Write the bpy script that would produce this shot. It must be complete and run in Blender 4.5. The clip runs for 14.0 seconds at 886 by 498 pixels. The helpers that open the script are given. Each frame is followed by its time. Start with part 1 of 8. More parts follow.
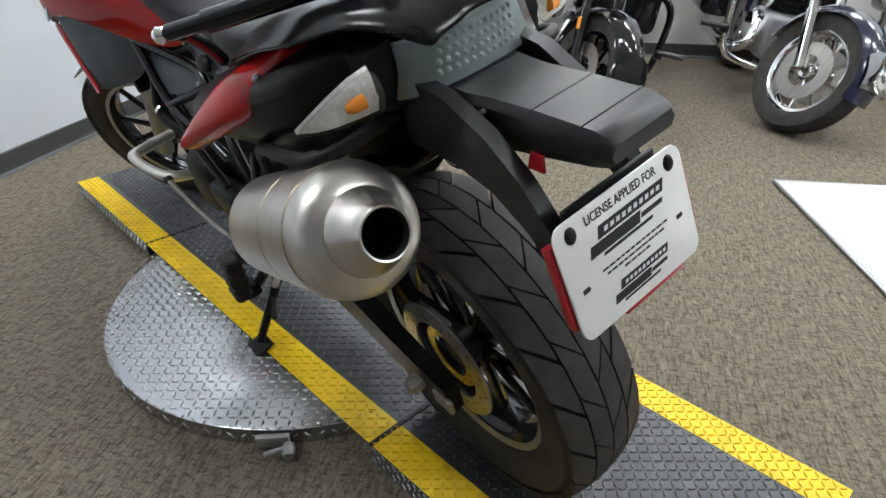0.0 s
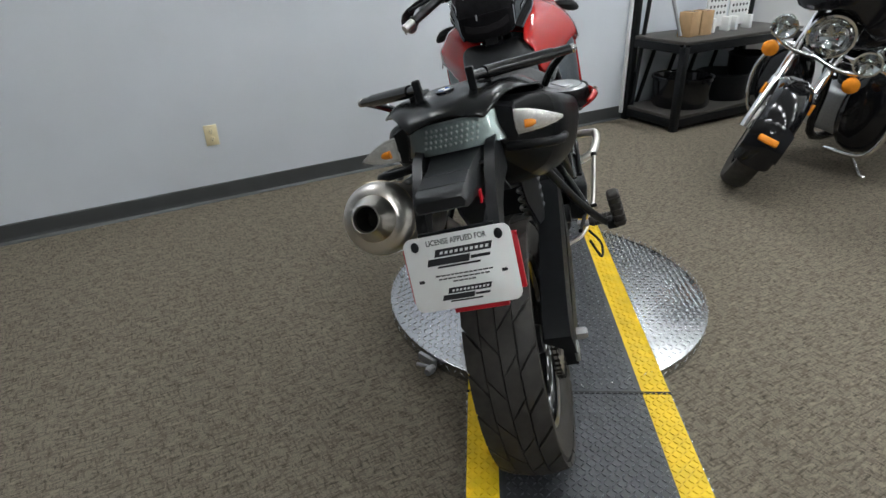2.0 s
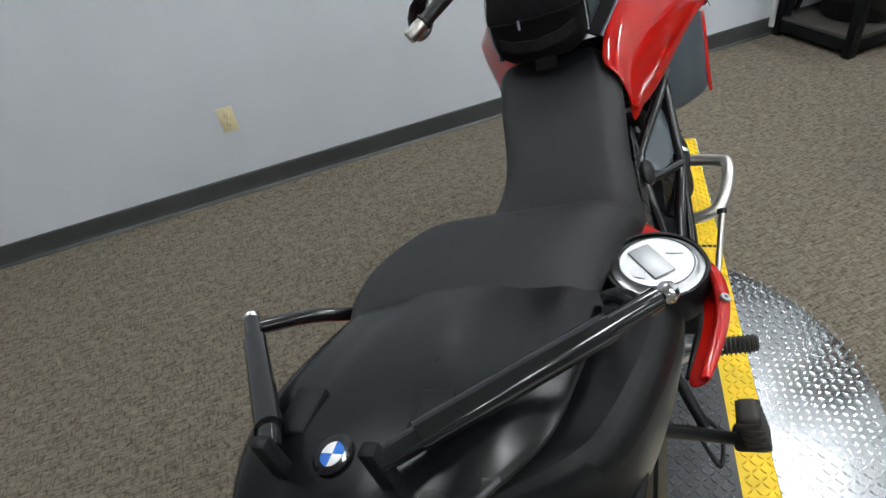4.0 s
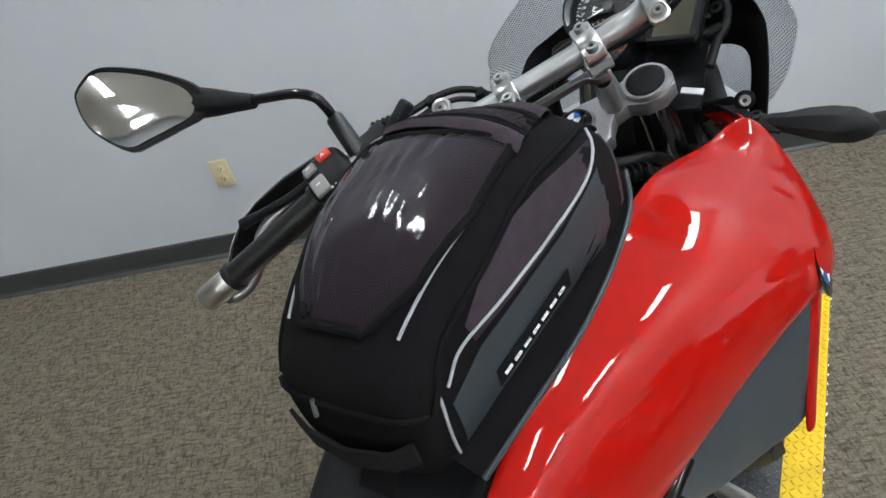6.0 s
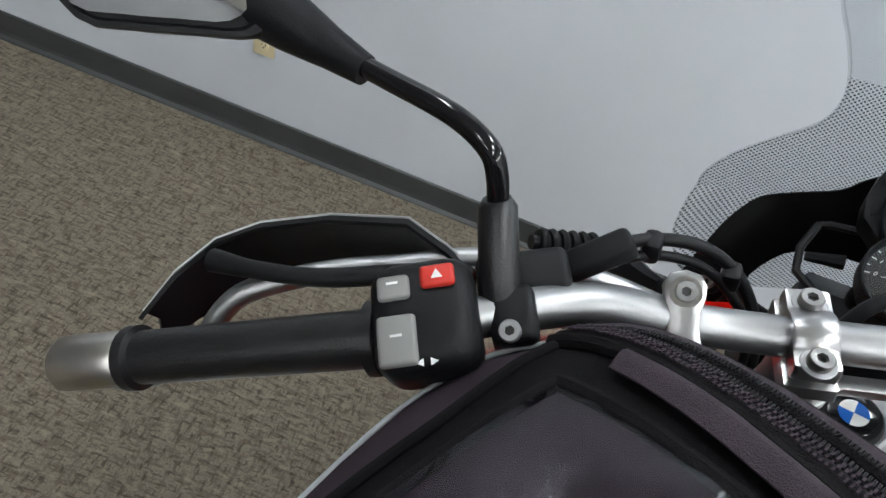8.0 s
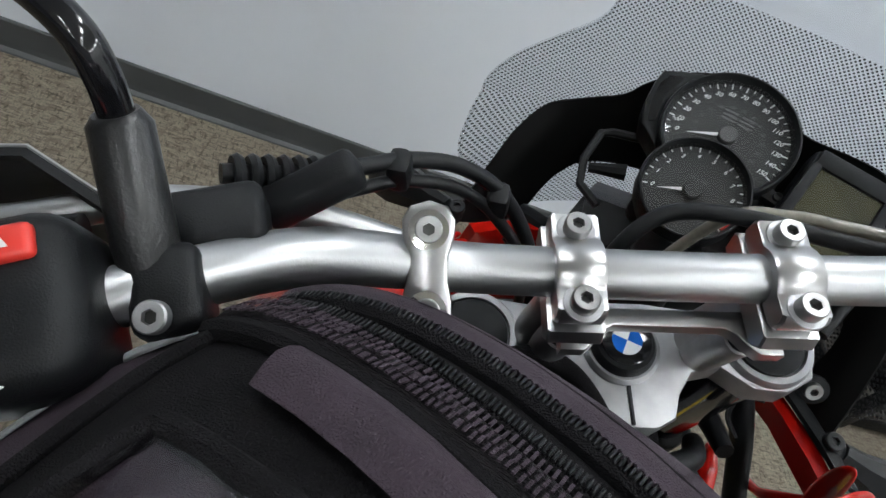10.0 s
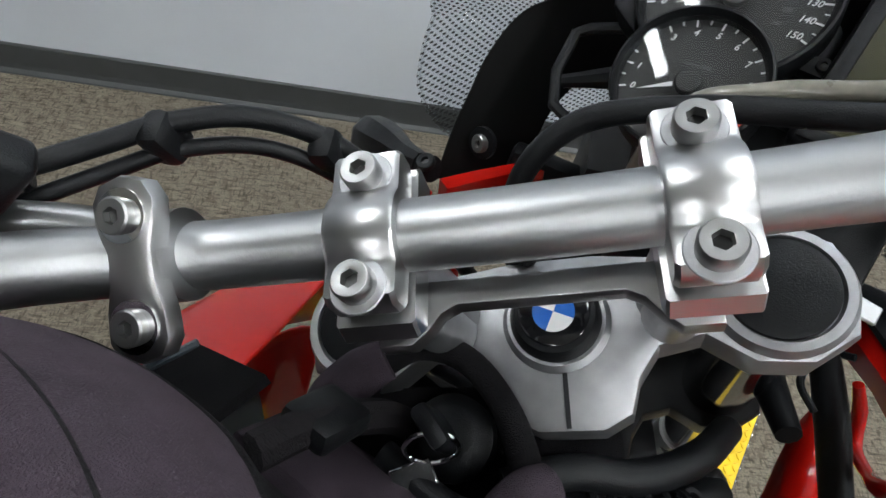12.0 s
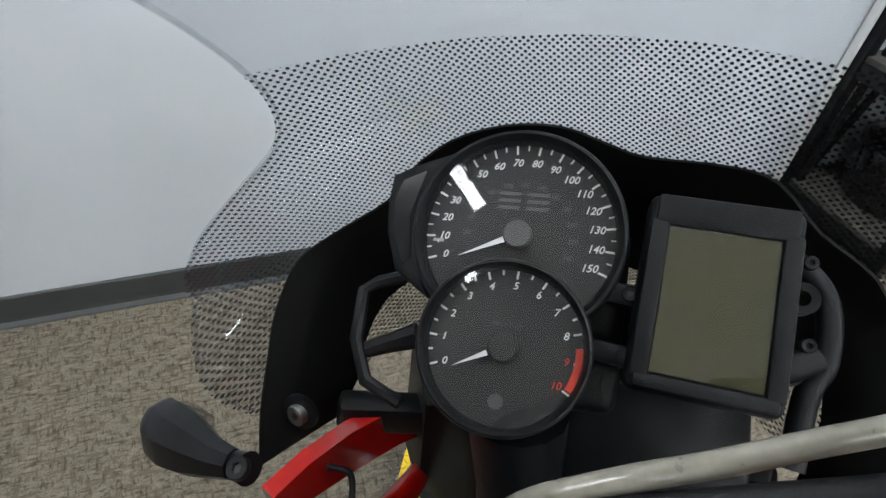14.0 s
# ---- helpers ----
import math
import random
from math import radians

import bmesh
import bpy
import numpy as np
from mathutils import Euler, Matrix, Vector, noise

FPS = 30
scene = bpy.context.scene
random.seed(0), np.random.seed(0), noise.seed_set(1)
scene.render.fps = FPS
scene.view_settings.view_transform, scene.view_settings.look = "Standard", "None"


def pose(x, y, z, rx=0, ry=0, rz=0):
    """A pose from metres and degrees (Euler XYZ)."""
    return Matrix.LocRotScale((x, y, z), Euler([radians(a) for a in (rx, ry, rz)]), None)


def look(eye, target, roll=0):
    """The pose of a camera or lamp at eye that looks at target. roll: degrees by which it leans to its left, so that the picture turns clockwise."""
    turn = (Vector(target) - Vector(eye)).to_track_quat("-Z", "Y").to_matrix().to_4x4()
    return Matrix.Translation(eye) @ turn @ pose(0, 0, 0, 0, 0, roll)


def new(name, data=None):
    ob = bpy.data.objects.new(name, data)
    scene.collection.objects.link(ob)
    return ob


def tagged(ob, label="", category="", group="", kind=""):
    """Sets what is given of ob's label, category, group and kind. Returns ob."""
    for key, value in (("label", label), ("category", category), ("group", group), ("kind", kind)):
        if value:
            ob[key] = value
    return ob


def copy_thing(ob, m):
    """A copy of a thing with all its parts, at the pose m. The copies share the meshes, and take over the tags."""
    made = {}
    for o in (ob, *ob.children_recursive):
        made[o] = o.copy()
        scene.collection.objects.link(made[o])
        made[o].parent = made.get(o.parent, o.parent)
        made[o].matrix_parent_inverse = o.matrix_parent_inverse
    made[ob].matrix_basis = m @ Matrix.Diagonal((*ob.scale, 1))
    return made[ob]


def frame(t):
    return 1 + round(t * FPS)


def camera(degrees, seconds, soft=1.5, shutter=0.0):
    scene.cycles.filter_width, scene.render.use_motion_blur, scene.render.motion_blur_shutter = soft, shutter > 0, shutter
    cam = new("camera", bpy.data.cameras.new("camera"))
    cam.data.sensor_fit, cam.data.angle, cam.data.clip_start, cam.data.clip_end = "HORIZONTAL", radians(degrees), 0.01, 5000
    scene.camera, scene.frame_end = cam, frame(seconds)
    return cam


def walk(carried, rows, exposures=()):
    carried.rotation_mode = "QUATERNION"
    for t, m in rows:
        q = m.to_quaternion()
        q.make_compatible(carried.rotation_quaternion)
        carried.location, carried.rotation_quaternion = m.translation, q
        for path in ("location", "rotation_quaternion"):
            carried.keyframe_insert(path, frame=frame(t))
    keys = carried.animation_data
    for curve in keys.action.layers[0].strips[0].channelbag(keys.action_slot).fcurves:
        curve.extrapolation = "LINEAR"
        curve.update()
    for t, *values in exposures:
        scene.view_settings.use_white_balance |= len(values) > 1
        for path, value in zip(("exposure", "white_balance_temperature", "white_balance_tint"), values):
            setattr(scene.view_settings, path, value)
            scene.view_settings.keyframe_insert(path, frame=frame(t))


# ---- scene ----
cam = camera(73.7, 14.0)
PATH = [
    (0, (-0.8186, -0.7677, 1.0760), (0.3818, 0.4746, 0.0680), -0.80),
    (0.5, (-0.6905, -1.0324, 1.1710), (0.0649, 0.5352, 0.1850), -2.80),
    (1, (-0.5488, -1.1886, 1.1940), (-0.2550, 0.5581, 0.2640), -1.60),
    (1.5, (-0.3988, -1.2837, 1.2420), (-0.4559, 0.4935, 0.3260), -1.70),
    (2, (-0.2740, -1.4282, 1.2730), (-0.3925, 0.3500, 0.3650), -1.90),
    (2.2, (-0.2446, -1.4426, 1.2750), (-0.3708, 0.3200, 0.3380), -2.00),
    (4.3, (-0.1133, -0.3152, 1.4701), (-0.6341, 1.0846, 0.2634), -11.58),
    (4.5, (-0.0958, -0.2270, 1.4790), (-0.6464, 1.1455, 0.2548), -12.52),
    (5, (-0.0540, 0.0265, 1.4643), (-0.6705, 1.3329, 0.1997), -14.23),
    (5.5, (-0.0031, 0.2368, 1.4818), (-0.6558, 1.5278, 0.2180), -13.33),
    (6, (0.0170, 0.4736, 1.4788), (-0.8106, 1.6942, 0.2498), -11.49),
    (6.5, (0.0100, 0.6388, 1.4687), (-1.0270, 1.7395, 0.2866), -7.16),
    (7, (-0.0885, 0.6711, 1.4332), (-1.0820, 1.8101, 0.2486), 5.92),
    (7.2, (-0.1478, 0.7017, 1.4203), (-1.0762, 1.8347, 0.1796), 10.21),
    (9.3, (-0.3554, 0.7362, 1.3176), (-0.7814, 2.0651, -0.0005), 37.05),
    (9.5, (-0.3404, 0.7648, 1.3203), (-0.6917, 2.1308, 0.0178), 36.54),
    (10, (-0.2869, 0.8280, 1.3333), (-0.4296, 2.2316, 0.0319), 36.13),
    (10.5, (-0.2478, 0.8548, 1.3399), (-0.3481, 2.2688, 0.0454), 34.59),
    (11, (-0.2084, 0.9128, 1.3286), (-0.5109, 2.1536, -0.1046), 26.03),
    (11.5, (-0.1829, 0.9441, 1.3240), (-0.6604, 2.0123, -0.1979), 16.04),
    (12, (-0.1806, 0.9670, 1.3187), (-0.6481, 2.0341, -0.2075), 14.23),
    (12.5, (-0.1963, 1.0090, 1.3241), (-0.5552, 2.1682, -0.1629), 13.58),
    (13, (-0.2103, 1.0462, 1.3420), (-0.4537, 2.3446, -0.0504), 14.01),
    (13.5, (-0.2160, 1.0763, 1.3512), (-0.4016, 2.4609, 0.0345), 10.65),
    (14, (-0.2175, 1.1000, 1.3565), (-0.3636, 2.5177, 0.0703), 8.76),
]
EXPOSURES = [(0.0, 0.52), (0.5, 0.22), (1.0, 0.04), (2.0, 0.0), (5.0, 0.12), (7.0, 0.12), (10.0, 0.16), (11.0, 0.2), (12.5, 0.26), (13.2, 0.31), (14.0, 0.39)]
walk(cam, [(t, look(e, g, r)) for t, e, g, r in PATH], EXPOSURES)

# ---- world and light ----
world = bpy.data.worlds.new("world")
scene.world = world
world.use_nodes = True
world.node_tree.nodes["Background"].inputs[0].default_value = (0.75, 0.85, 1.0, 1)
world.node_tree.nodes["Background"].inputs[1].default_value = 3.0
scene.view_settings.exposure = 0.0

# ---- materials ----


def mat(name, color, rough=0.5, metal=0.0, coat=0.0, var=0.12, scale=30.0, bump=0.0, bscale=300.0, aniso=None, spec=0.5):
    m = bpy.data.materials.new(name)
    m.use_nodes = True
    nt = m.node_tree
    b = nt.nodes["Principled BSDF"]
    b.inputs["Roughness"].default_value = rough
    b.inputs["Metallic"].default_value = metal
    b.inputs["Coat Weight"].default_value = coat
    b.inputs["Coat Roughness"].default_value = 0.03
    b.inputs["Specular IOR Level"].default_value = spec
    tc = nt.nodes.new("ShaderNodeTexCoord")
    mp = nt.nodes.new("ShaderNodeMapping")
    nt.links.new(tc.outputs["Object"], mp.inputs[0])
    if aniso:
        mp.inputs["Scale"].default_value = aniso
    n = nt.nodes.new("ShaderNodeTexNoise")
    n.inputs["Scale"].default_value = scale
    n.inputs["Detail"].default_value = 6
    nt.links.new(mp.outputs[0], n.inputs["Vector"])
    r = nt.nodes.new("ShaderNodeValToRGB")
    r.color_ramp.elements[0].position, r.color_ramp.elements[1].position = 0.3, 0.7
    c = Vector(color[:3])
    lo, hi = c * (1 - var), c * (1 + var)
    r.color_ramp.elements[0].color = (*lo, 1)
    r.color_ramp.elements[1].color = (min(hi[0], 1), min(hi[1], 1), min(hi[2], 1), 1)
    nt.links.new(n.outputs["Fac"], r.inputs[0])
    nt.links.new(r.outputs[0], b.inputs["Base Color"])
    rr = nt.nodes.new("ShaderNodeMapRange")
    rr.inputs["To Min"].default_value, rr.inputs["To Max"].default_value = max(rough - 0.07, 0.02), min(rough + 0.07, 1)
    nt.links.new(n.outputs["Fac"], rr.inputs[0])
    nt.links.new(rr.outputs[0], b.inputs["Roughness"])
    if bump:
        n2 = nt.nodes.new("ShaderNodeTexNoise")
        n2.inputs["Scale"].default_value = bscale
        n2.inputs["Detail"].default_value = 3
        nt.links.new(mp.outputs[0], n2.inputs["Vector"])
        bm_ = nt.nodes.new("ShaderNodeBump")
        bm_.inputs["Strength"].default_value = bump
        bm_.inputs["Distance"].default_value = 0.002
        nt.links.new(n2.outputs["Fac"], bm_.inputs["Height"])
        nt.links.new(bm_.outputs[0], b.inputs["Normal"])
    return m


def glass(name, color=(1, 1, 1), rough=0.0, ior=1.45, alpha=0.15):
    """Thin clear sheet: transparent with a glossy coat, stronger at a glancing view."""
    m = bpy.data.materials.new(name)
    m.use_nodes = True
    nt = m.node_tree
    out = nt.nodes["Material Output"]
    nt.nodes.remove(nt.nodes["Principled BSDF"])
    tr, gl, mx, lw, pw, fr = (nt.nodes.new(k) for k in ("ShaderNodeBsdfTransparent", "ShaderNodeBsdfGlossy", "ShaderNodeMixShader", "ShaderNodeLayerWeight", "ShaderNodeMath", "ShaderNodeMath"))
    tr.inputs[0].default_value = (*color, 1)
    gl.inputs["Roughness"].default_value = rough
    lw.inputs[0].default_value = 0.5
    pw.operation, fr.operation = "POWER", "MULTIPLY_ADD"
    pw.inputs[1].default_value = 5.0
    f0 = ((ior - 1) / (ior + 1)) ** 2
    fr.inputs[1].default_value, fr.inputs[2].default_value = (1 - f0 if ior > 1.1 else 0.0), f0
    nt.links.new(lw.outputs["Facing"], pw.inputs[0])
    nt.links.new(pw.outputs[0], fr.inputs[0])
    nt.links.new(fr.outputs[0], mx.inputs[0])
    nt.links.new(tr.outputs[0], mx.inputs[1])
    nt.links.new(gl.outputs[0], mx.inputs[2])
    nt.links.new(mx.outputs[0], out.inputs[0])
    return m


def lamp_mat(name, color, strength):
    m = bpy.data.materials.new(name)
    m.use_nodes = True
    b = m.node_tree.nodes["Principled BSDF"]
    b.inputs["Base Color"].default_value = (0.8, 0.8, 0.8, 1)
    b.inputs["Emission Color"].default_value = (*color, 1)
    b.inputs["Emission Strength"].default_value = strength
    return m


def carpet_mat():
    m = mat("carpet", (0.18, 0.154, 0.119), 0.95, var=0.3, scale=200, bump=0.6, bscale=900, spec=0.1)
    nt = m.node_tree
    b = nt.nodes["Principled BSDF"]
    base = b.inputs["Base Color"].links[0].from_socket
    tc = nt.nodes.new("ShaderNodeTexCoord")
    col = base
    for k, (sc, thr, tone) in enumerate((((20, 105, 1), 0.55, (0.1, 0.084, 0.064)), ((95, 24, 1), 0.565, (0.105, 0.088, 0.067)), ((30, 130, 1), 0.6, (0.036, 0.031, 0.025)), ((120, 36, 1), 0.605, (0.04, 0.035, 0.028)), ((22, 70, 1), 0.62, (0.3, 0.26, 0.2)))):
        mp = nt.nodes.new("ShaderNodeMapping")
        mp.inputs["Scale"].default_value = sc
        mp.inputs["Rotation"].default_value = (0, 0, 0.25 + 0.1 * k)
        mp.inputs["Location"].default_value = (k * 3.1, k * 1.7, 0)
        nt.links.new(tc.outputs["Object"], mp.inputs[0])
        n = nt.nodes.new("ShaderNodeTexNoise")
        n.inputs["Scale"].default_value = 1.0
        n.inputs["Detail"].default_value = 2
        nt.links.new(mp.outputs[0], n.inputs["Vector"])
        r = nt.nodes.new("ShaderNodeMapRange")
        r.inputs["From Min"].default_value, r.inputs["From Max"].default_value = thr - 0.03, thr + 0.05
        nt.links.new(n.outputs["Fac"], r.inputs[0])
        mx = nt.nodes.new("ShaderNodeMix")
        mx.data_type = "RGBA"
        gain = nt.nodes.new("ShaderNodeMath")
        gain.operation = "MULTIPLY"
        gain.inputs[1].default_value = 0.38 if k == 4 else 0.6
        nt.links.new(r.outputs[0], gain.inputs[0])
        nt.links.new(gain.outputs[0], mx.inputs["Factor"])
        nt.links.new(col, mx.inputs[6])
        mx.inputs[7].default_value = (*tone, 1)
        col = mx.outputs[2]
    nt.links.new(col, b.inputs["Base Color"])
    return m


M = {
    "carpet": carpet_mat(),
    "wall": mat("wall_paint", (0.63, 0.66, 0.71), 0.6, var=0.03, scale=3, bump=0.12, bscale=140),
    "walld": mat("unseen_wall_grey", (0.26, 0.27, 0.29), 0.6, var=0.05, scale=3, bump=0.12, bscale=140),
    "wallw": mat("white_wall_paint", (0.72, 0.72, 0.71), 0.6, var=0.03, scale=3, bump=0.12, bscale=140),
    "baseb": mat("baseboard_rubber", (0.055, 0.058, 0.06), 0.45, var=0.1, scale=8, bump=0.1),
    "ceil": mat("ceiling_tile", (0.75, 0.75, 0.73), 0.9, var=0.05, scale=60, bump=0.4, bscale=200),
    "ivory": mat("ivory_plastic", (0.75, 0.66, 0.42), 0.4, var=0.03),
    # plate toned down for its dark reflections, lugs paler for their highlights
    "dplate": mat("aluminium_tread_plate", (0.52, 0.53, 0.55), 0.24, 1.0, var=0.1, scale=14, bump=0.06, bscale=90),
    "lug": mat("highlit_polished_lug", (0.92, 0.93, 0.94), 0.16, 1.0, var=0.05, scale=60),
    "bplate": mat("dark_painted_tread_plate", (0.035, 0.037, 0.042), 0.36, 0.0, var=0.35, scale=20, bump=0.2, bscale=160),
    "yellow": mat("yellow_tape", (0.75, 0.50, 0.005), 0.5, var=0.12, scale=18, bump=0.1),
    "tyre": mat("tyre_rubber", (0.034, 0.031, 0.028), 0.62, var=0.35, scale=30, bump=0.35, bscale=500, spec=0.3),
    "steel": mat("brushed_steel", (0.66, 0.63, 0.59), 0.33, 1.0, var=0.1, scale=10, aniso=(1, 6, 1), bump=0.015, bscale=200),
    "chrome": mat("chrome", (0.8, 0.8, 0.8), 0.06, 1.0, var=0.03),
    "alu": mat("satin_aluminium", (0.40, 0.405, 0.41), 0.4, 1.0, var=0.06, scale=12, bump=0.06, bscale=500),
    "cast": mat("cast_aluminium", (0.40, 0.40, 0.41), 0.45, 1.0, var=0.1, scale=90, bump=0.12, bscale=2600),
    "zinc": mat("zinc_plated_steel", (0.36, 0.36, 0.355), 0.36, 1.0, var=0.05, scale=4),
    "red": mat("red_paint", (0.40, 0.006, 0.003), 0.5, 0.0, coat=0.8, var=0.06, scale=4, spec=0.02),
    "blackp": mat("black_plastic", (0.0065, 0.007, 0.008), 0.4, var=0.25, scale=60, bump=0.2, bscale=1400, spec=0.2),
    "blackg": mat("gloss_black", (0.006, 0.006, 0.007), 0.12, coat=0.35, var=0.2, scale=20, spec=0.3),
    "satin": mat("satin_black", (0.008, 0.0085, 0.0095), 0.27, var=0.2, scale=20, bump=0.06, bscale=900, spec=0.28),
    "grey": mat("grey_plastic_panel", (0.042, 0.055, 0.066), 0.36, var=0.12, scale=40, bump=0.2, bscale=900),
    "seat": mat("seat_vinyl", (0.009, 0.0095, 0.0105), 0.5, var=0.2, scale=25, bump=0.35, bscale=1100, spec=0.3),
    "fabric": mat("black_nylon_fabric", (0.0065, 0.006, 0.007), 0.85, var=0.3, scale=70, bump=0.7, bscale=1500, spec=0.13),
    "fabricp": mat("plum_nylon_fabric", (0.040, 0.028, 0.038), 0.75, var=0.25, scale=70, bump=0.7, bscale=1500, spec=0.25),
    "fabricg": mat("charcoal_vinyl_fabric", (0.032, 0.041, 0.048), 0.38, var=0.15, scale=60, bump=0.3, bscale=700),
    "piping": mat("silver_reflective_piping", (0.36, 0.38, 0.4), 0.4, var=0.1),
    "white": mat("white_plastic", (0.78, 0.78, 0.77), 0.4, var=0.02),
    "redp": mat("red_plastic", (0.42, 0.01, 0.02), 0.3, var=0.1),
    "orange": mat("amber_bulb", (0.85, 0.28, 0.02), 0.25, var=0.1),
    "mirror": mat("mirror_glass", (0.85, 0.84, 0.82), 0.01, 1.0, var=0.0),
    "clear": glass("clear_acrylic", (0.93, 0.94, 0.95)),
    "smoke": glass("smoked_lens", (0.62, 0.62, 0.6)),
    "fluted": glass("fluted_clear_lens", (0.93, 0.92, 0.91), 0.2),
    "lens": glass("clear_lens", (0.86, 0.88, 0.88), 0.05),
    "blue": mat("blue_enamel", (0.01, 0.12, 0.5), 0.2, coat=0.5),
    "lcd": mat("lcd_glass", (0.05, 0.048, 0.022), 0.15, coat=1.0, var=0.08, scale=12),
    "dial": mat("dial_face", (0.011, 0.011, 0.011), 0.6, var=0.1),
    "ink": mat("black_ink", (0.01, 0.01, 0.012), 0.5),
    "print": mat("white_print", (0.7, 0.7, 0.7), 0.5),
    "gold": mat("gold_anodised", (0.5, 0.36, 0.03), 0.35, 1.0),
    "weld": mat("heat_tinted_weld", (0.5, 0.42, 0.28), 0.4, 1.0, var=0.15, scale=200),
    "wood": mat("shelf_board", (0.05, 0.045, 0.04), 0.6, var=0.25, scale=12, aniso=(1, 12, 1)),
    "card": mat("cardboard", (0.42, 0.27, 0.14), 0.8, var=0.1, scale=20),
    "lamp": lamp_mat("lit_diffuser", (0.93, 0.98, 1.0), 37.0),
    "grease": mat("dark_grease", (0.02, 0.018, 0.015), 0.4, 0.6, var=0.4),
}


def screen_mat():
    """Clear acrylic with a printed band of small black dots low down, shrinking upwards."""
    m = glass("dotted_acrylic", (1.0, 1.0, 1.0), 0.0, 1.01)
    nt = m.node_tree
    out = nt.nodes["Material Output"]
    clear = out.inputs[0].links[0].from_socket
    tc = nt.nodes.new("ShaderNodeTexCoord")
    sep = nt.nodes.new("ShaderNodeSeparateXYZ")
    nt.links.new(tc.outputs["Object"], sep.inputs[0])

    def op(kind, a, b=None, c=None):
        n = nt.nodes.new("ShaderNodeMath")
        n.operation = kind
        for i, v in enumerate((a, b, c)):
            if v is None:
                continue
            if isinstance(v, (int, float)):
                n.inputs[i].default_value = v
            else:
                nt.links.new(v, n.inputs[i])
        return n.outputs[0]

    P = 0.0042
    row = op("FLOOR", op("DIVIDE", sep.outputs[2], P * 0.5))
    odd = op("MULTIPLY", op("MODULO", row, 2.0), P * 0.5)
    fx = op("SUBTRACT", op("FRACT", op("DIVIDE", op("ADD", op("ADD", sep.outputs[0], 10.0), odd), P)), 0.5)
    fz = op("MULTIPLY", op("SUBTRACT", op("FRACT", op("DIVIDE", sep.outputs[2], P * 0.5)), 0.5), 0.5)
    d = op("SQRT", op("ADD", op("MULTIPLY", fx, fx), op("MULTIPLY", fz, fz)))
    lim = nt.nodes.new("ShaderNodeMapRange")
    lim.inputs["From Min"].default_value, lim.inputs["From Max"].default_value = 1.235, 1.312
    lim.inputs["To Min"].default_value, lim.inputs["To Max"].default_value = 0.205, 0.135
    nt.links.new(op("ADD", sep.outputs[2], op("MULTIPLY", op("MULTIPLY", sep.outputs[0], sep.outputs[0]), 0.6)), lim.inputs[0])
    band = op("LESS_THAN", op("ADD", sep.outputs[2], op("MULTIPLY", op("MULTIPLY", sep.outputs[0], sep.outputs[0]), 1.0)), 1.308)
    mask = op("MULTIPLY", op("LESS_THAN", d, lim.outputs[0]), band)
    ink = nt.nodes.new("ShaderNodeBsdfPrincipled")
    ink.inputs["Base Color"].default_value = (0.01, 0.01, 0.011, 1)
    ink.inputs["Roughness"].default_value = 0.4
    mx = nt.nodes.new("ShaderNodeMixShader")
    nt.links.new(mask, mx.inputs[0])
    nt.links.new(clear, mx.inputs[1])
    nt.links.new(ink.outputs[0], mx.inputs[2])
    nt.links.new(mx.outputs[0], out.inputs[0])
    return m


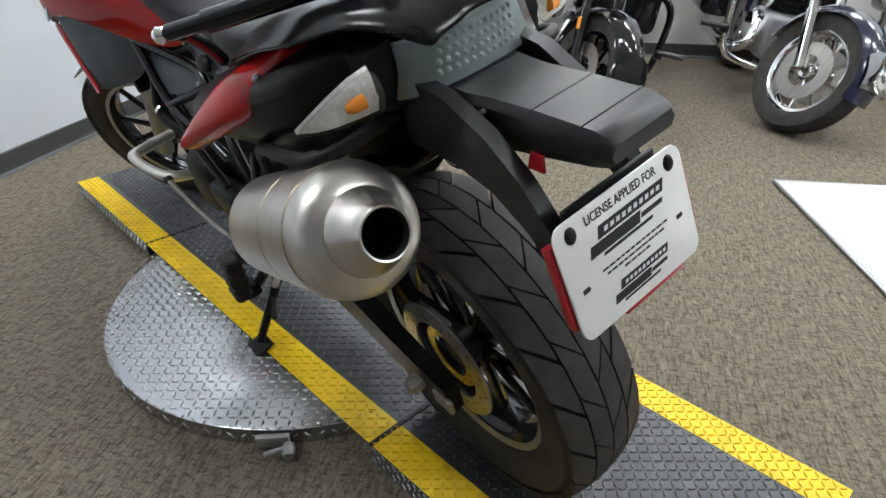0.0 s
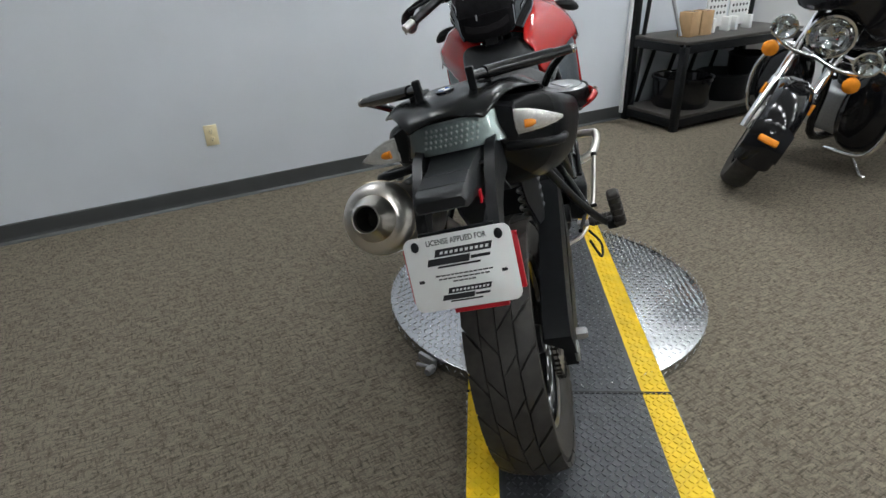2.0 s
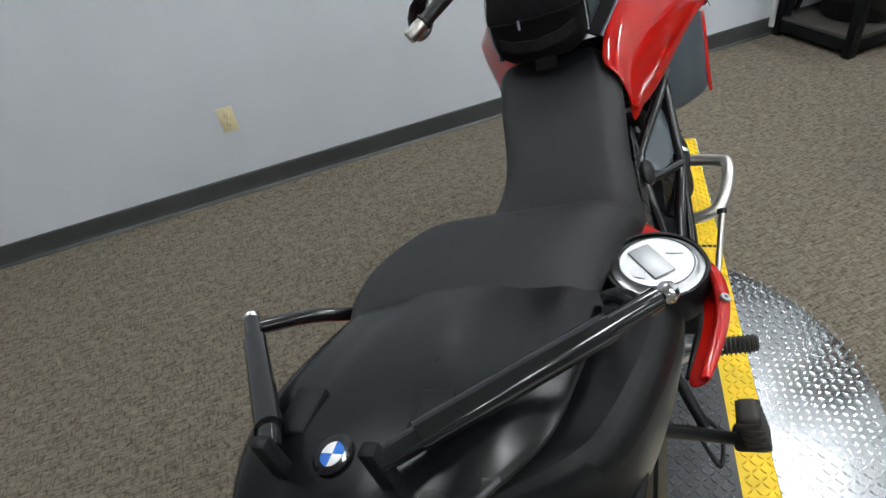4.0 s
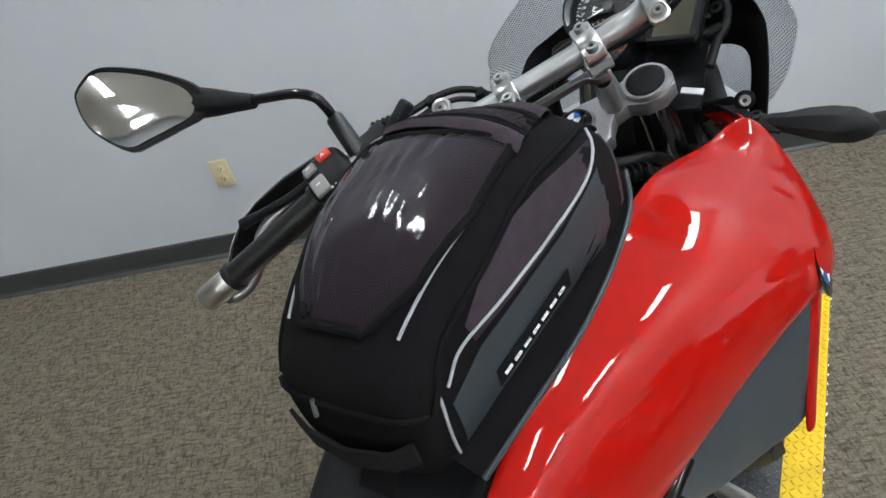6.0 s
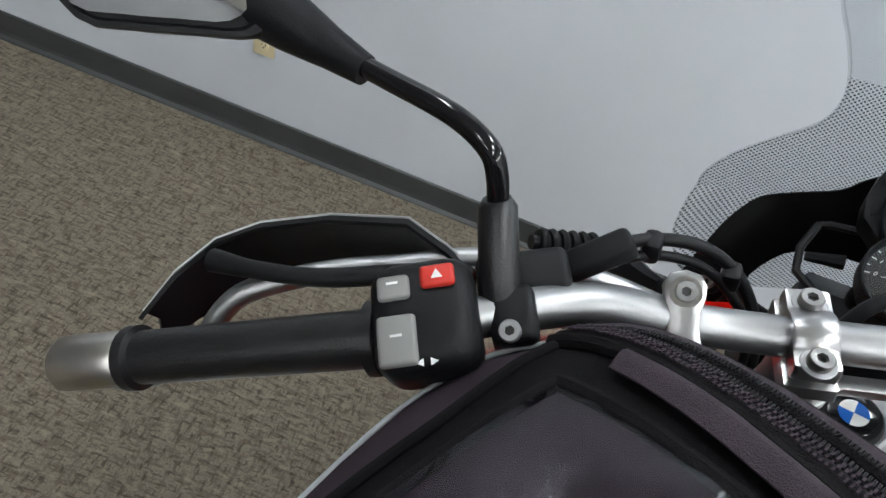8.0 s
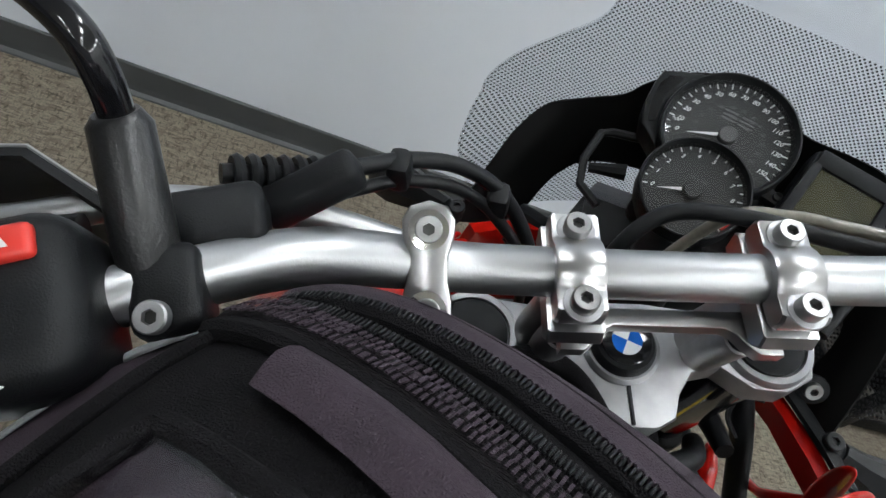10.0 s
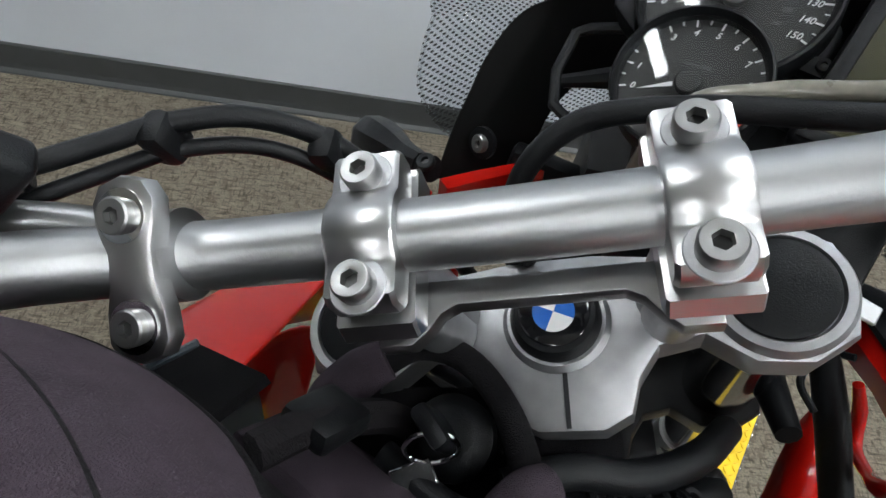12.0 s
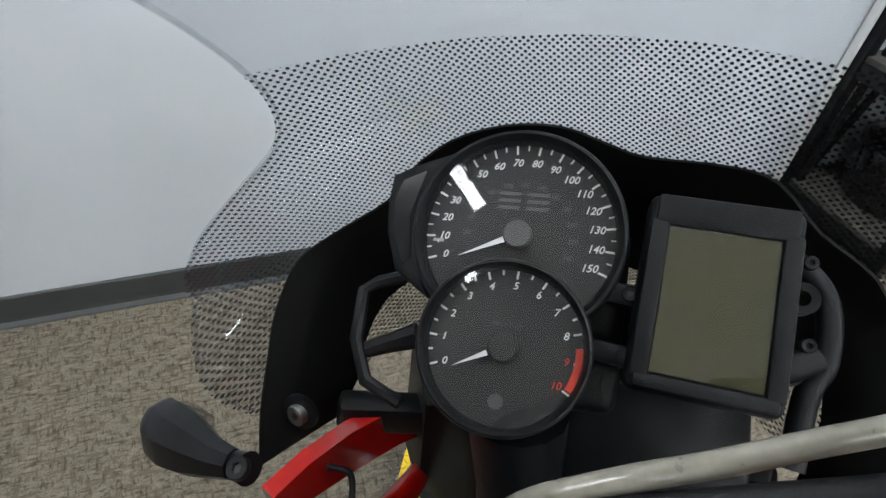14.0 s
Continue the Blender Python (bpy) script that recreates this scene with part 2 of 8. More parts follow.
M.update({
    "screen": screen_mat(),
    "vinyl": glass("clear_vinyl", (0.82, 0.80, 0.82), 0.08, 1.5),
    "pane": glass("gauge_glass", (0.97, 0.97, 0.97), 0.0, 1.5),
    "polish": mat("polished_aluminium", (0.46, 0.46, 0.46), 0.3, 1.0, var=0.06, scale=6, bump=0.03, bscale=1500),
    "socket": mat("shadowed_socket_steel", (0.07, 0.07, 0.07), 0.35, 1.0, var=0.3, scale=60),
    "tailsatin": mat("satin_black_tail_plastic", (0.006, 0.0065, 0.007), 0.34, var=0.2, scale=30, bump=0.08, bscale=500, spec=0.14),
    "tailgloss": mat("gloss_black_tail_plastic", (0.006, 0.0065, 0.007), 0.24, var=0.2, scale=30, bump=0.02, bscale=400, spec=0.25),
    "bowl": mat("dull_lamp_reflector", (0.45, 0.5, 0.48), 0.32, 1.0, var=0.1, scale=60, bump=0.1, bscale=300),
    "grip": mat("grip_rubber", (0.010, 0.010, 0.0105), 0.33, var=0.2, scale=60, bump=0.15, bscale=600),
    "webbing": mat("ribbed_webbing", (0.013, 0.011, 0.013), 0.8, var=0.3, scale=120, bump=1.0, bscale=420, aniso=(1, 6, 1), spec=0.2),
    "redbtn": mat("red_button", (0.55, 0.03, 0.02), 0.4, var=0.05),
    "greybtn": mat("grey_button", (0.2, 0.2, 0.195), 0.5, var=0.05),
    "hubgrey": mat("grey_hub", (0.06, 0.06, 0.06), 0.5, var=0.05),
    "dim": mat("dim_print", (0.09, 0.09, 0.09), 0.5, var=0.05),
    "redmark": mat("red_dial_mark", (0.6, 0.04, 0.02), 0.5, var=0.05),
    "hose": mat("clear_sheathed_hose", (0.2, 0.185, 0.15), 0.3, var=0.15, scale=200, coat=0.4),
    "navy": mat("dark_blue_paint", (0.008, 0.009, 0.03), 0.2, coat=1.0, var=0.2, scale=8),
    "gloss": mat("gloss_white_board", (0.8, 0.81, 0.8), 0.12, coat=0.5, var=0.03),
    "wornlug": mat("worn_dark_tread_lug", (0.16, 0.165, 0.175), 0.32, 0.7, var=0.5, scale=45, bump=0.1, bscale=160),
    "frost": mat("frosted_silver_reflector", (0.72, 0.72, 0.7), 0.35, 0.6, var=0.15, scale=160, bump=0.4, bscale=500),
    "guard": mat("satin_black_guard_plastic", (0.0095, 0.0105, 0.012), 0.38, var=0.2, scale=40, bump=0.12, bscale=700, spec=0.42),
    "maskb": mat("matt_black_cover", (0.006, 0.006, 0.006), 0.7, var=0.1, spec=0.15),
})

# ---- mesh helpers ----


def link_mesh(name, bm, material, matrix=None, smooth=True):
    me = bpy.data.meshes.new(name)
    if matrix is not None:
        bm.transform(matrix)
    bmesh.ops.recalc_face_normals(bm, faces=bm.faces)
    bm.to_mesh(me)
    bm.free()
    me.materials.append(material)
    if smooth:
        me.polygons.foreach_set("use_smooth", [True] * len(me.polygons))
        me.set_sharp_from_angle(angle=radians(38))
    return me


SEATED = {"m": None}  # a matrix laid over every part made while it is set


def part(name, bm, material, parent, label="", matrix=None, smooth=True):
    if SEATED["m"] is not None:
        matrix = SEATED["m"] if matrix is None else SEATED["m"] @ matrix
    ob = new(name, link_mesh(name, bm, material, matrix, smooth))
    ob.parent = upper(parent)
    if label:
        tagged(ob, label)
    return ob


def upper(parent):
    """The nearest parent that keeps to three levels: thing, part, sub-part."""
    while parent.parent and parent.parent.parent:
        parent = parent.parent
    return parent


def thing(name, bm, material, label, category, kind="", group="", matrix=None, smooth=True):
    ob = new(name, link_mesh(name, bm, material, None, smooth))
    if matrix is not None:
        ob.matrix_basis = matrix
    return tagged(ob, label, category, group, kind)


def root(name, label, category, matrix=None, group=""):
    ob = new(name)
    ob.empty_display_size = 0.05
    if matrix is not None:
        ob.matrix_basis = matrix
    return tagged(ob, label, category, group)


def join(*bms):
    out = bmesh.new()
    for b in bms:
        me = bpy.data.meshes.new("tmp")
        b.to_mesh(me)
        b.free()
        out.from_mesh(me)
        bpy.data.meshes.remove(me)
    return out


def box(sx, sy, sz, at=(0, 0, 0), bevel=0.0, seg=2, rot=(0, 0, 0)):
    bm = bmesh.new()
    bmesh.ops.create_cube(bm, size=1)
    bmesh.ops.scale(bm, vec=(sx, sy, sz), verts=bm.verts)
    if bevel:
        bmesh.ops.bevel(bm, geom=bm.edges[:], offset=bevel, segments=seg, profile=0.5, affect="EDGES")
    bm.transform(pose(*at, *rot))
    return bm


def smooth_path(pts, n=6):
    """Catmull-Rom through the points."""
    p = [Vector(q) for q in pts]
    p = [p[0] * 2 - p[1]] + p + [p[-1] * 2 - p[-2]]
    out = []
    for i in range(1, len(p) - 2):
        a, b, c, d = p[i - 1:i + 3]
        for k in range(n):
            t = k / n
            out.append(0.5 * (2 * b + (c - a) * t + (2 * a - 5 * b + 4 * c - d) * t * t + (3 * b - a - 3 * c + d) * t ** 3))
    out.append(p[-2])
    return out


def tube(pts, r, n=12, smooth=0, caps=True):
    """A round tube along points; r is a number or one radius for each given point."""
    k = len(pts)
    rs = list(r) if isinstance(r, (list, tuple)) else [r] * k
    if smooth:
        rs = [rs[min(i // smooth, k - 1)] * (1 - (i % smooth) / smooth) + rs[min(i // smooth + 1, k - 1)] * (i % smooth) / smooth for i in range((k - 1) * smooth + 1)]
        pts = smooth_path(pts, smooth)
    pts = [Vector(p) for p in pts]
    bm = bmesh.new()
    rings, prev = [], None
    for i, p in enumerate(pts):
        t = (pts[min(i + 1, len(pts) - 1)] - pts[max(i - 1, 0)]).normalized()
        if prev is None:
            prev = t.orthogonal().normalized()
        u = (prev - t * prev.dot(t)).normalized()
        v = t.cross(u)
        prev = u
        rings.append([bm.verts.new(p + (u * math.cos(a) + v * math.sin(a)) * rs[i]) for a in (2 * math.pi * j / n for j in range(n))])
    for a, b in zip(rings, rings[1:]):
        for j in range(n):
            bm.faces.new((a[j], a[(j + 1) % n], b[(j + 1) % n], b[j]))
    if caps:
        bm.faces.new(rings[0][::-1])
        bm.faces.new(rings[-1])
    return bm


def lathe(profile, n=32, caps=False):
    """Turn (radius, height) pairs about z."""
    bm = bmesh.new()
    rings = []
    for r, z in profile:
        rings.append([bm.verts.new((r * math.cos(2 * math.pi * j / n), r * math.sin(2 * math.pi * j / n), z)) for j in range(n)] if r > 1e-6 else [bm.verts.new((0, 0, z))])
    for a, b in zip(rings, rings[1:]):
        for j in range(n):
            k = (j + 1) % n
            q = [a[j % len(a)], a[k % len(a)], b[k % len(b)], b[j % len(b)]]
            q = list(dict.fromkeys(q))
            if len(q) > 2:
                bm.faces.new(q)
    if caps:
        for r in (rings[0], rings[-1]):
            if len(r) > 2:
                bm.faces.new(r)
    return bm


def grid(rows, close=False):
    """A sheet of quads through rows of points."""
    bm = bmesh.new()
    vs = [[bm.verts.new(p) for p in r] for r in rows]
    for a, b in zip(vs, vs[1:]):
        m = len(a)
        for j in range(m if close else m - 1):
            bm.faces.new((a[j], a[(j + 1) % m], b[(j + 1) % m], b[j]))
    return bm


def loft(rows, caps=True):
    """A closed skin through rings of points."""
    bm = grid(rows, True)
    bm.verts.ensure_lookup_table()
    m = len(rows[0])
    if caps:
        bm.faces.new([bm.verts[j] for j in range(m)])
        bm.faces.new([bm.verts[len(bm.verts) - m + j] for j in range(m)])
    return bm


def shell(bm, t):
    """Give a sheet thickness t, against its normals."""
    bmesh.ops.recalc_face_normals(bm, faces=bm.faces)
    bmesh.ops.solidify(bm, geom=bm.faces[:], thickness=t)
    return bm


def prism(outline, h, bevel=0.0, z=0.0, seg=2):
    """A flat outline (x, y) raised by h."""
    bm = bmesh.new()
    f = bm.faces.new([bm.verts.new((x, y, z)) for x, y in outline])
    r = bmesh.ops.extrude_face_region(bm, geom=[f])
    bmesh.ops.translate(bm, vec=(0, 0, h), verts=[v for v in r["geom"] if isinstance(v, bmesh.types.BMVert)])
    bmesh.ops.recalc_face_normals(bm, faces=bm.faces)
    if bevel:
        es = [e for e in bm.edges if abs(e.verts[0].co.z - z - h) < 1e-6 and abs(e.verts[1].co.z - z - h) < 1e-6]
        bmesh.ops.bevel(bm, geom=es, offset=bevel, segments=seg, profile=0.5, affect="EDGES")
    return bm


def subsurf(ob, n=1):
    m = ob.modifiers.new("smooth", "SUBSURF")
    m.levels = m.render_levels = n
    return ob


def circle(r, n=32, cx=0.0, cy=0.0, a0=0.0, a1=360.0):
    full = abs(a1 - a0 - 360) < 1e-6
    return [(cx + r * math.cos(radians(a0 + (a1 - a0) * i / (n if full else n - 1))), cy + r * math.sin(radians(a0 + (a1 - a0) * i / (n if full else n - 1)))) for i in range(n)]


def basis(o, u, v):
    """A matrix at o with x along u, y along v, z across both."""
    u, v = Vector(u).normalized(), Vector(v).normalized()
    w = u.cross(v).normalized()
    v = w.cross(u)
    return Matrix((u, v, w)).transposed().to_4x4() if o is None else Matrix.Translation(o) @ Matrix((u, v, w)).transposed().to_4x4()


def toward(a, b):
    """A matrix at a with z along the way to b."""
    return Matrix.Translation(a) @ (Vector(b) - Vector(a)).to_track_quat("Z", "Y").to_matrix().to_4x4()


# ---- the room: X along the long wall, Y into it ----
ROOM = pose(-1.7822, 1.697, 0, 0, 0, 32.66)
X0, X1, Y0, H = -6.0, 4.62, -9.0, 3.6


def structure(name, bm, material, label, category, smooth=False, matrix=ROOM):
    return thing(name, bm, material, label, category, "structure", "", matrix, smooth)


floor = structure("floor", box(X1 - X0, -Y0, 0.1, ((X0 + X1) / 2, Y0 / 2, -0.05)), M["carpet"], "brown and grey patterned commercial carpet floor", "floor")
structure("wall_north", box(X1 - X0 + 0.15, 0.15, H, ((X0 + X1 + 0.15) / 2, 0.075, H / 2)), M["wall"], "pale blue-grey painted plain showroom wall", "wall")
# west and south walls are unseen; their grey is chosen to lower fill and reflections
structure("wall_west", box(0.15, -Y0 + 0.15, H, (X0 - 0.075, Y0 / 2 + 0.075, H / 2)), M["walld"], "unseen side wall, dark grey to cut fill light", "wall")
structure("wall_south", box(X1 - X0 + 0.3, 0.15, H, ((X0 + X1) / 2, Y0 - 0.075, H / 2)), M["walld"], "unseen back wall of showroom, dark grey to cut fill light", "wall")
structure("ceiling", box(X1 - X0, -Y0, 0.1, ((X0 + X1) / 2, Y0 / 2, H + 0.05)), M["ceil"], "white ceiling with rows of strip lights", "ceiling")


def end_wall():
    # one opening for the window
    w0, w1, z0, z1 = -3.25, -1.95, 0.62, 1.7
    t = 0.15
    x = X1 + t / 2
    bm = join(box(t, w0 - Y0, H, (x, (w0 + Y0) / 2, H / 2)), box(t, -w1, H, (x, w1 / 2, H / 2)), box(t, w1 - w0, z0, (x, (w0 + w1) / 2, z0 / 2)), box(t, w1 - w0, H - z1, (x, (w0 + w1) / 2, (H + z1) / 2)))
    structure("wall_east", bm, M["wallw"], "white painted end wall with a small window", "wall")
    win = structure("window_1", join(box(0.03, w1 - w0 + 0.14, 0.07, (X1 - 0.012, (w0 + w1) / 2, z0 - 0.035)), box(0.03, w1 - w0 + 0.14, 0.07, (X1 - 0.012, (w0 + w1) / 2, z1 + 0.035)), box(0.03, 0.07, z1 - z0, (X1 - 0.012, w0 - 0.035, (z0 + z1) / 2)), box(0.03, 0.07, z1 - z0, (X1 - 0.012, w1 + 0.035, (z0 + z1) / 2))), M["white"], "white framed interior window in end wall", "window")
    pane = part("pane", box(0.006, w1 - w0, z1 - z0, (X1 + 0.06, (w0 + w1) / 2, (z0 + z1) / 2)), M["smoke"], win)
    pane.visible_shadow = False
    part("window_sill", box(0.09, w1 - w0 + 0.16, 0.03, (X1 - 0.04, (w0 + w1) / 2, z0 - 0.085), 0.004), M["white"], win)


end_wall()


def baseboards():
    h, t = 0.102, 0.008
    prof = [(0, 0), (-0.022, 0.0), (-0.02, 0.005), (-0.010, 0.014), (-t, 0.03), (-t, h - 0.004), (-t + 0.003, h), (0, h)]
    for name, m, ln in (("baseboard_north", ROOM @ pose(X0, 0, 0), X1 - X0), ("baseboard_east", ROOM @ pose(X1, 0, 0, 0, 0, -90), -Y0)):
        rows = [[(x, y, z) for y, z in prof] for x in (0.0, ln)]
        thing(name, loft(rows), M["baseb"], "dark grey rubber cove baseboard along the wall", "baseboard", "structure", "", m, False)


baseboards()


def outlet():
    m = ROOM @ pose(0.035, 0, 0.383, 90, 0, 0)
    o = root("wall_outlet", "ivory duplex power outlet on the pale wall", "outlet", m)
    part("cover_plate", box(0.07, 0.114, 0.006, (0, 0, 0.003), 0.002), M["ivory"], o)
    for s in (-1, 1):
        part("socket", prism([(x * 0.9, y * 1.0 + s * 0.0205) for x, y in circle(0.0165, 20)], 0.0035, 0.001, 0.006), M["ivory"], o)
        for x, w in ((-0.006, 0.008), (0.006, 0.0095)):
            part("slot", box(0.002, w, 0.001, (x, s * 0.0205 + 0.003, 0.0096)), M["ink"], o)
        part("slot", prism(circle(0.0027, 12, 0, s * 0.0205 - 0.007), 0.0008, 0, 0.0093), M["ink"], o)
    part("screw", prism(circle(0.003, 12), 0.0012, 0, 0.006), M["ivory"], o)


outlet()


def strip_lights():
    first = None
    for x in (-0.65, 1.75, 4.05, -3.05):
        for y in (-0.56, -2.34, -4.14, -5.94, -7.74):
            if (x < -2 and y > -6) or (x, y) == (-0.65, -2.34):
                continue
            m = ROOM @ pose(x, y, H, 0, 0, 90)
            if first is None:
                first = root("strip_light", "white ceiling strip light with a glowing diffuser", "ceiling light", m, "strip lights on the ceiling")
                part("housing", prism([(-0.5, -0.15), (0.5, -0.15), (0.5, 0.15), (-0.5, 0.15)], 0.05, 0.01, -0.05), M["white"], first)
                part("diffuser", box(0.9, 0.23, 0.03, (0, 0, -0.062), 0.008, 2), M["lamp"], first, "lit white diffuser")
                for e in (-0.465, 0.465):
                    part("end_cap", box(0.025, 0.25, 0.04, (e, 0, -0.068), 0.004), M["white"], first)
            else:
                copy_thing(first, m)


strip_lights()

# ---- turntable and ramp ----
PZ = 0.05


def treads(inside, x0, x1, y0, y1, z, pitch=0.0215, ln=0.0232, wd=0.0062, h=0.0032, ang=0.0):
    """Raised diamond treads, each turned across the next, joined into one mesh."""
    vs, fs = [], []
    nx, ny = int((x1 - x0) / pitch) + 1, int((y1 - y0) / pitch) + 1
    for i in range(nx):
        for j in range(ny):
            cx, cy = x0 + (i + 0.5) * pitch, y0 + (j + 0.5) * pitch
            if not inside(cx, cy):
                continue
            a = radians(45 if (i + j) % 2 else -45) + ang
            ca, sa = math.cos(a), math.sin(a)
            b = len(vs)
            for u, v, w in ((-ln / 2, 0, 0), (0, -wd / 2, 0), (ln / 2, 0, 0), (0, wd / 2, 0), (-ln * 0.3, 0, h), (0, -wd * 0.25, h), (ln * 0.3, 0, h), (0, wd * 0.25, h)):
                vs.append((cx + u * ca - v * sa, cy + u * sa + v * ca, z + w))
            for k in range(4):
                fs.append((b + k, b + (k + 1) % 4, b + 4 + (k + 1) % 4, b + 4 + k))
            fs.append((b + 4, b + 5, b + 6, b + 7))
    me = bpy.data.meshes.new("tread")
    me.from_pydata(vs, [], fs)
    bm = bmesh.new()
    bm.from_mesh(me)
    bpy.data.meshes.remove(me)
    return bm


DC, DR, RW, SEAM0, SEAM1, RY0, RY1 = (-0.012, 0.637), 0.612, 0.307, 0.0, 1.272, -0.78, 2.045


def turntable():
    t = root("turntable", "round aluminium tread-plate motorcycle turntable on carpet", "turntable", pose(*DC, 0))
    part("disc", lathe([(0, 0), (DR, 0), (DR, 0.044), (DR - 0.003, 0.046), (0, 0.046)], 96), M["dplate"], t)
    ins = lambda x, y: x * x + y * y < (DR - 0.014) ** 2 and abs(x + DC[0]) > RW - 0.005
    tagged(part("tread", treads(ins, -DR, DR, -DR, DR, 0.046), M["lug"], t, smooth=False), kind="stuff")
    # the rim wears the same pattern
    vs = []
    for k in range(128):
        a = 2 * math.pi * k / 128
        b = treads(lambda x, y: True, -0.015, 0.015, -0.015, 0.015, 0, 0.03, h=0.0012)
        b.transform(pose(0, 0, 0, 0, 0, math.degrees(a)) @ pose(DR, 0, 0.022, 0, 90, 0) @ pose(0, 0, 0, 0, 0, 90 * (k % 2)))
        vs.append(b)
    tagged(part("rim_tread", join(*vs), M["lug"], t, smooth=False), kind="stuff")
    # hinged lock at the rim
    m = Matrix.Translation((-0.434, -0.455, 0.0))
    for nm, b in (("latch_plate", box(0.075, 0.014, 0.03, (0, 0, 0.03), 0.002, 2, (0, 0, -40))), ("latch_pin", tube([(-0.035, -0.02, 0.028), (0.03, -0.045, 0.028)], 0.006)), ("latch_knob", lathe([(0, -0.018), (0.012, -0.018), (0.016, 0.0), (0.012, 0.018), (0, 0.018)], 16))):
        if nm == "latch_knob":
            b.transform(pose(0.012, -0.045, 0.022, 90, 0, -30))
        part(nm, b, M["cast"], t, "galvanised steel latch", m)


turntable()


def ramp(name, y0, y1, taper, label):
    r = root(name, label, "ramp", pose(0, 0, 0))
    z0, z1 = (PZ, PZ) if not taper else ((0.012, PZ) if taper < 0 else (PZ, 0.012))
    if name == "ramp_deck":
        base = 0.0465
    prof = lambda x: [(x, y0, base if name == "ramp_deck" else 0.0), (x, y1, base if name == "ramp_deck" else 0.0), (x, y1, PZ), (x, y0, PZ)]
    part("plate", loft([prof(-RW), prof(RW)]), M["bplate"], r, "dark painted tread plate", smooth=False)
    fine = dict(pitch=0.0192, ln=0.0205) if name == "ramp_deck" else dict(pitch=0.0165, ln=0.0178, wd=0.005)
    ins = lambda x, y: abs(x) < RW - 0.093
    tagged(part("tread", treads(ins, -RW, RW, y0 + 0.008, y1 - 0.008, PZ, **fine), M["wornlug"], r, smooth=False), kind="stuff")
    for s in (-1, 1):
        st = part("stripe", box(0.084, y1 - y0 - 0.004, 0.0006, (s * (RW - 0.043), (y0 + y1) / 2, PZ + 0.0004)), M["yellow"], r, "yellow safety stripe", smooth=False)
        tagged(part("stripe_tread", treads(lambda x, y: RW - 0.078 < abs(x) < RW - 0.008 and x * s > 0, -RW, RW, y0 + 0.008, y1 - 0.008, PZ + 0.0007, **fine), M["yellow"], r, smooth=False), kind="stuff")
        sd = treads(lambda x, y: True, 0, y1 - y0, 0, 0.045, 0, **fine)
        sd.transform(Matrix.Translation((s * (RW + 0.0002), y0, 0.004)) @ basis((0, 0, 0), (0, 1, 0), (0, 0, 1)) if s > 0 else Matrix.Translation((-RW - 0.0002, y1, 0.004)) @ basis((0, 0, 0), (0, -1, 0), (0, 0, 1)))
        if name == "ramp_deck":
            part("joint_strip", box(2 * RW + 0.004, 0.011, 0.0035, (0, y0 - 0.004 if s < 0 else y1 + 0.004, PZ + 0.0012), 0.001, 1), M["blackp"], r, "black rubber joint strip")
            sd.free()
        else:
            tagged(part("side_tread", sd, M["dplate"], r, "bare metal tread on ramp side", smooth=False), kind="stuff")
    return r


ramp("ramp_deck", SEAM0 + 0.004, SEAM1 - 0.004, 0, "dark tread-plate deck with yellow edges on turntable")
ramp("approach_ramp", RY0, SEAM0 - 0.004, 0, "dark tread-plate ramp with yellow edge stripes")
ramp("approach_ramp", SEAM1 + 0.004, RY1, 0, "dark tread-plate ramp with yellow edge stripes")

# ---- lettering ----


def text_bm(s, size, depth=0.0002, shear=0.0):
    cu = bpy.data.curves.new("lettering", "FONT")
    cu.body, cu.size, cu.align_x, cu.align_y, cu.extrude, cu.shear = s, size, "CENTER", "CENTER", depth, shear
    cu.resolution_u = 3
    cu.offset = size * 0.014
    ob = bpy.data.objects.new("lettering", cu)
    scene.collection.objects.link(ob)
    me = bpy.data.meshes.new_from_object(ob.evaluated_get(bpy.context.evaluated_depsgraph_get()))
    bm = bmesh.new()
    bm.from_mesh(me)
    bpy.data.objects.remove(ob)
    bpy.data.meshes.remove(me)
    bpy.data.curves.remove(cu)
    return bm


# ---- the red motorcycle: x right, y ahead, z up from its rear contact patch, leaning on its stand ----
BIKE = Matrix.Translation((-0.081, -0.2, PZ)) @ pose(0, 0, 0, 0, 0, -6.6) @ pose(0, 0, 0, 0, -14.3, 0)
bike = root("motorcycle", "red adventure touring motorcycle on its side stand on a turntable", "motorcycle", BIKE)

# steering: x right, y ahead, z up the steering axis
AX = Vector((0, -math.sin(radians(25)), math.cos(radians(25))))
STEER = Matrix.Translation((0, 1.208, 1.149)) @ Matrix.Rotation(radians(34.8), 4, AX) @ basis(None, (1, 0, 0), AX.cross(Vector((1, 0, 0))))
I4 = Matrix.Identity(4)
# seat, tank, frame, steering, dash and screen sit forward on the rolling chassis
FRONT = pose(0.0359, 0.1332, -0.0099, -0.577, 2.003, 3.303) @ Matrix.Scale(0.9599, 4)


def s_part(name, bm, material, parent, label="", local=None):
    return part(name, bm, material, parent, label, STEER if local is None else STEER @ local)


